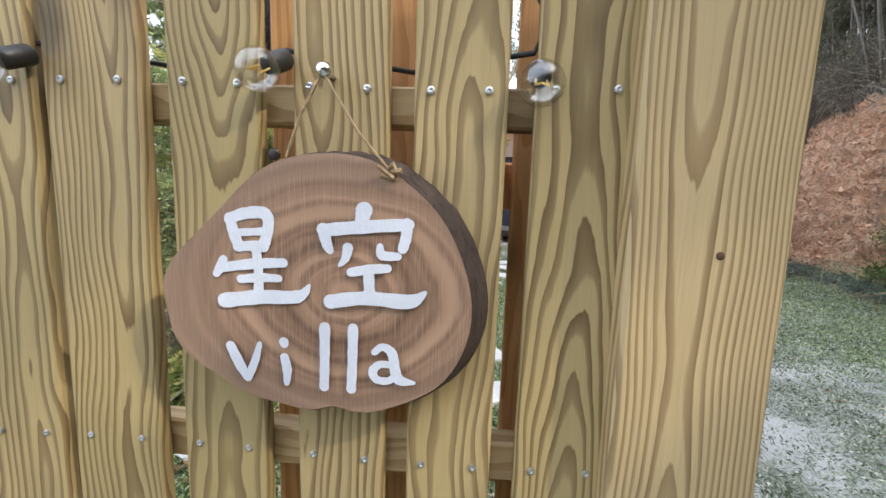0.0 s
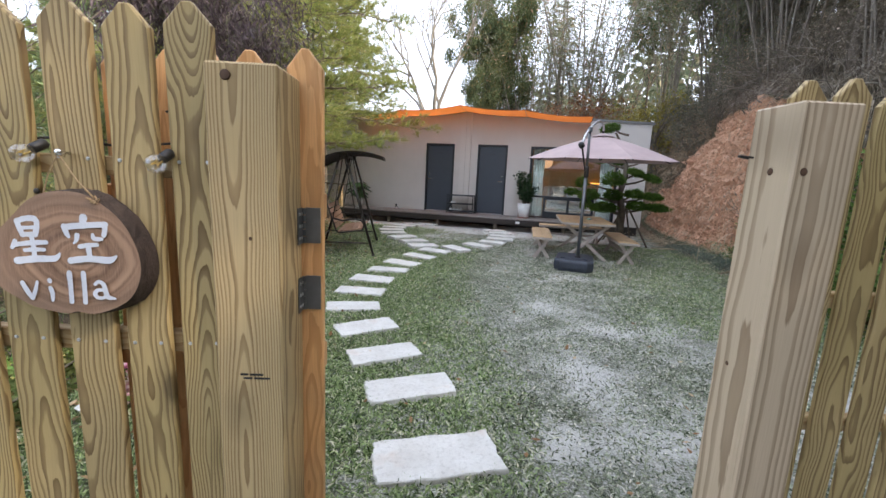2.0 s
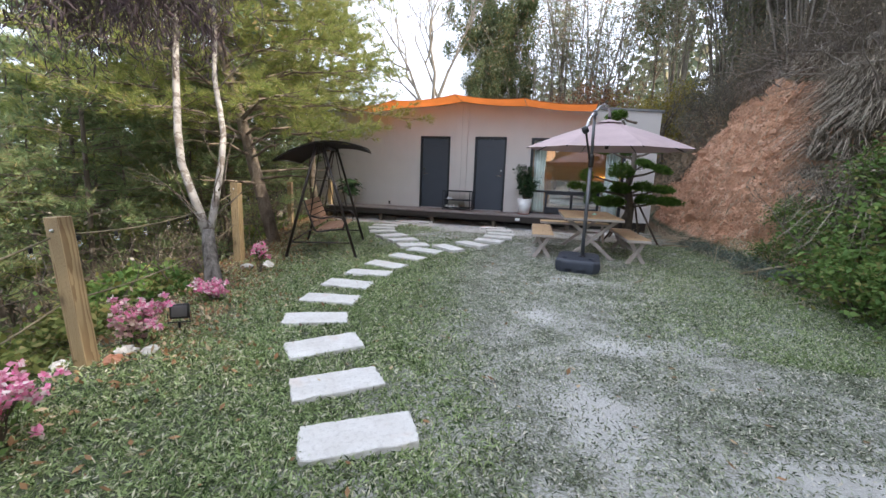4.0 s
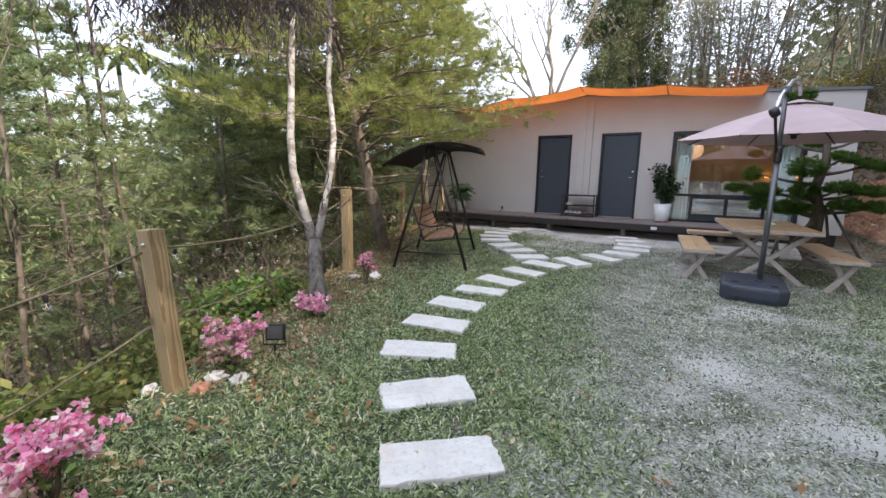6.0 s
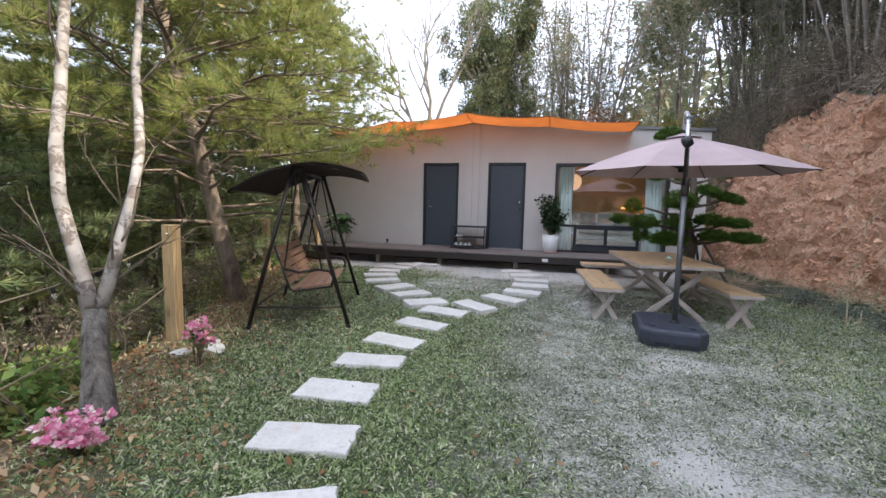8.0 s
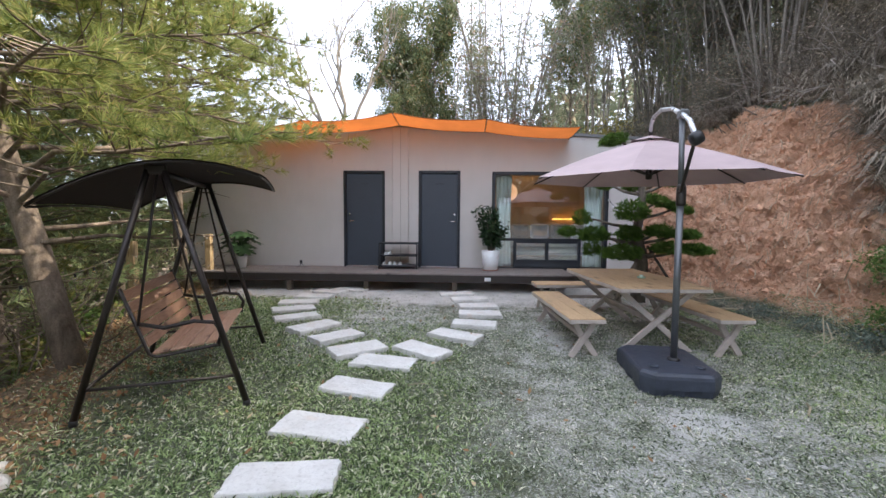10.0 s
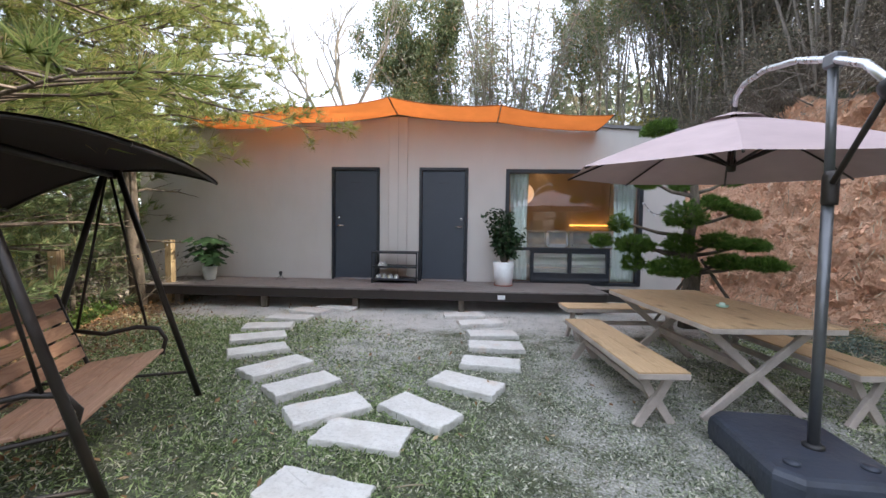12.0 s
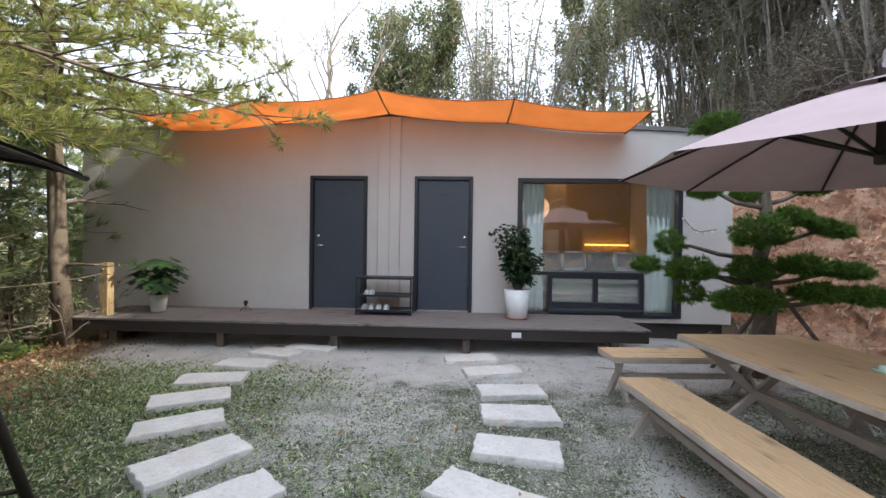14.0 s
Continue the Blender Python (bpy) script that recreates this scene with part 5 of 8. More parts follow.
# ---- garden swing ----
def build_swing():
    # local x: the way the seat faces, local y: along the bench
    s = thing("garden_swing", pose(-2.925, 7.385, 0.02, 0, 0, 21.6), "dark steel garden swing with a slatted bench and canopy", "garden swing")
    half, foot, apex = 0.79, 0.555, 1.80
    for y in (-half, half):
        for x in (-foot, foot):
            leg = part("leg", M().tube([(x, y, 0.02), (x * 0.09, y * 0.985, apex)], [0.024, 0.022], 10), DARK_STEEL, s, "", True)
            part("foot_cap", M().lathe([(0.028, -0.005), (0.028, 0.03), (0.024, 0.034)], 10), BLACK_PLASTIC, leg, "", True, pose(x, y, 0.0))
        part("stretcher", M().tube([(-foot * 0.87, y, 0.24), (foot * 0.87, y, 0.24)], 0.012, 8), DARK_STEEL, s, "", True)
        part("apex_bracket", M().box(-0.07, 0.07, y * 0.985 - 0.02, y * 0.985 + 0.02, apex - 0.03, apex + 0.04, 0.01), DARK_STEEL, s)
    part("top_beam", M().tube([(0, -half, apex), (0, half, apex)], 0.022, 10), DARK_STEEL, s, "", True)
    part("rear_stretcher", M().tube([(-foot * 0.87, -half, 0.24), (-foot * 0.87, half, 0.24)], 0.012, 8), DARK_STEEL, s, "", True)
    # bench
    b = 0.62
    for k in range(4):
        part("seat_slat", M().box(-0.056, 0.054, -b, b, -0.011, 0.011, 0.004), SWING_WOOD, s, "", False, pose(0.305 - 0.122 * k, 0, 0.476 - 0.018 * k, 0, -8, 0))
    for k in range(5):
        part("back_slat", M().box(-0.011, 0.011, -b, b, -0.041, 0.039, 0.004), SWING_WOOD, s, "", False, pose(-0.150 - 0.0335 * k, 0, 0.51 + 0.090 * k, 0, -20, 0))
    for y in (-b - 0.02, b + 0.02):
        part("side_frame", M().tube([(0.36, y, 0.455), (0.33, y, 0.452), (-0.08, y, 0.395), (-0.13, y, 0.42), (-0.30, y, 0.93)], 0.013, 8), DARK_STEEL, s, "", True)
        part("armrest", M().tube([(-0.20, y, 0.66), (-0.02, y * 1.02, 0.62), (0.18, y * 1.03, 0.66), (0.32, y * 1.02, 0.64), (0.37, y, 0.56), (0.345, y, 0.46)], 0.016, 8), DARK_STEEL, s, "", True)
        part("hanger", M().tube([(0.24, y * 1.03, 0.65), (0.02, y * 1.12, apex - 0.02)], 0.010, 8), DARK_STEEL, s, "", True)
        part("hanger", M().tube([(-0.19, y * 1.02, 0.65), (-0.01, y * 1.12, apex - 0.02)], 0.010, 8), DARK_STEEL, s, "", True)
    # canopy, arched across and tipped back
    m = M()
    nx, ny = 15, 11
    top, under = [], []
    for i in range(nx):
        q = -1 + 2 * i / (nx - 1)
        for j in range(ny):
            r = -1 + 2 * j / (ny - 1)
            z = 1.885 - 0.188 * abs(q) ** 1.9 + 0.125 * q - 0.03 * r * r
            top.append((0.695 * q, 0.92 * r, z))
            under.append((0.695 * q, 0.92 * r, z - 0.008))
    grid = [(i * ny + j, (i + 1) * ny + j, (i + 1) * ny + j + 1, i * ny + j + 1) for i in range(nx - 1) for j in range(ny - 1)]
    m.add(top, grid)
    m.add(under, [f[::-1] for f in grid])
    part("canopy", m, SWING_CLOTH, s, "dark brown cloth canopy", True)
    for r in (-1, 1):
        part("canopy_rail", M().tube([(0.695 * q, 0.905 * r, 1.885 - 0.188 * abs(q) ** 1.9 + 0.125 * q - 0.045) for q in np.linspace(-1, 1, 13)], 0.010, 6), DARK_STEEL, s, "", True)
    for q in (-1, 1):
        part("canopy_rail", M().tube([(0.685 * q, 0.9 * r, 1.885 - 0.188 + 0.125 * q - 0.02 - 0.03 * r * r) for r in np.linspace(-1, 1, 7)], 0.009, 6), DARK_STEEL, s, "", True)


build_swing()


# ---- picnic table and benches ----
def cross_leg(thing_ob, y, w, h, sec, mat):
    """Two crossed bars in a plane across the top."""
    part("leg", M().bar((-w, y - sec * 0.30, 0.0), (w, y - sec * 0.30, h), sec * 0.55, sec, 0.004), mat, thing_ob)
    part("leg", M().bar((w, y + sec * 0.30, 0.0), (-w, y + sec * 0.30, h), sec * 0.55, sec, 0.004), mat, thing_ob)


def plank_top(ob, w, length, z, th, n):
    for k in range(n):
        x0 = -w / 2 + k * w / n
        part("plank", M().box(0.001, w / n - 0.001, 0, length, -0.012, 0, 0.002), TABLE_WOOD, ob, "", False, pose(x0, 0, z))
    part("apron", M().box(-w / 2 - 0.002, w / 2 + 0.002, -0.002, length + 0.002, z - th, z - 0.0125, 0.004), BENCH_EDGE, ob, "taupe painted edge")


table = thing("picnic_table", pose(1.19, 8.06, 0.05, 0, 0, 4) @ pose(0.48, 0, 0), "timber picnic table with crossed taupe legs", "table")
plank_top(table, 0.96, 1.75, 0.745, 0.05, 5)
for y in (0.2, 1.55):
    cross_leg(table, y, 0.40, 0.695, 0.06, BENCH_EDGE)
part("stretcher", M().bar((0, 0.2, 0.35), (0, 1.55, 0.35), 0.05, 0.06), BENCH_EDGE, table)


def bench(m, length, label):
    b = thing("picnic_bench", m, label, "bench", "benches at the picnic table")
    plank_top(b, 0.37, length, 0.43, 0.055, 2)
    for y in (0.12, length - 0.12):
        part("leg", M().bar((-0.14, y - 0.02, 0), (0.0, y - 0.02, 0.21), 0.036, 0.06), BENCH_EDGE, b)
        part("leg", M().bar((0.14, y + 0.02, 0), (0.0, y + 0.02, 0.21), 0.036, 0.06), BENCH_EDGE, b)
        part("leg", M().bar((0.0, y - 0.02, 0.19), (0.10, y - 0.02, 0.374), 0.036, 0.06), BENCH_EDGE, b)
        part("leg", M().bar((0.0, y + 0.02, 0.19), (-0.10, y + 0.02, 0.374), 0.036, 0.06), BENCH_EDGE, b)
    part("stretcher", M().bar((0, 0.12, 0.21), (0, length - 0.12, 0.21), 0.035, 0.05), BENCH_EDGE, b)
    return b


bench(pose(0.67, 8.0, 0.05, 0, 0, 4) @ pose(0.187, 0, 0), 1.66, "timber bench with a sunlit top beside the table")
bench(pose(2.22, 8.10, 0.05, 0, 0, 4) @ pose(0.187, 0, 0), 1.66, "timber bench beside the umbrella pole")
bench(pose(2.15, 10.45, 0.07, 0, 0, 94), 1.46, "timber bench at the far head of the table")
dish = thing("ashtray", pose(1.72, 8.85, 0.7955), "small pale green glass dish on the table", "dish")
part("bowl", M().lathe([(0.03, 0), (0.045, 0.004), (0.05, 0.02), (0.044, 0.02), (0.035, 0.008), (0.002, 0.007)], 18), plain("green_dish", (0.45, 0.68, 0.55), 0.2), dish, "", True)
part("cup", M().lathe([(0.02, 0.0075), (0.025, 0.014), (0.022, 0.04), (0.002, 0.042)], 14), plain("pale_dish", (0.62, 0.78, 0.70), 0.25), dish, "", True)


# ---- cantilever umbrella ----
def build_umbrella():
    u = thing("cantilever_umbrella", pose(1.5, 7.57, 0.02), "pale mauve cantilever umbrella on a dark weighted base", "umbrella")
    b = M()
    hx, hy, cut = 0.33, 0.43, 0.10
    corner = [(-hx + cut, -hy), (hx - cut, -hy), (hx, -hy + cut), (hx, hy - cut), (hx - cut, hy), (-hx + cut, hy), (-hx, hy - cut), (-hx, -hy + cut)]
    outline = []
    for k in range(8):
        (ax, ay), (ex, ey) = corner[k], corner[(k + 1) % 8]
        steps = 10 if k % 2 == 0 else 2
        outline += [(ax + (ex - ax) * q / steps, ay + (ey - ay) * q / steps, steps == 10 and q in (2, 3, 6, 7)) for q in range(steps)]
    n = len(outline)
    rows = []
    for z, grow in ((0.0, 0.97), (0.055, 0.985), (0.0551, 1.0), (0.145, 1.0), (0.17, 0.985), (0.19, 0.94), (0.197, 0.88)):
        rows.append([(x * (grow - (0.05 if gap and z <= 0.055 else 0.0)), y * (grow - (0.05 if gap and z <= 0.055 else 0.0)), z) for x, y, gap in outline])
    b.add([p for r in rows for p in r], [(r * n + i, r * n + (i + 1) % n, (r + 1) * n + (i + 1) % n, (r + 1) * n + i) for r in range(len(rows) - 1) for i in range(n)])
    inner = [(x * 0.55, y * 0.55, 0.203) for x, y, z in rows[-1]]
    b.add(rows[-1] + inner + [(0, 0, 0.199)], [(i, (i + 1) % n, n + (i + 1) % n, n + i) for i in range(n)] + [(n + i, n + (i + 1) % n, 2 * n) for i in range(n)])
    b.add(rows[0], [tuple(range(n))[::-1]])
    base = part("base", b, BASE_PLASTIC, u, "blue-black water-filled plastic base", False, pose(-0.05, 0.06, 0.0, 0, 0, -4))
    for x in (-0.19, 0.19):
        part("filler_cap", M().lathe([(0.04, 0), (0.04, 0.012), (0.03, 0.018), (0.002, 0.018)], 14), BASE_PLASTIC, base, "", True, pose(x, -0.26, 0.199))
    part("pole_socket", M().lathe([(0.055, 0.19), (0.055, 0.215), (0.038, 0.225)], 16), BLACK_PLASTIC, u, "", True)
    part("pole", M().tube([(0, 0, 0.2), (0, 0.01, 1.68)], 0.029, 14), GREY_STEEL, u, "", True)
    part("pole_collar", M().lathe([(0.037, 1.60), (0.04, 1.62), (0.04, 1.76), (0.03, 1.79)], 14), DARK_STEEL, u, "", True)
    part("upper_pole", M().tube([(0, 0.01, 1.70), (-0.01, 0.02, 2.38)], 0.024, 12), GREY_STEEL, u, "", True)
    part("head_bracket", M().box(-0.045, 0.03, -0.03, 0.06, 2.36, 2.44, 0.012), GREY_STEEL, u)
    arm = [(-0.14, -0.46, 2.11), (-0.085, -0.26, 2.28), (-0.02, 0.0, 2.40), (0.08, 0.40, 2.55), (0.18, 0.85, 2.655), (0.27, 1.22, 2.675), (0.318, 1.40, 2.63), (0.325, 1.43, 2.52)]
    part("arm", M().tube(arm, 0.021, 12), SILVER, u, "polished curved arm", True)
    part("knob", M().lathe([(0.02, -0.045), (0.05, -0.035), (0.055, 0.0), (0.05, 0.035), (0.02, 0.045)], 16), BLACK_PLASTIC, u, "round black handle", True, pose(-0.145, -0.475, 2.10, 0, 60, 0))
    part("strut", M().tube([(-0.135, -0.44, 2.10), (-0.03, -0.05, 1.72)], 0.015, 8), DARK_STEEL, u, "", True)
    cx, cy, top, rim, rad, n = 0.325, 1.43, 2.47, 1.965, 1.46, 8
    corners = []
    for k in range(n):
        a = radians(16 + 45 * k)
        corners.append(Vector((cx + rad * math.cos(a), cy + rad * math.sin(a), rim + 0.03 * math.sin(a))))
    hub = Vector((cx, cy, top))
    can = M()
    steps, across = 8, 6
    for k in range(n):
        a, c = corners[k], corners[(k + 1) % n]
        grid = []
        for i in range(steps + 1):
            s = 0.10 + 0.90 * i / steps
            for j in range(across + 1):
                q = j / across
                e = a.lerp(c, q)
                p = hub.lerp(e, s)
                p.z += 0.03 * math.sin(math.pi * s) - 0.012 * s * 4 * q * (1 - q)
                if i == steps:
                    p = p + (hub - p).normalized() * 0.02 * 4 * q * (1 - q)
                grid.append(p)
        w = across + 1
        can.add(grid, [(i * w + j, (i + 1) * w + j, (i + 1) * w + j + 1, i * w + j + 1) for i in range(steps) for j in range(across)])
    canopy = part("canopy", can, UMBRELLA_CLOTH, u, "pale mauve cloth canopy", True)
    vent = M()
    for k in range(n):
        a, c = corners[k], corners[(k + 1) % n]
        vent.add([hub + Vector((0, 0, 0.035)), hub.lerp(a, 0.16) + Vector((0, 0, 0.045)), hub.lerp(c, 0.16) + Vector((0, 0, 0.045))], [(0, 1, 2)])
    part("vent", vent, UMBRELLA_CLOTH, canopy, "small vent cap")
    part("hub", M().lathe([(0.02, -0.50), (0.036, -0.49), (0.038, -0.40), (0.028, -0.38), (0.025, 0.10), (0.03, 0.12), (0.01, 0.14)], 14, hub), DARK_STEEL, u, "", True)
    for k in range(n):
        e = corners[k]
        pts = []
        for i in range(7):
            s = 0.03 + 0.965 * i / 6
            p = hub.lerp(e, s)
            p.z += 0.03 * math.sin(math.pi * s) - 0.016
            pts.append(p)
        rib = part("rib", M().tube(pts, 0.0095, 6), DARK_STEEL, u, "", True)
        part("strut", M().tube([hub + Vector((0, 0, -0.45)), hub.lerp(e, 0.40) + Vector((0, 0, 0.005))], 0.013, 6), DARK_STEEL, rib, "", True)


build_umbrella()


# ---- things on the deck ----
def build_rack():
    r = thing("shoe_rack", pose(-2.21, 12.40, 0.441), "low black metal shoe rack on the deck", "shoe rack")
    w, d, h = 0.80, 0.30, 0.55
    for x in (0, w):
        for y in (0, d):
            part("leg", M().box(x - 0.012, x + 0.012, y - 0.012, y + 0.012, 0, h, 0.002), FRAME_PAINT, r)
    for z in (0.06, 0.28, 0.535):
        part("shelf", M().box(0.013, w - 0.013, -0.01, d + 0.01, z, z + 0.014, 0.002), FRAME_PAINT, r)
        for y in (-0.012, d + 0.012):
            part("rail", M().box(-0.01, w + 0.01, y - 0.009, y + 0.009, z - 0.01, z + 0.022, 0.002), FRAME_PAINT, r)
    slip = None
    for z, xs in ((0.0745, (0.09, 0.20, 0.31, 0.42)), (0.2945, (0.13, 0.20))):
        for x in xs:
            m = pose(-2.21 + x, 12.42, 0.441 + z, 0, 0, 90)
            if slip is None:
                slip = thing("slipper", m, "white closed-toe slipper on the rack", "slipper", "slippers on the rack")
                sole = [(0.125 * math.cos(a) * (1.0), 0.042 * math.sin(a) * (1.15 if math.cos(a) < 0 else 0.95)) for a in np.linspace(0, 2 * math.pi, 20, endpoint=False)]
                sm = M()
                sm.add([(x0 + 0.12, y0, 0.0) for x0, y0 in sole] + [(x0 + 0.12, y0, 0.02) for x0, y0 in sole], [tuple(range(20))[::-1], tuple(range(20, 40))] + [(k, (k + 1) % 20, 20 + (k + 1) % 20, 20 + k) for k in range(20)])
                part("sole", sm, WHITE_POT, slip)
                up = M()
                rows = []
                for i in range(7):
                    x0 = -0.003 + i * 0.022
                    half = 0.041 * math.sqrt(max(0.02, 1 - ((x0 - 0.12) / 0.126) ** 2))
                    rows.append([(x0, half * math.cos(a), 0.02 + (0.03 + 0.0045 * i) * math.sin(a) * (0.35 if i == 0 else 1)) for a in np.linspace(0, math.pi, 9)])
                up.add([p for q in rows for p in q], [(i * 9 + j, (i + 1) * 9 + j, (i + 1) * 9 + j + 1, i * 9 + j + 1) for i in range(6) for j in range(8)])
                part("upper", up, WHITE_POT, slip, "white upper", True)
            else:
                copy_thing(slip, m)


build_rack()


def pot(ob, r0, r1, h, ribs=0):
    n = 36
    m = M()
    rows = []
    for r, z in ((r0 * 0.92, 0), (r0, 0.006), (r1, h), (r1 * 0.95, h), (r1 * 0.90, h - 0.03), (0.01, h - 0.035)):
        rows.append([(r * (1 + (0.02 * math.cos(ribs * 2 * math.pi * k / n) if ribs and 0 < z < h - 0.01 else 0)) * math.cos(2 * math.pi * k / n), r * math.sin(2 * math.pi * k / n), z) for k in range(n)])
    m.add([p for r in rows for p in r], [(i * n + k, i * n + (k + 1) % n, (i + 1) * n + (k + 1) % n, (i + 1) * n + k) for i in range(5) for k in range(n)])
    m.add(rows[0], [tuple(range(n))[::-1]])
    part("pot", m, WHITE_POT, ob, "white pot", True)
    part("soil", M().lathe([(r1 * 0.88, h - 0.03), (r1 * 0.4, h - 0.022), (0.01, h - 0.02)], 18), SOIL, ob)


def build_potted_plants():
    rng = np.random.default_rng(11)
    a = thing("potted_bush", pose(0.13, 12.42, 0.441), "glossy dark bush in a tall white ribbed pot", "potted plant")
    pot(a, 0.145, 0.19, 0.42, 18)
    part("saucer", M().lathe([(0.16, 0.0), (0.17, 0.006), (0.172, 0.016), (0.147, 0.016)], 20), plain("terracotta_saucer", (0.32, 0.10, 0.06), 0.6), a, "red saucer")
    st, cs = M(), []
    for k in range(20):
        ang, lean = k * 2.4, rng.uniform(0.03, 0.40)
        top = rng.uniform(0.78, 1.34)
        p = [(0.04 * math.cos(ang), 0.04 * math.sin(ang), 0.38), (lean * 0.5 * math.cos(ang), lean * 0.5 * math.sin(ang), 0.38 + (top - 0.38) * 0.55), (lean * math.cos(ang), lean * math.sin(ang), top)]
        st.tube(p, [0.008, 0.006, 0.003], 5)
        for s in np.linspace(0.25, 1.0, 26):
            q = np.array(p[0]) * (1 - s) ** 2 + 2 * np.array(p[1]) * s * (1 - s) + np.array(p[2]) * s * s
            cs.append(q + rng.normal(size=3) * (0.035, 0.035, 0.03))
    part("branchwork", st, DARK_BARK, a)
    cs = np.repeat(np.array(cs), 4, 0)
    part("foliage", quads_mesh("leaves", leaves(rng, cs, 0.082, 0.5, 0.35, 0.3, 0.03), HOUSE_LEAF), HOUSE_LEAF, a, "small dark glossy leaves")
    b = thing("potted_monstera", pose(-5.16, 12.33, 0.441), "split-leaf plant in a small white pot", "potted plant")
    pot(b, 0.095, 0.125, 0.25)
    for k in range(24):
        ang, reach = k * 2.39996, 0.12 + 0.26 * ((k * 7) % 10) / 10
        top = 0.44 + 0.42 * ((k * 5) % 9) / 9 - 0.15 * reach
        base = Vector((0.03 * math.cos(ang), 0.03 * math.sin(ang), 0.22))
        tip = Vector((reach * math.cos(ang), reach * math.sin(ang), top))
        mid = base.lerp(tip, 0.55) + Vector((0, 0, 0.08))
        part("stalk", M().tube([base, mid, tip], [0.006, 0.005, 0.004], 5), HOUSE_LEAF, b)
        out = Vector((math.cos(ang), math.sin(ang), -0.55)).normalized()
        side = out.cross(Vector((0, 0, 1))).normalized()
        nor = side.cross(out)
        size = 0.20 + 0.05 * math.sin(k * 5)
        lf = M()
        edge = []
        for i in range(25):
            t = -math.pi + 2 * math.pi * i / 24
            r = size * (0.62 + 0.38 * math.cos(t)) * 0.75 + size * 0.22
            if i % 3 == 1 and 3 < i < 21:
                r *= 0.58
            edge.append(tip + out * (r * math.cos(t) * 0.9 + size * 0.05) + side * r * math.sin(t) * 1.15 - nor * 0.25 * abs(math.sin(t)) * r)
        lf.add(edge + [tip], [(i, i + 1, 25) for i in range(24)])
        part("leaf", lf, HOUSE_LEAF, b, "", True)
    g = thing("spike_light", pose(-3.95, 12.55, 0.441), "small black tripod spotlight on the deck", "spotlight")
    for k in range(3):
        part("leg", M().tube([(0, 0, 0.09), (0.09 * math.cos(k * 2.1), 0.09 * math.sin(k * 2.1), 0)], 0.005, 5), BLACK_PLASTIC, g)
    part("lamp_head", M().lathe([(0.02, 0.085), (0.03, 0.10), (0.03, 0.15), (0.01, 0.155)], 10), BLACK_PLASTIC, g, "", True)


build_potted_plants()


# ---- trees and plants ----
def trunk_line(rng, base, h, lean=(0.0, 0.0), wobble=0.06, n=9):
    pts = []
    ox = oy = 0.0
    for k in range(n):
        s = k / (n - 1)
        ox += rng.normal() * wobble * h / 30
        oy += rng.normal() * wobble * h / 30
        pts.append(np.array((base[0] + lean[0] * s * h + ox, base[1] + lean[1] * s * h + oy, base[2] + s * h)))
    return pts


def along(pts, s):
    f = min(max(s, 0.0), 0.9999) * (len(pts) - 1)
    k = int(f)
    return pts[k] * (1 - (f - k)) + pts[k + 1] * (f - k)


def make_pine(rng, h, crown, reach, limbs, twigs, tufts, count=12, length=0.11, width=0.006, radius=0.09, lean=(0, 0), droop=0.25, dead=6, trunk_side=9):
    """A soft-needled pine: trunk with limbs (M), and its needles (array)."""
    pts = trunk_line(rng, (0, 0, 0), h, lean)
    wood = M()
    wood.tube(pts, [radius * (1 - 0.9 * k / (len(pts) - 1)) for k in range(len(pts))], trunk_side)
    bases, dirs = [], []
    for k in range(limbs + dead):
        bare = k >= limbs
        z = crown + (h - crown) * (((k + 0.5) / limbs) ** 0.9) if not bare else h * rng.uniform(0.12, crown / h + 0.1)
        s = z / h
        o = along(pts, s)
        az = k * 2.39996 + rng.normal() * 0.3
        size = (reach * (1.05 - min(1.0, max(0.0, (z - crown) / (h - crown)))) ** 0.65 * rng.uniform(0.55, 1.1) + 0.15) if not bare else rng.uniform(0.3, reach * 0.6)
        out = np.array((math.cos(az), math.sin(az), 0.0))
        limb = [o + out * size * q + np.array((0, 0, size * (0.22 * q - droop * q * q))) + rng.normal(size=3) * 0.02 * size for q in (0, 0.25, 0.5, 0.75, 1.0)]
        r0 = radius * 0.28 * (1 - s * 0.6)
        wood.tube(limb, [r0, r0 * 0.8, r0 * 0.6, r0 * 0.4, r0 * 0.15], 5, False)
        for j in range(twigs if not bare else 5):
            q = 0.22 + 0.78 * (j + rng.uniform()) / (twigs if not bare else 5)
            p = along(limb, q)
            sign = 1 if j % 2 else -1
            side = np.array((-out[1], out[0], 0)) * sign
            d = unit(out * rng.uniform(0.4, 1.0) + side * rng.uniform(0.5, 1.1) + np.array((0, 0, rng.uniform(-0.25, 0.45))))
            l = size * rng.uniform(0.16, 0.38) * (1.15 - 0.5 * q)
            e = p + d * l
            wood.tube([p, p + d * l * 0.5 + rng.normal(size=3) * 0.015, e], [r0 * 0.3, r0 * 0.22, r0 * 0.1], 3, False)
            if bare:
                continue
            for t in range(tufts):
                u = 0.3 + 0.7 * (t + 1) / tufts
                bases.append(p + d * l * u + rng.normal(size=3) * 0.03)
                dirs.append(d * 0.8 + np.array((0, 0, 0.35)) + rng.normal(size=3) * 0.35)
    tri = needles(rng, np.array(bases), np.array(dirs), count, length, width, 0.5)
    return wood, tri


def place_tree(name, wood, wood_mat, crown_mesh, crown_mat, m, label, category="tree", group="", crown="crown"):
    t = thing(name, m, label, category, group)
    part("trunk", wood, wood_mat, t, "", True)
    if crown_mesh is not None:
        part(crown, crown_mesh, crown_mat, t)
    return t


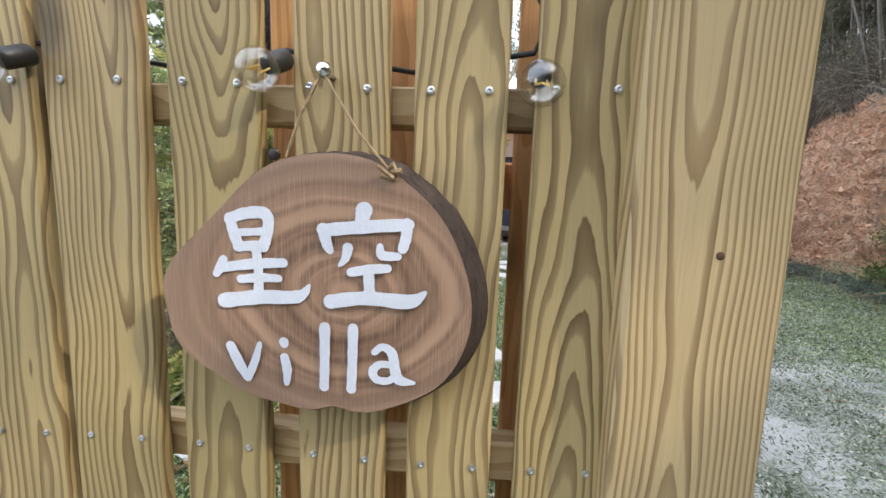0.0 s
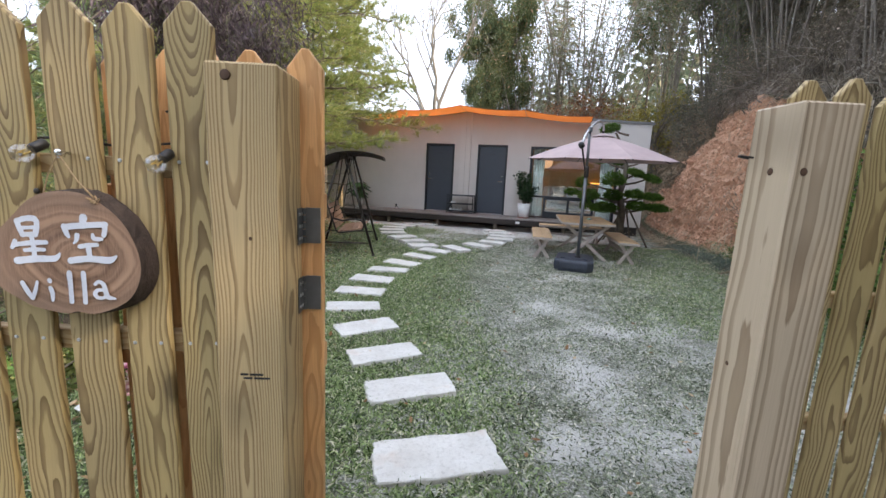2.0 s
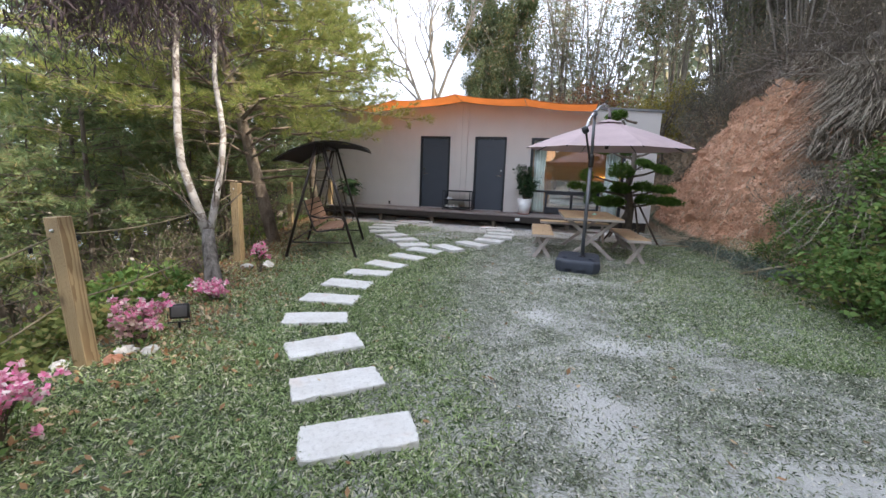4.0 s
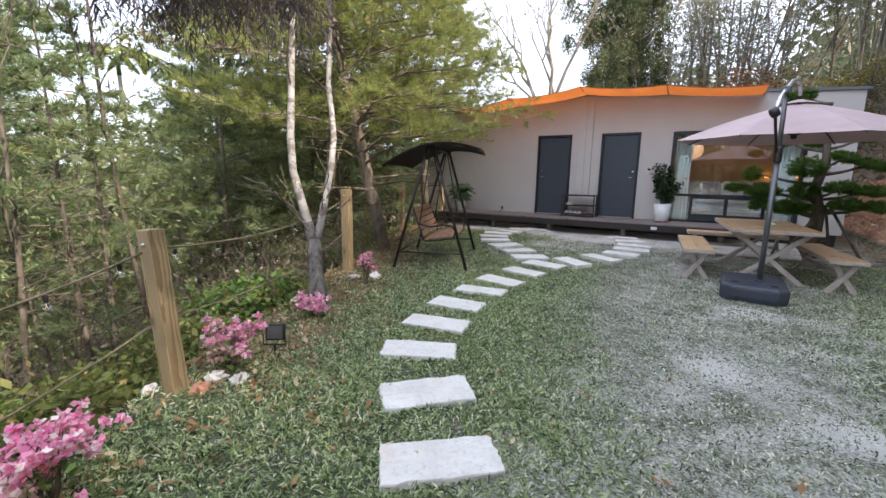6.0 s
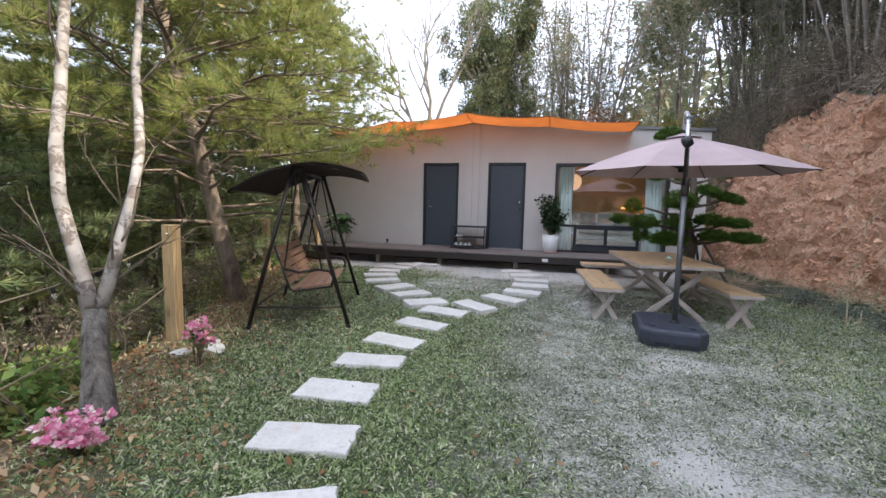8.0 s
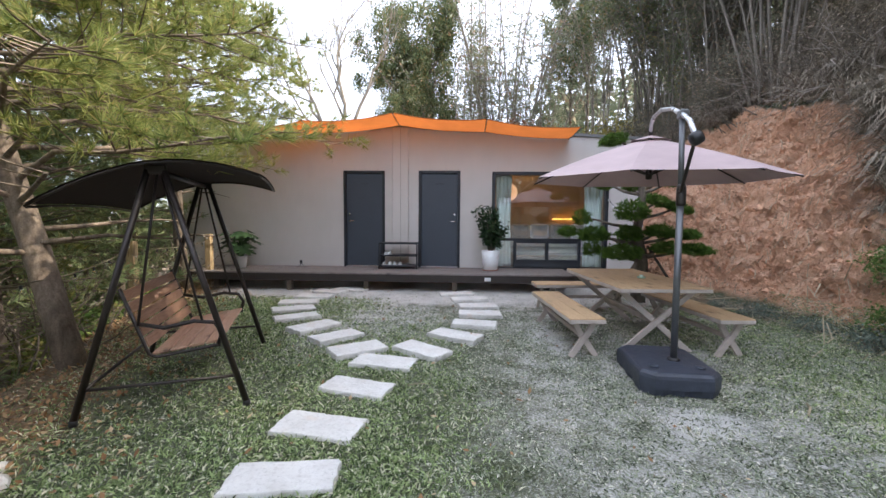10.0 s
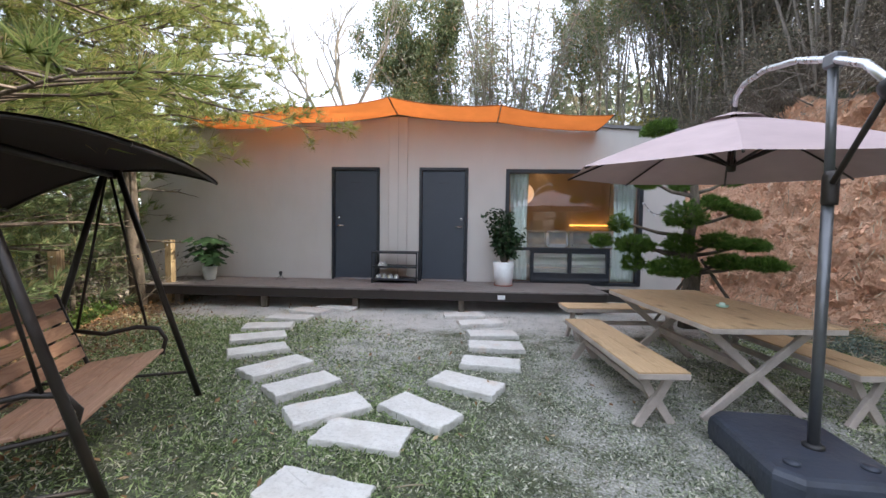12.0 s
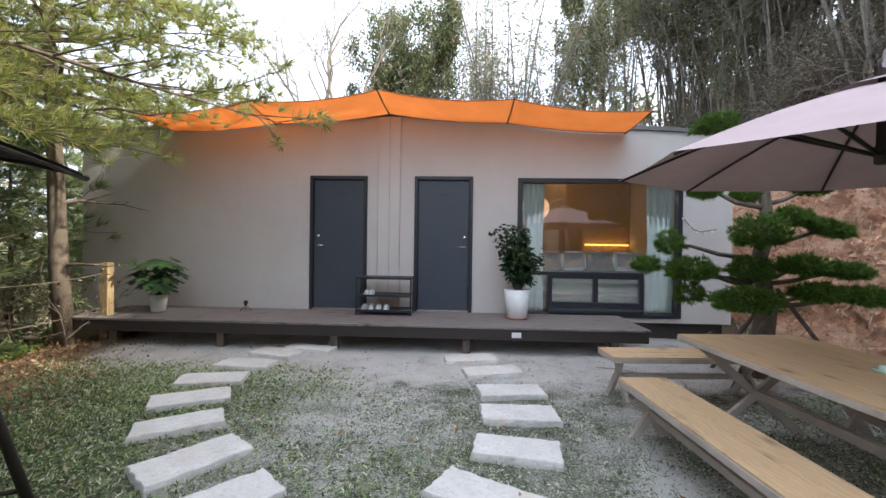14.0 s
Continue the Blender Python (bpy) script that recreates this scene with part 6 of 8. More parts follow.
def build_left_pines():
    rng = np.random.default_rng(21)
    wood, tri = make_pine(rng, 9.5, 1.9, 3.6, 120, 25, 6, 24, 0.15, 0.0085, 0.125, (-0.25, -0.02), 0.16, 14, 12)
    place_tree("pine_tree", wood, PINE_BARK, quads_mesh("crown", tri, NEEDLES, 3), NEEDLES, pose(-4.23, 7.53, height(-4.23, 7.53) - 0.1), "tall soft-needled pine with sunlit drooping branches by the swing")
    wood, tri = make_pine(rng, 8.5, 3.0, 2.6, 96, 18, 6, 20, 0.15, 0.0090, 0.12, (-0.02, -0.05), 0.22, 8, 12)
    place_tree("pine_tree", wood, DARK_BARK, quads_mesh("crown", tri, NEEDLES, 3), NEEDLES, pose(-6.0, 11.75, height(-6.0, 11.75) - 0.1), "soft-needled pine leaning over the end of the deck")
    protos = []
    for k in range(4):
        rng = np.random.default_rng(40 + k)
        wood, tri = make_pine(rng, 6.0, 1.2, 1.9, 46, 10, 4, 16, 0.15, 0.012, 0.055, (rng.normal() * 0.03, rng.normal() * 0.03), 0.12, 12, 7)
        mat = NEEDLES_COOL if k else NEEDLES
        protos.append((wood.mesh("trunk", DARK_BARK, True), quads_mesh("crown", tri, mat, 3), mat))
    rng = np.random.default_rng(77)
    spots = []
    for gx in range(5):
        for gy in range(6):
            x = -6.2 - gx * 3.0 - rng.uniform(0, 1.5)
            y = -2.0 + gy * 3.3 + rng.uniform(-0.9, 0.9) - gx * 0.35
            if x > edge_x(y) - 1.9 or (y > 11.2 and x > -9.5) or abs((x - 0.9) * 0.375 + (y - 1.4) * 0.93) < 1.3:
                continue
            spots.append((x, y))
    spots += [(-7.6, 9.2), (-8.6, 10.9), (-6.2, 3.6), (-7.9, 12.4), (-9.0, 13.6), (-10.4, 12.1), (-9.8, 15.2), (-12.0, 14.4), (-8.9, 17.0), (-11.2, 17.6), (-13.2, 11.8), (-9.6, 20.0), (-12.6, 20.5)]
    for k, (x, y, top) in enumerate(((-6.7, 9.0, 6.4), (-7.5, 6.4, 5.6), (-8.6, 11.2, 7.0), (-9.6, 7.4, 6.0))):
        trunk, crown, mat = protos[(k + 1) % 4]
        t = thing("pine_tree", pose(x, y, height(x, y) - 0.15, 0, 0, 80 * k) @ Matrix.Scale((top - height(x, y)) / 6.0, 4), "full-crowned pine on the slope behind the swing", "tree", "slope pines")
        part("trunk", trunk, DARK_BARK, t)
        part("crown", crown, mat, t)
    for k, (x, y) in enumerate(spots):
        trunk, crown, mat = protos[k % 4]
        away = math.hypot(x - 0.8, y - 2.0)
        s = (2.3 + rng.uniform(0, 1.3) + 0.2 * (away - 6) - height(x, y)) / 6.0
        t = thing("pine_tree", pose(x, y, height(x, y) - 0.15, 0, 0, rng.uniform(0, 360)) @ Matrix.Scale(s, 4), "slender pine on the slope below the lawn", "tree", "slope pines")
        part("trunk", trunk, DARK_BARK, t)
        part("crown", crown, mat, t)


build_left_pines()


def branching(rng, m, p, d, length, r, depth, tips, spread=0.6, up=0.12):
    """Bare wood that forks."""
    mid = p + d * length * 0.5 + rng.normal(size=3) * length * 0.05
    e = p + d * length + np.array((0, 0, up * length * 0.3))
    m.tube([p, mid, e], [r, r * 0.82, r * 0.62], 6 if depth > 2 else 4 if depth > 1 else 3, False)
    if depth == 0:
        tips.append(e)
        return
    for k in range(2 if rng.uniform() < 0.55 else 3):
        nd = unit(d + rng.normal(size=3) * spread + np.array((0, 0, up)))
        branching(rng, m, e if k < 2 else mid, nd, length * rng.uniform(0.6, 0.86), r * 0.6, depth - 1, tips, spread, up)


def build_pale_tree():
    rng = np.random.default_rng(5)
    bx, by = -2.70, 4.50
    t = thing("twin_stem_tree", pose(bx, by, height(bx, by) - 0.1), "pale-barked tree with two bare stems and dark blotches", "tree")
    def at(x, y, z):
        return (x - bx, y - by, z + 0.1)
    part("trunk", M().tube([at(-2.68, 4.48, -0.1), at(-2.71, 4.51, 0.05), at(-2.78, 4.56, 0.28), at(-2.86, 4.62, 0.52), at(-2.90, 4.66, 0.68)], [0.15, 0.105, 0.082, 0.075, 0.062], 12), FOOT_BARK, t, "dark blotched bark at the foot", True)
    left = [at(-2.89, 4.64, 0.60), at(-3.03, 4.69, 0.86), at(-3.22, 4.75, 1.16), at(-3.38, 4.80, 1.45), at(-3.46, 4.853, 1.83), at(-3.60, 5.0, 2.25), at(-3.67, 5.08, 2.60), at(-3.74, 5.2, 3.3), at(-3.85, 5.3, 4.4), at(-4.0, 5.5, 6.2)]
    right = [at(-2.89, 4.65, 0.60), at(-2.93, 4.78, 0.85), at(-3.0, 4.94, 1.15), at(-3.08, 5.12, 1.50), at(-3.178, 5.275, 1.856), at(-3.36, 5.43, 2.2), at(-3.60, 5.62, 2.6), at(-3.72, 5.8, 3.3), at(-3.85, 6.0, 4.4), at(-3.9, 6.2, 6.0)]
    part("stem", M().tube(left, [0.058, 0.052, 0.047, 0.045, 0.044, 0.042, 0.040, 0.034, 0.026, 0.012], 10), BIRCH_BARK, t, "", True)
    part("stem", M().tube(right, [0.05, 0.044, 0.040, 0.039, 0.037, 0.036, 0.034, 0.029, 0.022, 0.010], 10), BIRCH_BARK, t, "", True)
    tips = []
    for line, q in ((left, 0.1), (right, 0.1), (left, 0.05), (right, 0.2), (right, 0.15), (left, 0.62), (right, 0.62), (left, 0.75), (right, 0.75), (left, 0.85), (right, 0.85), (left, 0.97), (right, 0.97)):
        root = along([np.array(p) for p in line], q)
        d = unit(np.array((rng.normal() * 0.6, rng.normal() * 0.6, 1.0)))
        m = M()
        branching(rng, m, root, d, 0.45 if q < 0.3 else 0.6, 0.010, 2, tips, 0.4)
        part("branch", m, DARK_BARK, t)
    cs = np.repeat(np.array([p for p in tips if p[2] > 2.4]), 10, 0)
    part("foliage", quads_mesh("leaves", leaves(rng, cs, 0.07, 0.5, 0.3, 0.4, 0.14), BROADLEAF), BROADLEAF, t)


build_pale_tree()


def build_dark_overhang():
    """A russet, drooping tree whose twigs hang over the lawn's edge."""
    rng = np.random.default_rng(8)
    bx, by = -2.75, 0.75
    t = thing("drooping_tree", pose(bx, by, height(bx, by) - 0.1), "slender tree with dark russet leaves hanging over the lawn", "tree")
    m = M()
    g = height(bx, by) - 0.1
    m.tube([(0, 0, 0), (-0.08, 0.12, 1.2), (0.0, 0.35, 2.3 - g), (0.35, 1.1, 3.0 - g), (0.8, 1.9, 3.15 - g), (1.15, 2.5, 3.0 - g)], [0.07, 0.06, 0.05, 0.035, 0.022, 0.008], 8)
    cs = []
    for k in range(100):
        o = np.array((0.55 + 0.75 * rng.uniform(), 1.65 + 0.95 * rng.uniform(), 0.0))
        o[2] = 2.88 + 0.15 * rng.normal() - g
        az = k * 2.4
        out = np.array((math.cos(az), math.sin(az), 0))
        l = rng.uniform(0.25, 0.62)
        limb = [o + out * l * q + np.array((0, 0, 0.2 * q * l - 0.75 * q * q * l)) for q in (0, 0.35, 0.7, 1.0)]
        m.tube(limb, [0.008, 0.006, 0.004, 0.002], 4, False)
        for q in np.linspace(0.15, 1, 15):
            p = along(limb, q)
            drop = rng.uniform(0.05, 0.42)
            for j in range(9):
                cs.append(p + np.array((rng.normal() * 0.03, rng.normal() * 0.03, -drop * j / 9)))
    part("trunk", m, DARK_BARK, t, "", True)
    mat = foliage("russet_dark_leaves", (0.10, 0.075, 0.085), (0.21, 0.165, 0.18), (0.12, 0.12, 0.08), rough=0.8, clear=0.2)
    part("foliage", quads_mesh("leaves", leaves(rng, np.array(cs), 0.085, 0.11, 0.2, 1.6, 0.03), mat), mat, t, "small dark russet leaves")
    t = thing("bare_sapling", pose(-3.75, 1.25, height(-3.75, 1.25) - 0.1), "thin dark leafless sapling beside the fence rope", "tree")
    m, tips = M(), []
    branching(rng, m, np.array((0, 0, 0.0)), unit(np.array((-0.1, 0.05, 1.0))), 2.0, 0.04, 5, tips, 0.45, 0.25)
    part("trunk", m, DARK_BARK, t, "", True)


build_dark_overhang()


PALM_LEAF = foliage("palm_leaflets", (0.09, 0.13, 0.025), (0.28, 0.31, 0.06), clear=0.3)


def build_palm():
    rng = np.random.default_rng(9)
    x, y = -20.4, 10.2
    g = height(x, y)
    t = thing("palm_tree", pose(x, y, g), "slender palm rising above the far woods", "tree")
    h = 6.3 - g
    part("trunk", M().tube([(0, 0, 0), (0.1, 0, h * 0.5), (0, 0, h - 0.9)], [0.11, 0.085, 0.08], 9), BAMBOO_BARK, t, "", True)
    part("crown_shaft", M().tube([(0, 0, h - 0.92), (0, 0, h)], [0.10, 0.06], 9), SHRUB_LEAF, t, "green crown shaft", True)
    for k in range(9):
        az = k * 0.7 + 0.2
        out = np.array((math.cos(az), math.sin(az), 0))
        quads = []
        spine = [np.array((0, 0, h)) + out * q * 1.9 + np.array((0, 0, 0.9 * q - 1.35 * q * q)) for q in np.linspace(0, 1, 24)]
        side = np.array((-out[1], out[0], 0))
        for i in range(2, 23):
            for s in (-1, 1):
                d = unit(out * 0.7 + side * s * 0.8 - np.array((0, 0, 0.35)))
                w = (spine[i + 1] - spine[i]) * 0.75
                l = 0.85 * math.sin(math.pi * (0.15 + 0.8 * i / 24))
                quads.append([spine[i], spine[i] + d * l * 0.5 + w, spine[i] + d * l, spine[i] + d * l * 0.5 - w])
        part("frond", quads_mesh("frond", np.array(quads), PALM_LEAF), PALM_LEAF, t)


build_palm()


def crown_cloud(rng, lobes, leaf, size, ratio=0.45, up=0.35, droop=0.3):
    """Leaves in lobes (x, y, z, radius, count), thin at the edges."""
    out = []
    for x, y, z, r, n in lobes:
        d = unit(rng.normal(size=(n, 3)))
        q = rng.uniform(0.25, 1.0, (n, 1)) ** 0.6
        c = np.array((x, y, z)) + d * q * r * np.array((1, 1, 0.8)) * (1 + 0.25 * np.sin(d[:, :1] * 7 + d[:, 1:2] * 9))
        out.append(leaves(rng, c, size, ratio, up, droop))
    return quads_mesh("crown", np.concatenate(out), leaf)


def make_broadleaf(seed, h, spread, leaf, size=0.15, count=220, bark_mat=DARK_BARK):
    rng = np.random.default_rng(seed)
    m, tips = M(), []
    m.tube(trunk_line(rng, (0, 0, 0), h * 0.5), [0.15, 0.14, 0.13, 0.12, 0.115, 0.11, 0.10, 0.09, 0.08], 8)
    for k in range(9):
        d = unit(np.array((math.cos(k * 2.4), math.sin(k * 2.4), rng.uniform(0.6, 2.0))))
        branching(rng, m, np.array((0, 0, h * rng.uniform(0.28, 0.5))), d, h * 0.17 * spread, 0.055, 3, tips, 0.42, 0.2)
    lobes = [(p[0], p[1], p[2], rng.uniform(0.35, 0.8), count // 8 + int(rng.uniform(0, count / 6))) for p in tips]
    return m.mesh("trunk", bark_mat, True), crown_cloud(rng, lobes, leaf, size), bark_mat, leaf


def make_bamboo(seed, culms, h, leaf=BAMBOO_LEAF, lean=0.18, count=56, size=0.16, culm=BAMBOO_BARK):
    rng = np.random.default_rng(seed)
    m, cs = M(), []
    for k in range(culms):
        a, r = k * 2.4, 0.12 * math.sqrt(k)
        hh = h * rng.uniform(0.65, 1.1)
        tilt = np.array((math.cos(a), math.sin(a), 0)) * rng.uniform(0.02, lean) + rng.normal(size=3) * (0.05, 0.05, 0)
        pts = [np.array((r * math.cos(a), r * math.sin(a), 0)) + tilt * hh * (q + 0.9 * q ** 3) + np.array((0, 0, hh * (q - 0.10 * q ** 4))) for q in np.linspace(0, 1, 7)]
        m.tube(pts, [0.03, 0.029, 0.027, 0.023, 0.018, 0.011, 0.004], 5, False)
        for q in rng.uniform(0.35, 1.0, count):
            p = along(pts, q)
            d = unit(rng.normal(size=3) * (1, 1, 0.4))
            l = rng.uniform(0.2, 0.8)
            m.tube([p, p + d * l + np.array((0, 0, 0.05))], [0.006, 0.002], 3, False)
            for j in range(5):
                cs.append(p + d * l * rng.uniform(0.4, 1.1) + rng.normal(size=3) * 0.10)
    return m.mesh("culms", culm, True), quads_mesh("crown", leaves(rng, np.array(cs), size, 0.2, 0.3, 0.7), leaf), culm, leaf


def make_brush(seed, n, h, leaf=DRY_LEAF, per=10, size=0.09, wood=None, spread=0.55):
    """A tangle of thin stems with few leaves."""
    rng = np.random.default_rng(seed)
    m, tips = M(), []
    for k in range(n):
        d = unit(np.array((rng.normal() * spread, rng.normal() * spread, 1.0)))
        branching(rng, m, np.array((rng.normal() * 0.35, rng.normal() * 0.35, -0.05)), d, h * 0.34, 0.014, 3, tips, 0.5, 0.02)
    cs = np.repeat(np.array(tips), per, 0)
    return m.mesh("stems", wood or DARK_BARK, True), quads_mesh("leaves", leaves(rng, cs, size, 0.4, 0.3, 0.4, 0.10), leaf), wood or DARK_BARK, leaf


def make_shrub(seed, r, h, leaf=SHRUB_LEAF, n=2300, size=0.08):
    rng = np.random.default_rng(seed)
    m, tips = M(), []
    for k in range(10):
        d = unit(np.array((math.cos(k * 2.4) * 0.7, math.sin(k * 2.4) * 0.7, 1.0)))
        branching(rng, m, np.array((0, 0, -0.05)), d, h * 0.3, 0.012, 3, tips, 0.45, 0.05)
    tips = np.array(tips)
    tips[:, :2] *= r / max(1e-6, np.abs(tips[:, :2]).max())
    cs = tips[rng.integers(0, len(tips), n)] + rng.normal(size=(n, 3)) * (0.13, 0.13, 0.12)
    return m.mesh("stems", DARK_BARK, True), quads_mesh("leaves", leaves(rng, cs, size, 0.5, 0.45, 0.2), leaf), DARK_BARK, leaf


def make_reeds(seed, n):
    """Long arching dry blades from one root."""
    rng = np.random.default_rng(seed)
    az = rng.uniform(0, 2 * math.pi, n)
    out = np.stack([np.cos(az), np.sin(az), np.zeros(n)], -1)
    side = np.stack([-np.sin(az), np.cos(az), np.zeros(n)], -1) * 0.007
    length, lean = rng.uniform(0.6, 1.6, (n, 1)), rng.uniform(0.25, 0.95, (n, 1))
    root = out * rng.uniform(0, 0.22, (n, 1))
    up = np.array((0, 0, 1.0))
    at = [root + out * length * lean * q ** 1.3 + up * length * (1.0 * q - (0.45 + 0.75 * lean) * q * q) for q in (0.0, 0.35, 0.7, 1.0)]
    wide = (1.0, 1.0, 0.8, 0.15)
    quads = [np.stack([a - side * v, a + side * v, b + side * w, b - side * w], 1) for a, b, v, w in zip(at[:-1], at[1:], wide[:-1], wide[1:])]
    return quads_mesh("reed_clump", np.concatenate(quads), STRAW_GREY)


STRAW_GREY = foliage("grey_straw", (0.24, 0.205, 0.16), (0.54, 0.47, 0.37), (0.10, 0.085, 0.06), clear=0.15)
GREY_TWIG = bark("grey_twig", (0.24, 0.21, 0.18), (0.42, 0.38, 0.33), 14, 0.3)


def stand(proto, name, label, category, group, x, y, scale=1.0, turn=0.0, z=None, crown="crown", tall=1.0, wood_name="trunk"):
    wood, top, wood_mat, leaf = proto
    g = height(x, y) - 0.06 if z is None else z
    t = thing(name, pose(x, y, g, 0, 0, turn) @ Matrix.Diagonal((scale, scale, scale * tall, 1)), label, category, group)
    part(wood_name, wood, wood_mat, t)
    part(crown, top, leaf, t)
    return t


def build_woods():
    rng = np.random.default_rng(31)
    dark = make_broadleaf(1, 9.0, 1.0, BROADLEAF, 0.13, 1150)
    dark2 = make_broadleaf(2, 8.0, 1.15, BROADLEAF, 0.20, 200)
    gold = make_broadleaf(3, 5.0, 1.0, GOLD_LEAF, 0.12, 90)
    russet = make_broadleaf(4, 5.0, 1.0, RED_LEAF, 0.12, 80)
    bam = [make_bamboo(10 + k, 13, 8.0) for k in range(3)]
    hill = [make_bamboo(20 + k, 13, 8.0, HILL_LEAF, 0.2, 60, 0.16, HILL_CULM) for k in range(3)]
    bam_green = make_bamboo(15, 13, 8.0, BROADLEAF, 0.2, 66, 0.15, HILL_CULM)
    m, tips = M(), []
    r2 = np.random.default_rng(6)
    branching(r2, m, np.array((0, 0, 0.0)), np.array((0.02, 0.02, 1.0)), 2.2, 0.12, 7, tips, 0.42, 0.2)
    branching(r2, m, np.array((0.1, 0, 1.8)), unit(np.array((0.5, 0.1, 1.0))), 1.8, 0.08, 6, tips, 0.42, 0.2)
    bare = m.mesh("trunk", BAMBOO_BARK, True)
    # behind the house
    for x, y, s, p, lab in ((-3.6, 28.5, 0.92, dark, "dense dark green tree behind the cabin"), (-4.0, 27.8, 0.62, dark, "lower dark green tree behind the cabin"), (-2.9, 28.0, 0.58, dark, "lower dark green tree behind the cabin"), (6.9, 29.6, 0.8, dark, "dense dark green tree behind the cabin"), (6.0, 30, 0.6, dark2, "leafy green tree behind the cabin")):
        stand(p, "broadleaf_tree", lab, "tree", "trees behind the cabin", x, y, s, rng.uniform(0, 360), tall=2.0)
    for x, y, s in ((-1.0, 28, 1.7), (0.5, 29.5, 2.0), (2.0, 28.5, 2.0), (3.6, 28, 1.55), (6.3, 25, 1.3), (8.6, 26, 1.5)):
        stand(bam[int(rng.integers(0, 3))], "bamboo_clump", "tall pale bamboo clump behind the cabin", "bamboo", "bamboo clumps", x, y, s, rng.uniform(0, 360), wood_name="clump")
    for x, y, s in ((-6.6, 26, 1.9), (-10.6, 28, 1.0)):
        t = thing("bare_tree", pose(x, y, height(x, y), 0, 0, rng.uniform(0, 360)) @ Matrix.Scale(s, 4), "leafless pale tree against the sky", "tree", "bare trees")
        part("trunk", bare, BAMBOO_BARK, t)
    for x, y, s in ((1.4, 24.5, 1.15), (2.7, 24.0, 1.25), (-0.8, 24, 1.0), (3.4, 21.5, 0.8)):
        stand(russet, "russet_tree", "small tree with russet leaves behind the cabin", "tree", "russet trees", x, y, s, rng.uniform(0, 360))
    for x, y, s in ((4.4, 22.5, 0.95), (5.2, 21.6, 0.8)):
        stand(gold, "golden_tree", "small tree with yellowing leaves on the hillside", "tree", "golden trees", x, y, s, rng.uniform(0, 360))
    # right-hand hillside; its unseen rows near the gate are there to block the sun
    k = 0
    for gy in range(15):
        for gx in range(4):
            x = 7.3 + gx * 2.0 + rng.uniform(-0.7, 0.7)
            y = -13 + gy * 2.5 + rng.uniform(-0.9, 0.9)
            if y > 19 and x < 8.5:
                continue
            pick = k % 7
            k += 1
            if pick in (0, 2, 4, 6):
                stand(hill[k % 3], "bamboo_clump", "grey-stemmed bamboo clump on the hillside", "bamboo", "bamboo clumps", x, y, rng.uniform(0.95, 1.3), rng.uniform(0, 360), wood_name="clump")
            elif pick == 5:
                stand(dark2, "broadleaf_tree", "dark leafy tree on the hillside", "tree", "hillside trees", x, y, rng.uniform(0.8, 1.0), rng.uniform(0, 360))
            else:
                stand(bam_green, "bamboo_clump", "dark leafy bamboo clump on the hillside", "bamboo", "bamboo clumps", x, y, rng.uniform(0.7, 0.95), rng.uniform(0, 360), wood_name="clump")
    # extra row, out of view uphill, added to keep sun streaks off the lawn
    for x, y, s in ((9.6, -2.5, 1.0), (10.4, 0.4, 1.05), (9.4, 2.6, 0.95), (10.6, 4.8, 1.1), (9.8, 7.2, 1.0), (10.8, 9.6, 1.05)):
        stand(dark2, "broadleaf_tree", "dark leafy tree on the hillside", "tree", "hillside trees", x, y, s, rng.uniform(0, 360))
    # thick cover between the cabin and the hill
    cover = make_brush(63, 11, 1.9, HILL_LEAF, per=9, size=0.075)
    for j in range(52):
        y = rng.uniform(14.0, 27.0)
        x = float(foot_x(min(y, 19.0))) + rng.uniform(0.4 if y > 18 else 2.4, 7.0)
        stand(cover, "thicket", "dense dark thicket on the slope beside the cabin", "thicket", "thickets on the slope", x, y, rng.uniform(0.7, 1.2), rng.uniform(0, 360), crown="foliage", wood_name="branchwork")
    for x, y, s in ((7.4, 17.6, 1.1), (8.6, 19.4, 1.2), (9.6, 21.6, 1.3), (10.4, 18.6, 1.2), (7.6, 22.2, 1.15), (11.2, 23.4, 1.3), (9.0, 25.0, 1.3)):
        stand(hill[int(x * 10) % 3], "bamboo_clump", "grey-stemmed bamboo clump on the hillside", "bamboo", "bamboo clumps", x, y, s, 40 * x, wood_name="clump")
        stand(dark2, "broadleaf_tree", "dark leafy tree on the hillside", "tree", "hillside trees", x + 0.9, y + 0.7, s * 0.8, 70 * x)
    # leaning trunks on the hillside
    for x, y, h, lx, ly in ((8.2, 11.6, 6.5, -0.10, 0.16), (8.9, 10.3, 7.5, -0.06, 0.12), (8.6, 13.6, 6.0, 0.05, -0.14), (7.9, 9.2, 5.5, -0.12, 0.05), (9.4, 15.2, 7.0, 0.08, -0.1)):
        m, tips = M(), []
        pts = trunk_line(rng, (0, 0, 0), h, (lx, ly), 0.10)
        m.tube(pts, [0.10 * (1 - 0.7 * q / 8) for q in range(9)], 8)
        for q in (0.55, 0.65, 0.75, 0.85, 0.93, 1.0):
            branching(rng, m, along(pts, q), unit(np.array((rng.normal(), rng.normal(), 0.8))), 1.1, 0.03, 2, tips, 0.5, 0.05)
        t = thing("leaning_tree", pose(x, y, height(x, y) - 0.15), "pale leaning trunk with bare crooked branches on the hillside", "tree", "leaning trees")
        part("trunk", m, BAMBOO_BARK, t, "", True)
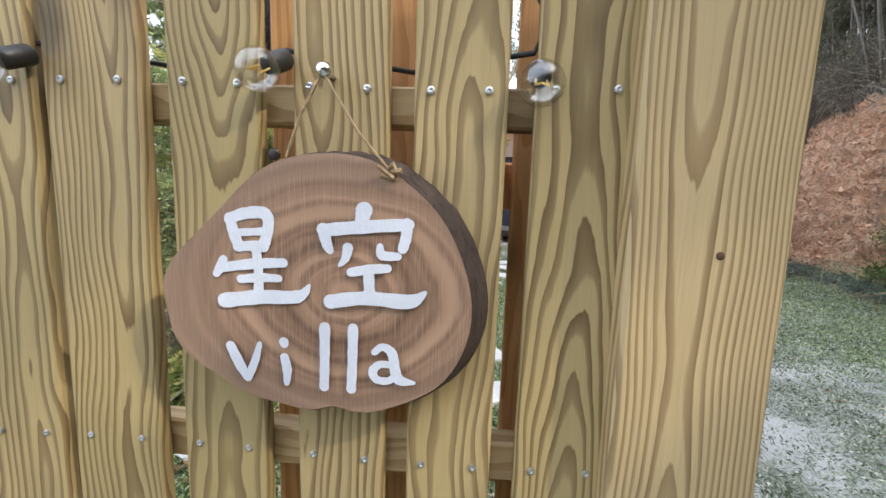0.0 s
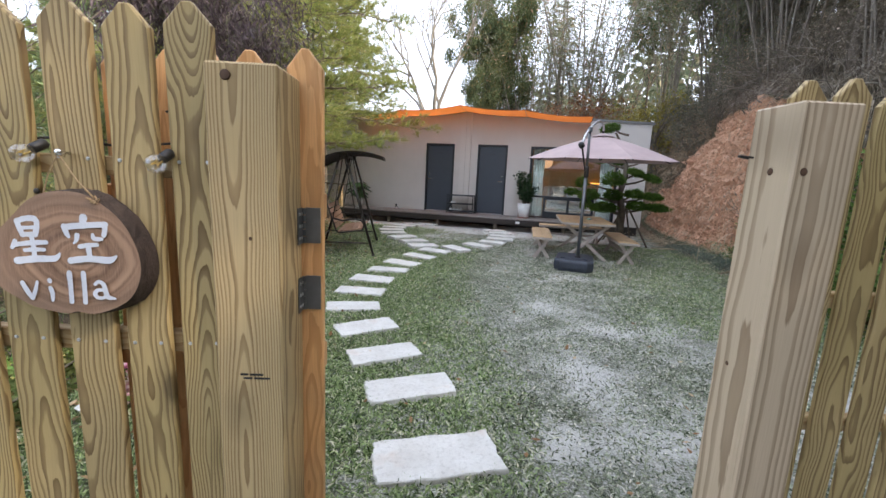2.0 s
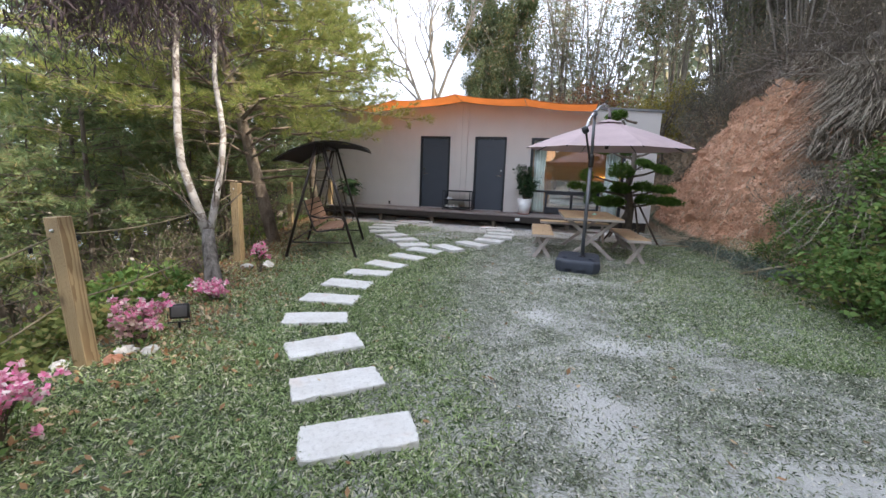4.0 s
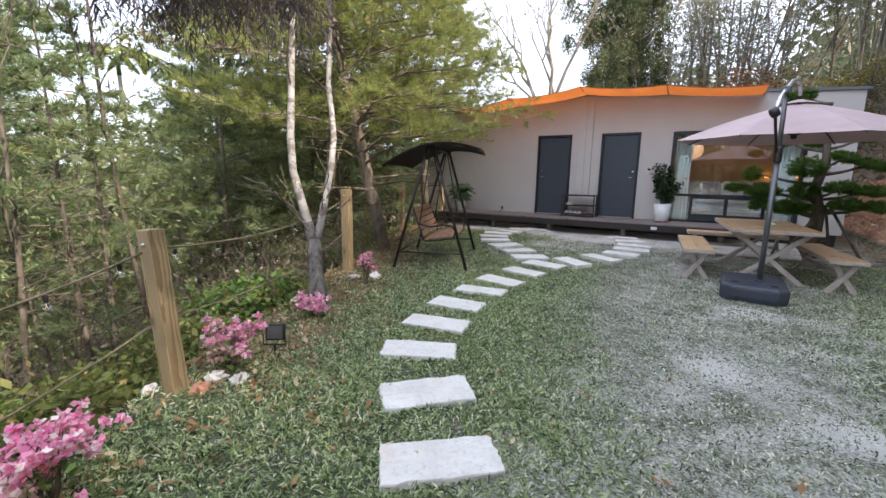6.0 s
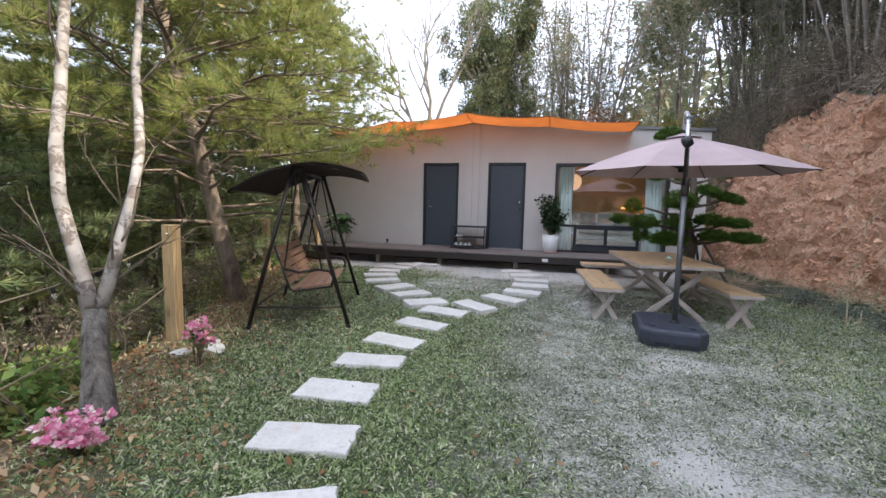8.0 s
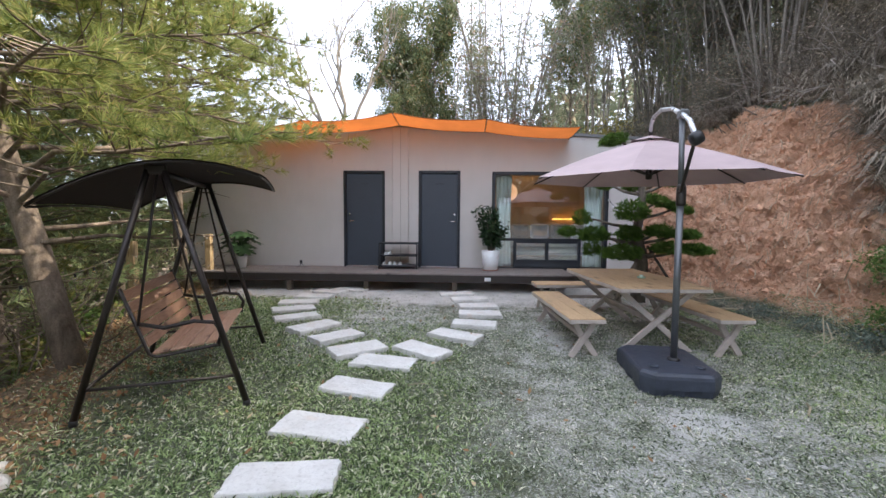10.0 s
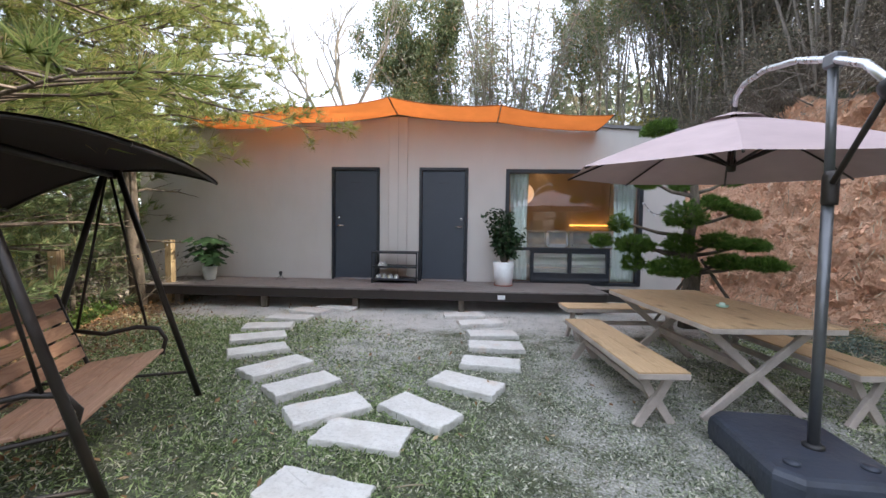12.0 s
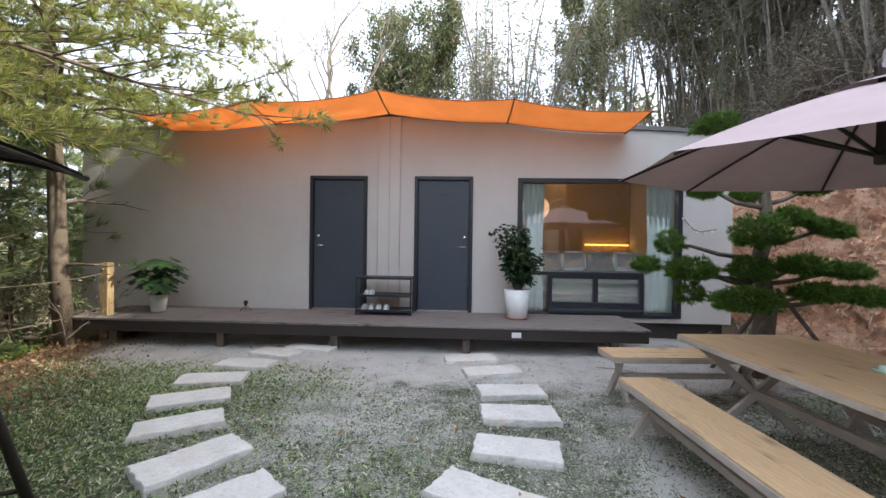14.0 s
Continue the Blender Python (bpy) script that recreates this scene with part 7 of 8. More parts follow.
    # unseen trees added behind the start of the walk to block the sun
    for x, y, s in ((5.2, -6, 0.95), (3.2, -9, 1.0), (6.3, -10, 1.1), (0.5, -11, 0.9), (4.4, -13, 1.1), (-2.5, -10, 0.9), (8.5, -14, 1.2), (1.8, -14, 1.0)):
        stand(dark2, "broadleaf_tree", "unseen leafy tree added behind the start of the walk", "tree", "trees beyond the lane", x, y, s, rng.uniform(0, 360))
    # brush along the top of the bank and down its near end
    twiggy = make_brush(61, 7, 1.6, per=2, size=0.045)
    brush = [make_brush(50 + j, 9, 1.5, per=5, size=0.055) for j in range(3)]
    for j in range(90):
        y = rng.uniform(-3, 18.5)
        top = float(bank_depth(y))
        x = float(foot_x(y)) + top + rng.uniform(-0.25, 2.6)
        stand(brush[j % 3], "dry_brush", "tangled dry grey-brown brush above the bank", "brush", "brush on the bank", x, y, rng.uniform(0.7, 1.25), rng.uniform(0, 360), crown="foliage", wood_name="branchwork")
    for j in range(24):
        y = rng.uniform(0.5, 8.2)
        x = float(foot_x(y)) + rng.uniform(0.35, 2.0)
        stand(brush[j % 3], "dry_brush", "tangled dry grey-brown brush on the bank", "brush", "brush on the bank", x, y, rng.uniform(0.55, 1.0), rng.uniform(0, 360), crown="foliage", wood_name="branchwork")
    # dry reeds that hang over the lip of the bank and hide its near end
    reeds = [make_reeds(300 + j, 260) for j in range(3)]
    for j in range(88):
        if j < 44:
            y = rng.uniform(4.5, 17.5)
            x = float(foot_x(y) + bank_depth(y)) + rng.uniform(-0.12, 1.5)
        else:
            x = rng.uniform(4.95, 6.3)
            y = 9.1 + (x - 5.0) * 1.8 - rng.uniform(0, 2.2)
        tagged(part("reed_clump", reeds[j % 3], STRAW_GREY, None, "", False, pose(x, y, height(x, y) - 0.05, 0, 0, rng.uniform(0, 360)) @ Matrix.Scale(rng.uniform(0.5, 1.05), 4)), "clump of dry grey-brown reeds drooping over the bank", "reeds", "dry reed clumps")
    boughs = []
    for j in range(3):
        m, tips = M(), []
        branching(np.random.default_rng(330 + j), m, np.array((0, 0, 0.03)), unit(np.array((0.1, 1.0, 0.05))), 0.7, 0.018, 4, tips, 0.34, 0.02)
        boughs.append(m.mesh("fallen_bough", GREY_TWIG, True))
    for j in range(34):
        y = rng.uniform(7.5, 17.0)
        x = float(foot_x(y) + bank_depth(y)) + rng.uniform(-0.1, 1.2)
        tagged(part("fallen_bough", boughs[j % 3], GREY_TWIG, None, "", True, pose(x, y, height(x, y) + 0.08, rng.uniform(-12, 12), rng.uniform(-15, 15), rng.uniform(0, 360)) @ Matrix.Scale(rng.uniform(0.6, 1.2), 4)), "pale bare bough lying along the lip of the bank", "bough", "fallen boughs")
    shrubs = [make_shrub(70 + j, 0.75, 1.15) for j in range(2)]
    for j, (x, y, s) in enumerate(((4.35, 6.3, 1.0), (4.55, 7.0, 1.15), (4.8, 7.7, 1.1), (4.75, 5.9, 1.2), (4.95, 5.1, 1.2), (5.25, 6.6, 1.35), (4.7, 8.3, 0.65), (4.5, 5.5, 0.9), (5.0, 4.2, 1.1), (5.2, 3.2, 1.1), (5.4, 5.6, 1.3), (5.3, 2.2, 1.0), (5.35, 7.6, 1.2), (4.42, 8.55, 0.62), (4.72, 8.95, 0.7))):
        stand(shrubs[j % 2], "green_shrub", "leafy green shrub at the foot of the bank", "shrub", "shrubs by the lawn", x + 0.12, y, s * 0.84, 67 * j, crown="foliage", wood_name="branchwork")
    sage = make_shrub(80, 0.5, 0.55, SAGE_LEAF, 1500, 0.06)
    for j, (x, y, s) in enumerate(((3.92, 10.0, 0.55), (4.08, 9.25, 0.5), (4.2, 8.55, 0.6), (3.8, 10.75, 0.4), (4.3, 7.9, 0.55))):
        stand(sage, "sage_bush", "small grey-green bush at the foot of the bank", "shrub", "grey-green bushes", x, y, s, 50 * j, crown="foliage", wood_name="branchwork")
    low = [make_shrub(90 + j, 0.6, 0.75, SHRUB_LEAF if j else foliage("slope_leaves", (0.10, 0.14, 0.035), (0.22, 0.23, 0.07), (0.30, 0.25, 0.10)), 1300, 0.10) for j in range(2)]
    for j in range(56):
        y = rng.uniform(-1.5, 15)
        d = abs(rng.normal()) * 2.4 + 0.4
        stand(low[j % 2], "undergrowth_shrub", "low leafy undergrowth on the slope", "shrub", "slope undergrowth", float(edge_x(y)) - d, y, rng.uniform(0.45, 1.0) * (1 + 0.22 * max(0.0, d - 1.0)), rng.uniform(0, 360), crown="foliage", wood_name="branchwork")
    for j, (d, y) in enumerate(((0.35, 0.9), (0.5, 1.5), (0.3, 2.1), (0.55, 2.5), (0.35, 3.2), (0.6, 3.7), (0.4, 4.3), (0.8, 2.0), (0.9, 3.0), (0.7, 4.9), (0.95, 1.2))):
        stand(low[0], "undergrowth_shrub", "low yellow-green undergrowth along the edge", "shrub", "slope undergrowth", float(edge_x(y)) - d, y, 0.62 + 0.03 * (j % 5), 47 * j, crown="foliage", wood_name="branchwork")
    poles = []
    for j in range(3):
        r3 = np.random.default_rng(400 + j)
        m, tips = M(), []
        pts = trunk_line(r3, (0, 0, 0), 6.5, (r3.normal() * 0.04, r3.normal() * 0.04), 0.16)
        m.tube(pts, [0.05 * (1 - 0.8 * q / 8) for q in range(9)], 7)
        for q in np.linspace(0.25, 0.98, 16):
            branching(r3, m, along(pts, q), unit(np.array((r3.normal(), r3.normal(), 0.35))), 0.55, 0.011, 2, tips, 0.5, 0.05)
        poles.append((m.mesh("trunk", DARK_BARK, True), quads_mesh("crown", leaves(r3, np.repeat(np.array(tips), 5, 0), 0.075, 0.35, 0.3, 0.5, 0.12), NEEDLES_COOL), DARK_BARK, NEEDLES_COOL))
    for j in range(34):
        y = rng.uniform(0.5, 11.5)
        stand(poles[j % 3], "slender_tree", "slender dark trunk with thin sparse twigs on the slope", "tree", "slender slope trees", float(edge_x(y)) - rng.uniform(2.6, 8.0), y, rng.uniform(0.65, 1.05), rng.uniform(0, 360))
    for j in range(24):
        y = rng.uniform(2, 13)
        stand(twiggy, "dry_brush", "thin leafless brush on the slope", "brush", "brush on the slope", float(edge_x(y)) - rng.uniform(0.5, 4), y, rng.uniform(0.8, 1.5), rng.uniform(0, 360), crown="foliage", wood_name="branchwork")


build_woods()


def build_far_woods():
    """Hazy wooded slopes beyond the valley and round about."""
    rng = np.random.default_rng(12)
    out, greys = [], []
    for k in range(300):
        a = rng.uniform(0, 2 * math.pi)
        d = rng.uniform(38, 95)
        x, y = d * math.cos(a), d * math.sin(a)
        g = height(x, y)
        h = rng.uniform(5, 9)
        n = 190
        c = np.array((x, y, g + h * 0.55)) + unit(rng.normal(size=(n, 3))) * rng.uniform(0.3, 1, (n, 1)) * (h * 0.4, h * 0.4, h * 0.55)
        out.append(leaves(rng, c, 0.9, 0.6, 0.3, 0.2))
    for k in range(120):
        x, y = rng.uniform(-40, -16), rng.uniform(-14, 34)
        g = height(x, y)
        h = rng.uniform(7.5, 11.0) + 0.10 * (-15 - x)
        n = 460
        c = np.array((x, y, g + h * 0.5)) + unit(rng.normal(size=(n, 3))) * rng.uniform(0.2, 1, (n, 1)) * (h * 0.3, h * 0.3, h * 0.5)
        out.append(leaves(rng, c, 0.42, 0.5, 0.3, 0.2))
    # leaf colours are paled to paint in the distance haze
    me = quads_mesh("far_woods", np.concatenate(out), foliage("haze_paled_leaves", (0.14, 0.17, 0.10), (0.25, 0.27, 0.17), (0.30, 0.26, 0.17)))
    tagged(new("far_woods", me), "hazy mixed woods on the far slopes", "woods", kind="stuff")


build_far_woods()


def build_niwaki():
    """The cloud-pruned tree at the window, propped by poles."""
    rng = np.random.default_rng(17)
    t = thing("cloud_pruned_tree", pose(2.68, 11.05, 0.06), "cloud-pruned conifer with flat dark green pads", "tree")
    part("trunk", M().tube([(-0.04, 0.1, -0.05), (-0.06, 0.05, 0.4), (-0.05, 0.0, 0.8), (-0.15, 0.0, 1.25), (-0.06, 0.0, 1.7), (-0.10, 0.02, 2.2), (-0.38, 0.12, 2.72)], [0.13, 0.11, 0.10, 0.08, 0.065, 0.045, 0.025], 10), DARK_BARK, t, "", True)
    pads = [(-0.52, 0.20, 2.81, 0.30, 0.13, -0.15), (-0.70, 0.05, 2.03, 0.19, 0.09, 0.0), (-0.23, 0.10, 2.01, 0.18, 0.12, 0.0), (0.39, 0.00, 2.06, 0.23, 0.07, 0.0), (-0.35, -0.30, 1.56, 0.33, 0.22, 0.0), (0.16, -0.10, 1.75, 0.26, 0.11, 0.3), (0.51, -0.10, 1.63, 0.26, 0.10, 0.3),
            (-1.06, 0.05, 1.46, 0.18, 0.18, 0.0), (-1.29, 0.10, 1.22, 0.19, 0.11, 0.0), (-0.88, -0.05, 1.17, 0.34, 0.16, 0.0), (-0.32, -0.15, 1.19, 0.28, 0.15, 0.0), (0.15, -0.20, 1.24, 0.29, 0.13, 0.05), (0.55, -0.25, 1.20, 0.30, 0.10, 0.05),
            (-0.53, -0.40, 0.89, 0.41, 0.16, 0.0), (-0.92, -0.10, 0.93, 0.18, 0.16, 0.0), (0.23, -0.30, 0.97, 0.31, 0.12, 0.0), (0.65, -0.35, 0.95, 0.34, 0.11, 0.05)]
    for x, y, z, r, h, slope in pads:
        r, h = r * 0.86, h * 1.08
        o = Vector((-0.1, 0.0, max(0.35, z - 0.16)))
        part("limb", M().tube([o, Vector((x * 0.45 - 0.05, y * 0.4 + 0.03, z - 0.10)), Vector((x * 0.8, y * 0.8, z - 0.05 * h)), Vector((x, y, z))], [0.030, 0.025, 0.018, 0.008], 6), DARK_BARK, t, "", True)
        n = int(900 * r + 4200 * r * r)
        d = unit(rng.normal(size=(n, 3)) * (1, 1, 0.9))
        lump = (0.86 + 0.14 * np.sin(d[:, 0] * 5 + x * 9) * np.sin(d[:, 1] * 6 + z * 7) + 0.10 * np.sin(d[:, 0] * 13 + d[:, 2] * 11))[:, None]
        q = rng.uniform(0.35, 1.0, (n, 1)) ** 0.5 * lump
        c = d * q * (r, r * 0.85, h) * np.where(d[:, 2:] < 0, (1, 1, 0.55), (1, 1, 1.0))
        c[:, 2] -= slope * c[:, 0]
        way = d * (0.9, 0.9, 0.6) + (0, 0, 0.35)
        part("pad", quads_mesh("pad", needles(rng, c + (x, y, z), way, 11, 0.062, 0.0075, 0.55), NIWAKI, 3), NIWAKI, t)
    for a, b in (((-0.62, -0.35, -0.02), (-0.06, -0.02, 0.72)), ((0.55, -0.45, -0.02), (0.05, 0.0, 1.0)), ((0.3, 0.45, -0.02), (0.04, 0.05, 0.95)), ((-0.4, 0.4, -0.02), (0.0, 0.05, 0.9))):
        part("prop", M().tube([a, b], 0.022, 7), DARK_BARK, t, "dark support pole", True)


build_niwaki()


# ---- flowers, stones and lights along the edge ----
def flower_bush(x, y, r, h, petals, seed, label, n=60):
    rng = np.random.default_rng(seed)
    g = height(x, y)
    t = thing("flower_bush", pose(x, y, g - 0.01), label, "flowers", "flowers along the lawn")
    m, tips = M(), []
    for k in range(9):
        d = unit(np.array((math.cos(k * 2.4) * 1.5 * r, math.sin(k * 2.4) * 1.5 * r, 1.0)))
        branching(rng, m, np.array((0.02 * math.cos(k), 0.02 * math.sin(k), 0)), d, h * 0.4, 0.006, 2, tips, 0.15 + r, 0.05)
    part("branchwork", m, DARK_BARK, t)
    tips = np.array(tips)
    cl = tips[rng.integers(0, len(tips), n)] + rng.normal(size=(n, 3)) * (r * 0.30, r * 0.30, 0.03)
    for c in cl:
        cs = np.repeat(c[None], 18, 0) + rng.normal(size=(18, 3)) * 0.007
        part("bloom", quads_mesh("petals", leaves(rng, cs, 0.036, 0.8, 0.35, 0.0), petals), petals, t)
    lc = tips[rng.integers(0, len(tips), 90)] + rng.normal(size=(90, 3)) * (r * 0.4, r * 0.4, 0.06) - (0, 0, 0.06)
    part("foliage", quads_mesh("leaves", leaves(rng, lc, 0.05, 0.55, 0.4, 0.2), SHRUB_LEAF), SHRUB_LEAF, t)


flower_bush(-1.53, 1.92, 0.22, 0.36, PETAL, 1, "bright pink flowering bush at the lawn's edge", 80)
flower_bush(-1.42, 1.76, 0.17, 0.19, PETAL_PALE, 6, "fading cream and pink flowers near the ground", 40)
flower_bush(-2.05, 3.10, 0.15, 0.40, PETAL, 2, "pink and cream flowering bush by the floodlight", 46)
flower_bush(-2.05, 3.05, 0.16, 0.27, PETAL_PALE, 7, "cream flowers low on the bush", 34)
flower_bush(-2.44, 4.18, 0.20, 0.19, PETAL, 3, "low spreading pink flowering bush", 60)
flower_bush(-2.82, 5.42, 0.08, 0.40, PETAL, 4, "small upright pink flowering bush below the post", 40)


def rock(x, y, r, seed, mat, label):
    rng = random.Random(seed)
    m = M()
    rows = []
    for i in range(6):
        th = math.pi * i / 5
        ring = []
        for k in range(9):
            a = 2 * math.pi * k / 9
            s = r * (1 + rng.uniform(-0.22, 0.22))
            ring.append((s * math.sin(th) * math.cos(a) * 1.2, s * math.sin(th) * math.sin(a), s * 0.6 * math.cos(th)))
        rows.append(ring)
    m.add([p for q in rows for p in q], [(i * 9 + k, i * 9 + (k + 1) % 9, (i + 1) * 9 + (k + 1) % 9, (i + 1) * 9 + k) for i in range(5) for k in range(9)])
    tagged(part("stone", m, mat, None, "", False, pose(x, y, height(x, y) + r * 0.25, 0, 0, 40 * seed)), label, "stone", "stones along the edge")


RED_ROCK = plain("reddish_stone", (0.45, 0.22, 0.14), 0.9, 0.3, 12, bump=0.6, fine=40)
for k, (x, y, r, mat, lab) in enumerate(((-1.98, 2.92, 0.07, STONE, "pale stone beside the flowers"), (-1.84, 3.0, 0.06, STONE, "pale stone beside the flowers"), (-1.93, 2.78, 0.06, RED_ROCK, "reddish stone beside the flowers"), (-2.22, 2.62, 0.06, STONE, "white stone at the foot of the post"),
                                       (-2.98, 5.78, 0.085, STONE, "flat pale stone by the tree roots"), (-3.18, 5.58, 0.075, STONE, "flat pale stone by the tree roots"), (-3.12, 5.92, 0.06, STONE, "pale stone by the post"), (-1.62, 1.65, 0.07, STONE, "pale stone under the flowers"))):
    rock(x, y, r, k + 1, mat, lab)

flood = thing("floodlight", pose(-2.02, 3.42, height(-2.02, 3.42) - 0.06, 0, 0, 35), "small black floodlight on a ground spike", "floodlight")
part("housing", M().box(-0.075, 0.075, -0.02, 0.02, 0.16, 0.29, 0.006), BLACK_PLASTIC, flood, "", False, pose(0, 0, 0, -12, 0, 0))
part("lens", M().box(-0.06, 0.06, -0.023, -0.0205, 0.175, 0.275, 0.002), GREY_STEEL, flood, "grey glass front", False, pose(0, 0, 0, -12, 0, 0))
part("bracket", M().tube([(-0.08, 0.0, 0.22), (-0.085, 0.01, 0.13), (0.085, 0.01, 0.13), (0.08, 0.0, 0.22)], 0.006, 6), BLACK_PLASTIC, flood)
part("spike", M().tube([(0, 0.01, 0.135), (0, 0.01, -0.05)], [0.012, 0.004], 8), BLACK_PLASTIC, flood)


def stick(points, r, label, mat=STRAW):
    tagged(part("fallen_stick", M().tube(points, r, 6), mat, None, "", True), label, "stick", "fallen sticks")


for (x0, y0), (x1, y1), r in (((3.9, 8.1), (5.2, 7.2), 0.018), ((4.35, 7.6), (4.55, 7.1), 0.012), ((3.6, 3.5), (3.95, 3.25), 0.012), ((2.2, 6.95), (2.35, 7.15), 0.010), ((3.3, 10.6), (4.3, 10.0), 0.014), ((3.5, 11.2), (4.2, 11.0), 0.012), ((3.2, 11.6), (4.1, 11.7), 0.012), ((0.9, 11.3), (1.3, 11.15), 0.006), ((-0.95, 7.3), (-0.7, 7.35), 0.004)):
    a, b = height(x0, y0) + r, height(x1, y1) + r
    stick([(x0, y0, a), ((x0 + x1) / 2 + 0.02, (y0 + y1) / 2, (a + b) / 2 + 0.012), (x1, y1, b)], r, "pale dry fallen stick on the ground")


def build_litter():
    """Straw and twigs along the foot of the bank, clods on its face."""
    rng = np.random.default_rng(14)
    n = 900
    y = rng.uniform(6.5, 13.2, n)
    x = foot_x(y) + rng.normal(size=n) * 0.35 - 0.15
    base = np.stack([x, y, land(x, y) + 0.03], -1)
    d = unit(rng.normal(size=(n, 3)) * (1, 1, 0.25))
    l = rng.uniform(0.08, 0.45, (n, 1))
    side = unit(np.cross(d, (0, 0, 1.0))) * 0.006
    q = np.stack([base - side, base + side, base + side + d * l, base - side + d * l], 1)
    y = rng.uniform(8, 14.5, 700)
    x = foot_x(y) + rng.uniform(0.1, 2.4, 700)
    base = np.stack([x - 0.12, y, land(x, y) + 0.10], -1)
    d = unit(np.stack([-rng.uniform(0.2, 0.9, 700), rng.normal(size=700) * 0.7, -rng.uniform(0.3, 1.2, 700)], -1))
    l = rng.uniform(0.06, 0.3, (700, 1))
    side = unit(np.cross(d, (0, 0, 1.0))) * 0.004
    q2 = np.stack([base - side, base + side, base + side + d * l, base - side + d * l], 1)
    tagged(new("straw_litter", quads_mesh("straw_litter", np.concatenate([q, q2]), STRAW)), "dry straw and roots strewn on the bank", "straw", kind="stuff")
    # clods
    n = 15000
    where = BANK_POINTS[0]
    c = where[rng.integers(0, len(where), n)] + rng.normal(size=(n, 3)) * 0.03
    s = rng.uniform(0.012, 0.045, (n, 1)) * np.where(rng.uniform(size=(n, 1)) < 0.06, 2.2, 1)
    corner = unit(np.array(((1, 1, 1), (-1, -1, 1), (-1, 1, -1), (1, -1, -1)), float))
    turn = unit(rng.normal(size=(n, 4, 3)) * 0.45 + corner[None])
    pts = c[:, None] + turn * s[:, None]
    tri = np.concatenate([pts[:, f] for f in ((0, 1, 2), (0, 3, 1), (0, 2, 3), (1, 3, 2))])
    clod = plain("earth_clods", (0.68, 0.41, 0.265), 0.95, 0.35, 3, bump=0.5, fine=30)
    tagged(new("earth_clods", quads_mesh("earth_clods", tri, clod, 3)), "loose clods of red earth on the bank", "earth", kind="stuff")


build_litter()


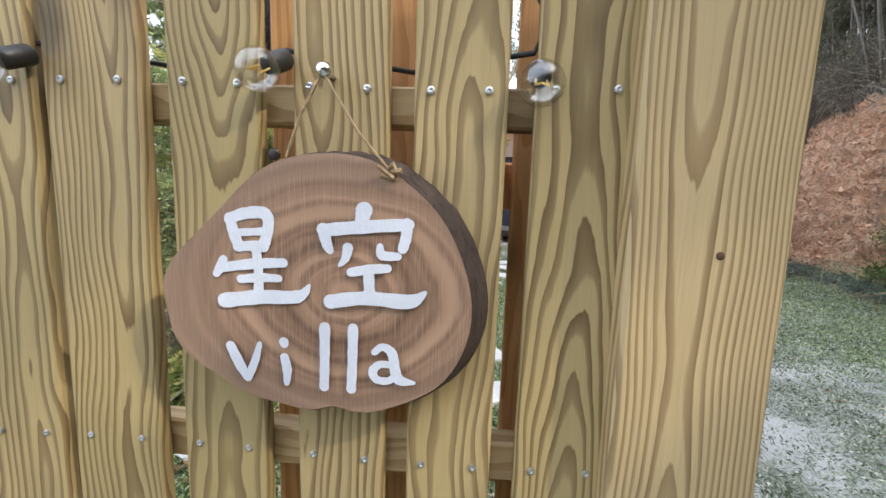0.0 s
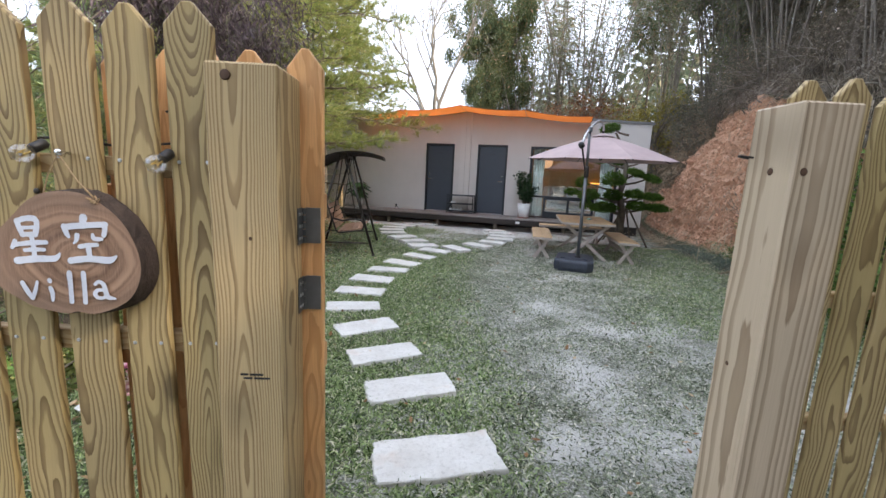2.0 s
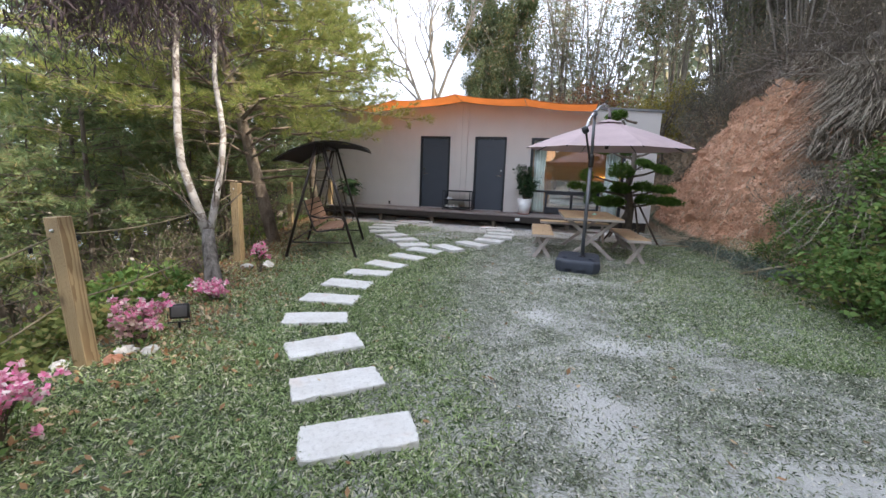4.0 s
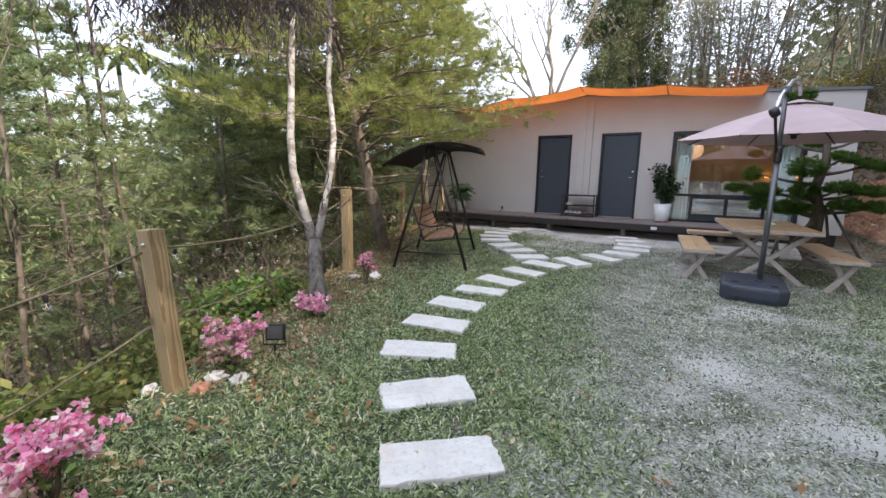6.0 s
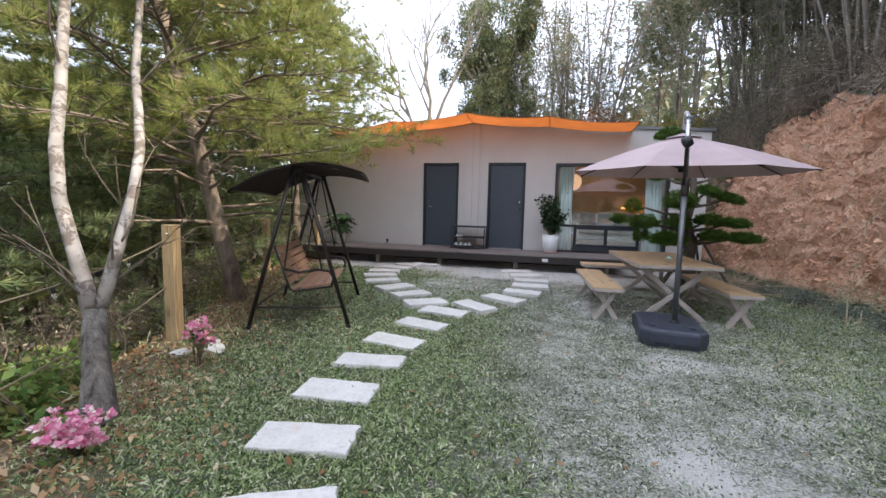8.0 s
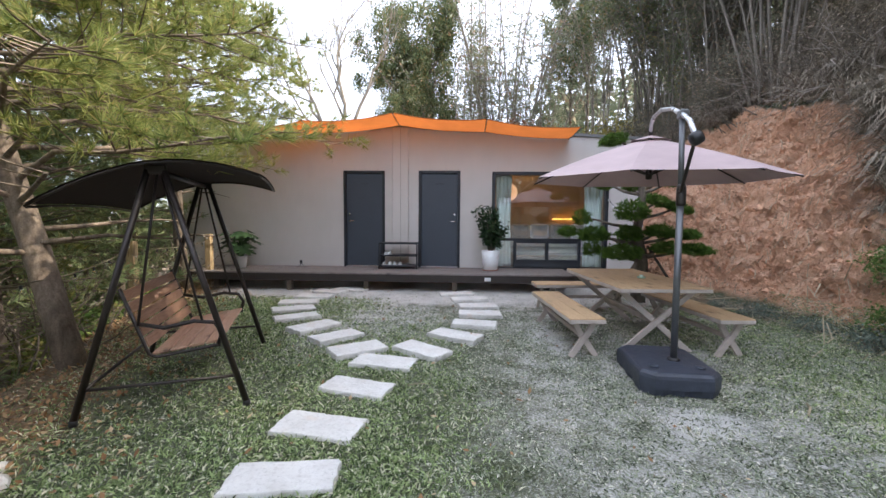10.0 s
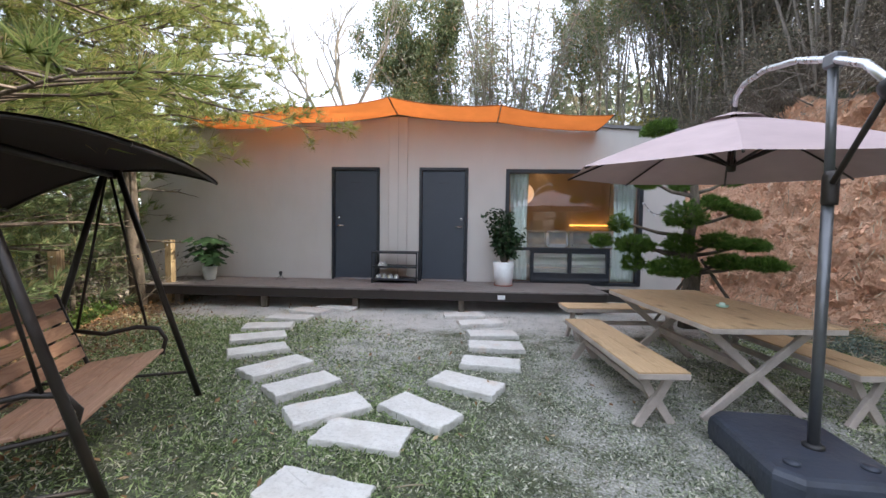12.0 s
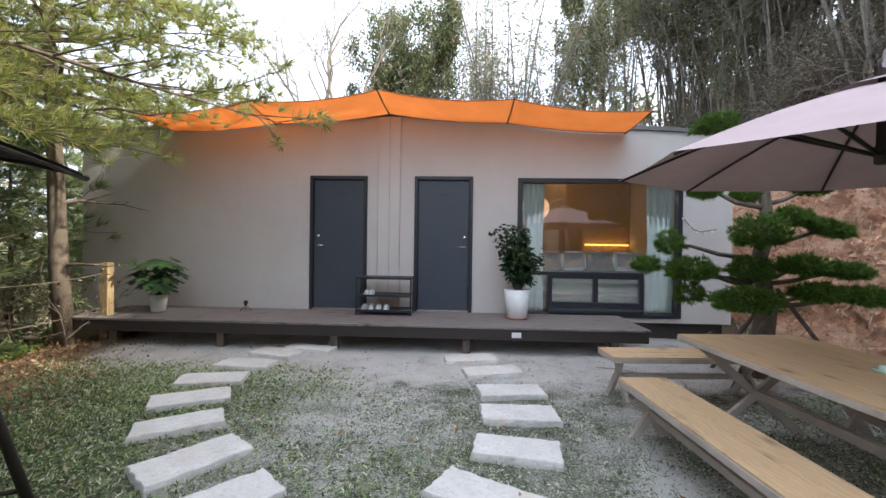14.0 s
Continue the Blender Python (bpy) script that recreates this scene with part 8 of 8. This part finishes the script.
def build_grass():
    rng = np.random.default_rng(2)
    stones = [(o.location.x, o.location.y, o.rotation_euler.to_matrix().inverted()) for o in scene.objects if o.name.startswith("stepping_stone")]

    def blades(n, x0, x1, y0, y1, keep, length, width, flat):
        tx, ty = rng.uniform(x0, x1, n // 4), y0 + (y1 - y0) * rng.uniform(0, 1, n // 4) ** 1.35
        pick = rng.integers(0, n // 4, n)
        x, y = tx[pick] + rng.normal(size=n) * 0.014, ty[pick] + rng.normal(size=n) * 0.014
        ok = (x > edge_x(y) - 0.25) & (x < foot_x(y) + 0.2) & (rng.uniform(size=n) < keep(x, y))
        for sx, sy, rot in stones:
            dx, dy = x - sx, y - sy
            u = dx * rot[0][0] + dy * rot[0][1]
            v = dx * rot[1][0] + dy * rot[1][1]
            ok &= ~((np.abs(u) < 0.282) & (np.abs(v) < 0.136))
        x, y = x[ok], y[ok]
        b = np.stack([x, y, land(x, y) - 0.004], -1)
        k = len(x)
        d = unit(np.concatenate([rng.normal(size=(k, 2)) * flat, np.abs(rng.normal(size=(k, 1))) * 0.6 + 0.25], 1))
        side = unit(np.cross(d, rng.normal(size=(k, 3)))) * width
        l = length * rng.uniform(0.5, 1.5, (k, 1))
        return np.stack([b, b + d * l * 0.45 + side, b + d * l - (0, 0, 0.25) * l, b + d * l * 0.45 - side], 1)

    def patchy(x, y):
        return 0.5 + 0.5 * np.sin(x * 3.1 + 2 * np.sin(y * 1.7)) * np.sin(y * 2.7 + 1.5 * np.sin(x * 2.2))

    def worn(x, y):
        loop = spot(x, y, -1.55, 9.7, 1.45, 1.9)
        swing = spot(x, y, -3.2, 7.2, 1.5, 2.2, 0.4)
        return (1 - 0.9 * loop) * (1 - 0.7 * swing) * (1 - 0.5 * dusty(x, y))

    lush = lambda x, y: np.clip(1.0 - (x - np.interp(y, (0, 3, 6, 9, 12), (0.9, 0.2, -0.9, -1.2, -3.0))) / 0.8, 0.0, 1) * np.clip((11.2 - y) / 0.8, 0, 1) * (0.55 + 0.45 * patchy(x, y)) * worn(x, y) * np.clip(0.0 + (x - edge_x(y)) / 1.1 + np.clip((3.0 - y) / 0.8, 0, 1), 0.04, 1)
    dry = lambda x, y: (0.50 + 0.50 * patchy(x * 1.3, y * 1.2)) * (1 - 0.35 * dusty(x, y)) * np.clip((10.6 - y) / 1.2, 0.04, 1) * np.clip((x - edge_x(y)) / 1.1, 0.1, 1) * np.clip(0.3 + (x - np.interp(y, (0, 3, 6, 9, 12), (0.6, 0.0, -1.0, -1.3, -3.0))) / 0.9, 0.3, 1)
    green = blades(680000, -5.5, 1.5, 0.3, 11.3, lush, 0.052, 0.0050, 0.75)
    tagged(new("lawn_grass", quads_mesh("lawn_grass", green, GRASS_GREEN)), "short broad-bladed green turf", "grass", kind="stuff")
    pale = blades(560000, -3.5, 5.2, 0.6, 11.6, dry, 0.036, 0.0046, 0.9)
    tagged(new("thin_grass", quads_mesh("thin_grass", pale, GRASS)), "thin dusty grey-green turf", "grass", kind="stuff")
    shade = blades(110000, 1.6, 5.2, 4.5, 10.5, lambda x, y: np.clip((x - 1.6) / 1.5, 0, 1) * (1 - 0.8 * dusty(x, y)), 0.042, 0.0038, 0.8)
    tagged(new("shade_grass", quads_mesh("shade_grass", shade, GRASS_GREEN)), "dense green turf by the bank", "grass", kind="stuff")
    tall = blades(5000, -6.5, -1.0, -0.5, 12.5, lambda x, y: np.clip(1 - np.abs(x - edge_x(y) + 0.12) / 0.22, 0, 1), 0.20, 0.005, 0.45)
    tagged(new("edge_grass", quads_mesh("edge_grass", tall, GRASS_GREEN)), "taller tufts of grass along the edge", "grass", kind="stuff")


def build_leaf_litter():
    """Dry leaves fallen along the wooded edge."""
    rng = np.random.default_rng(19)
    n = 9000
    y = rng.uniform(0.5, 12.0, n)
    x = edge_x(y) + rng.normal(size=n) * 0.6 + 0.25
    far = rng.uniform(size=n) < 0.05
    x = np.where(far, x + rng.uniform(0.5, 4.5, n), x)
    keep = (y > 2.9) | (rng.uniform(size=n) < 0.35)
    x, y = x[keep], y[keep]
    c = np.stack([x, y, land(x, y) + 0.018], -1)
    mat = foliage("fallen_leaves", (0.24, 0.125, 0.055), (0.44, 0.28, 0.145), (0.55, 0.43, 0.27), clear=0.1)
    tagged(new("leaf_litter", quads_mesh("leaf_litter", leaves(rng, c, 0.055, 0.5, 0.85, 0.0), mat)), "brown dry leaves fallen along the edge", "leaves", kind="stuff")


build_leaf_litter()
GRASS_GREEN = foliage("green_grass_blades", (0.035, 0.075, 0.018), (0.62, 0.76, 0.36), (0.72, 0.70, 0.52), clear=0.25)
build_grass()
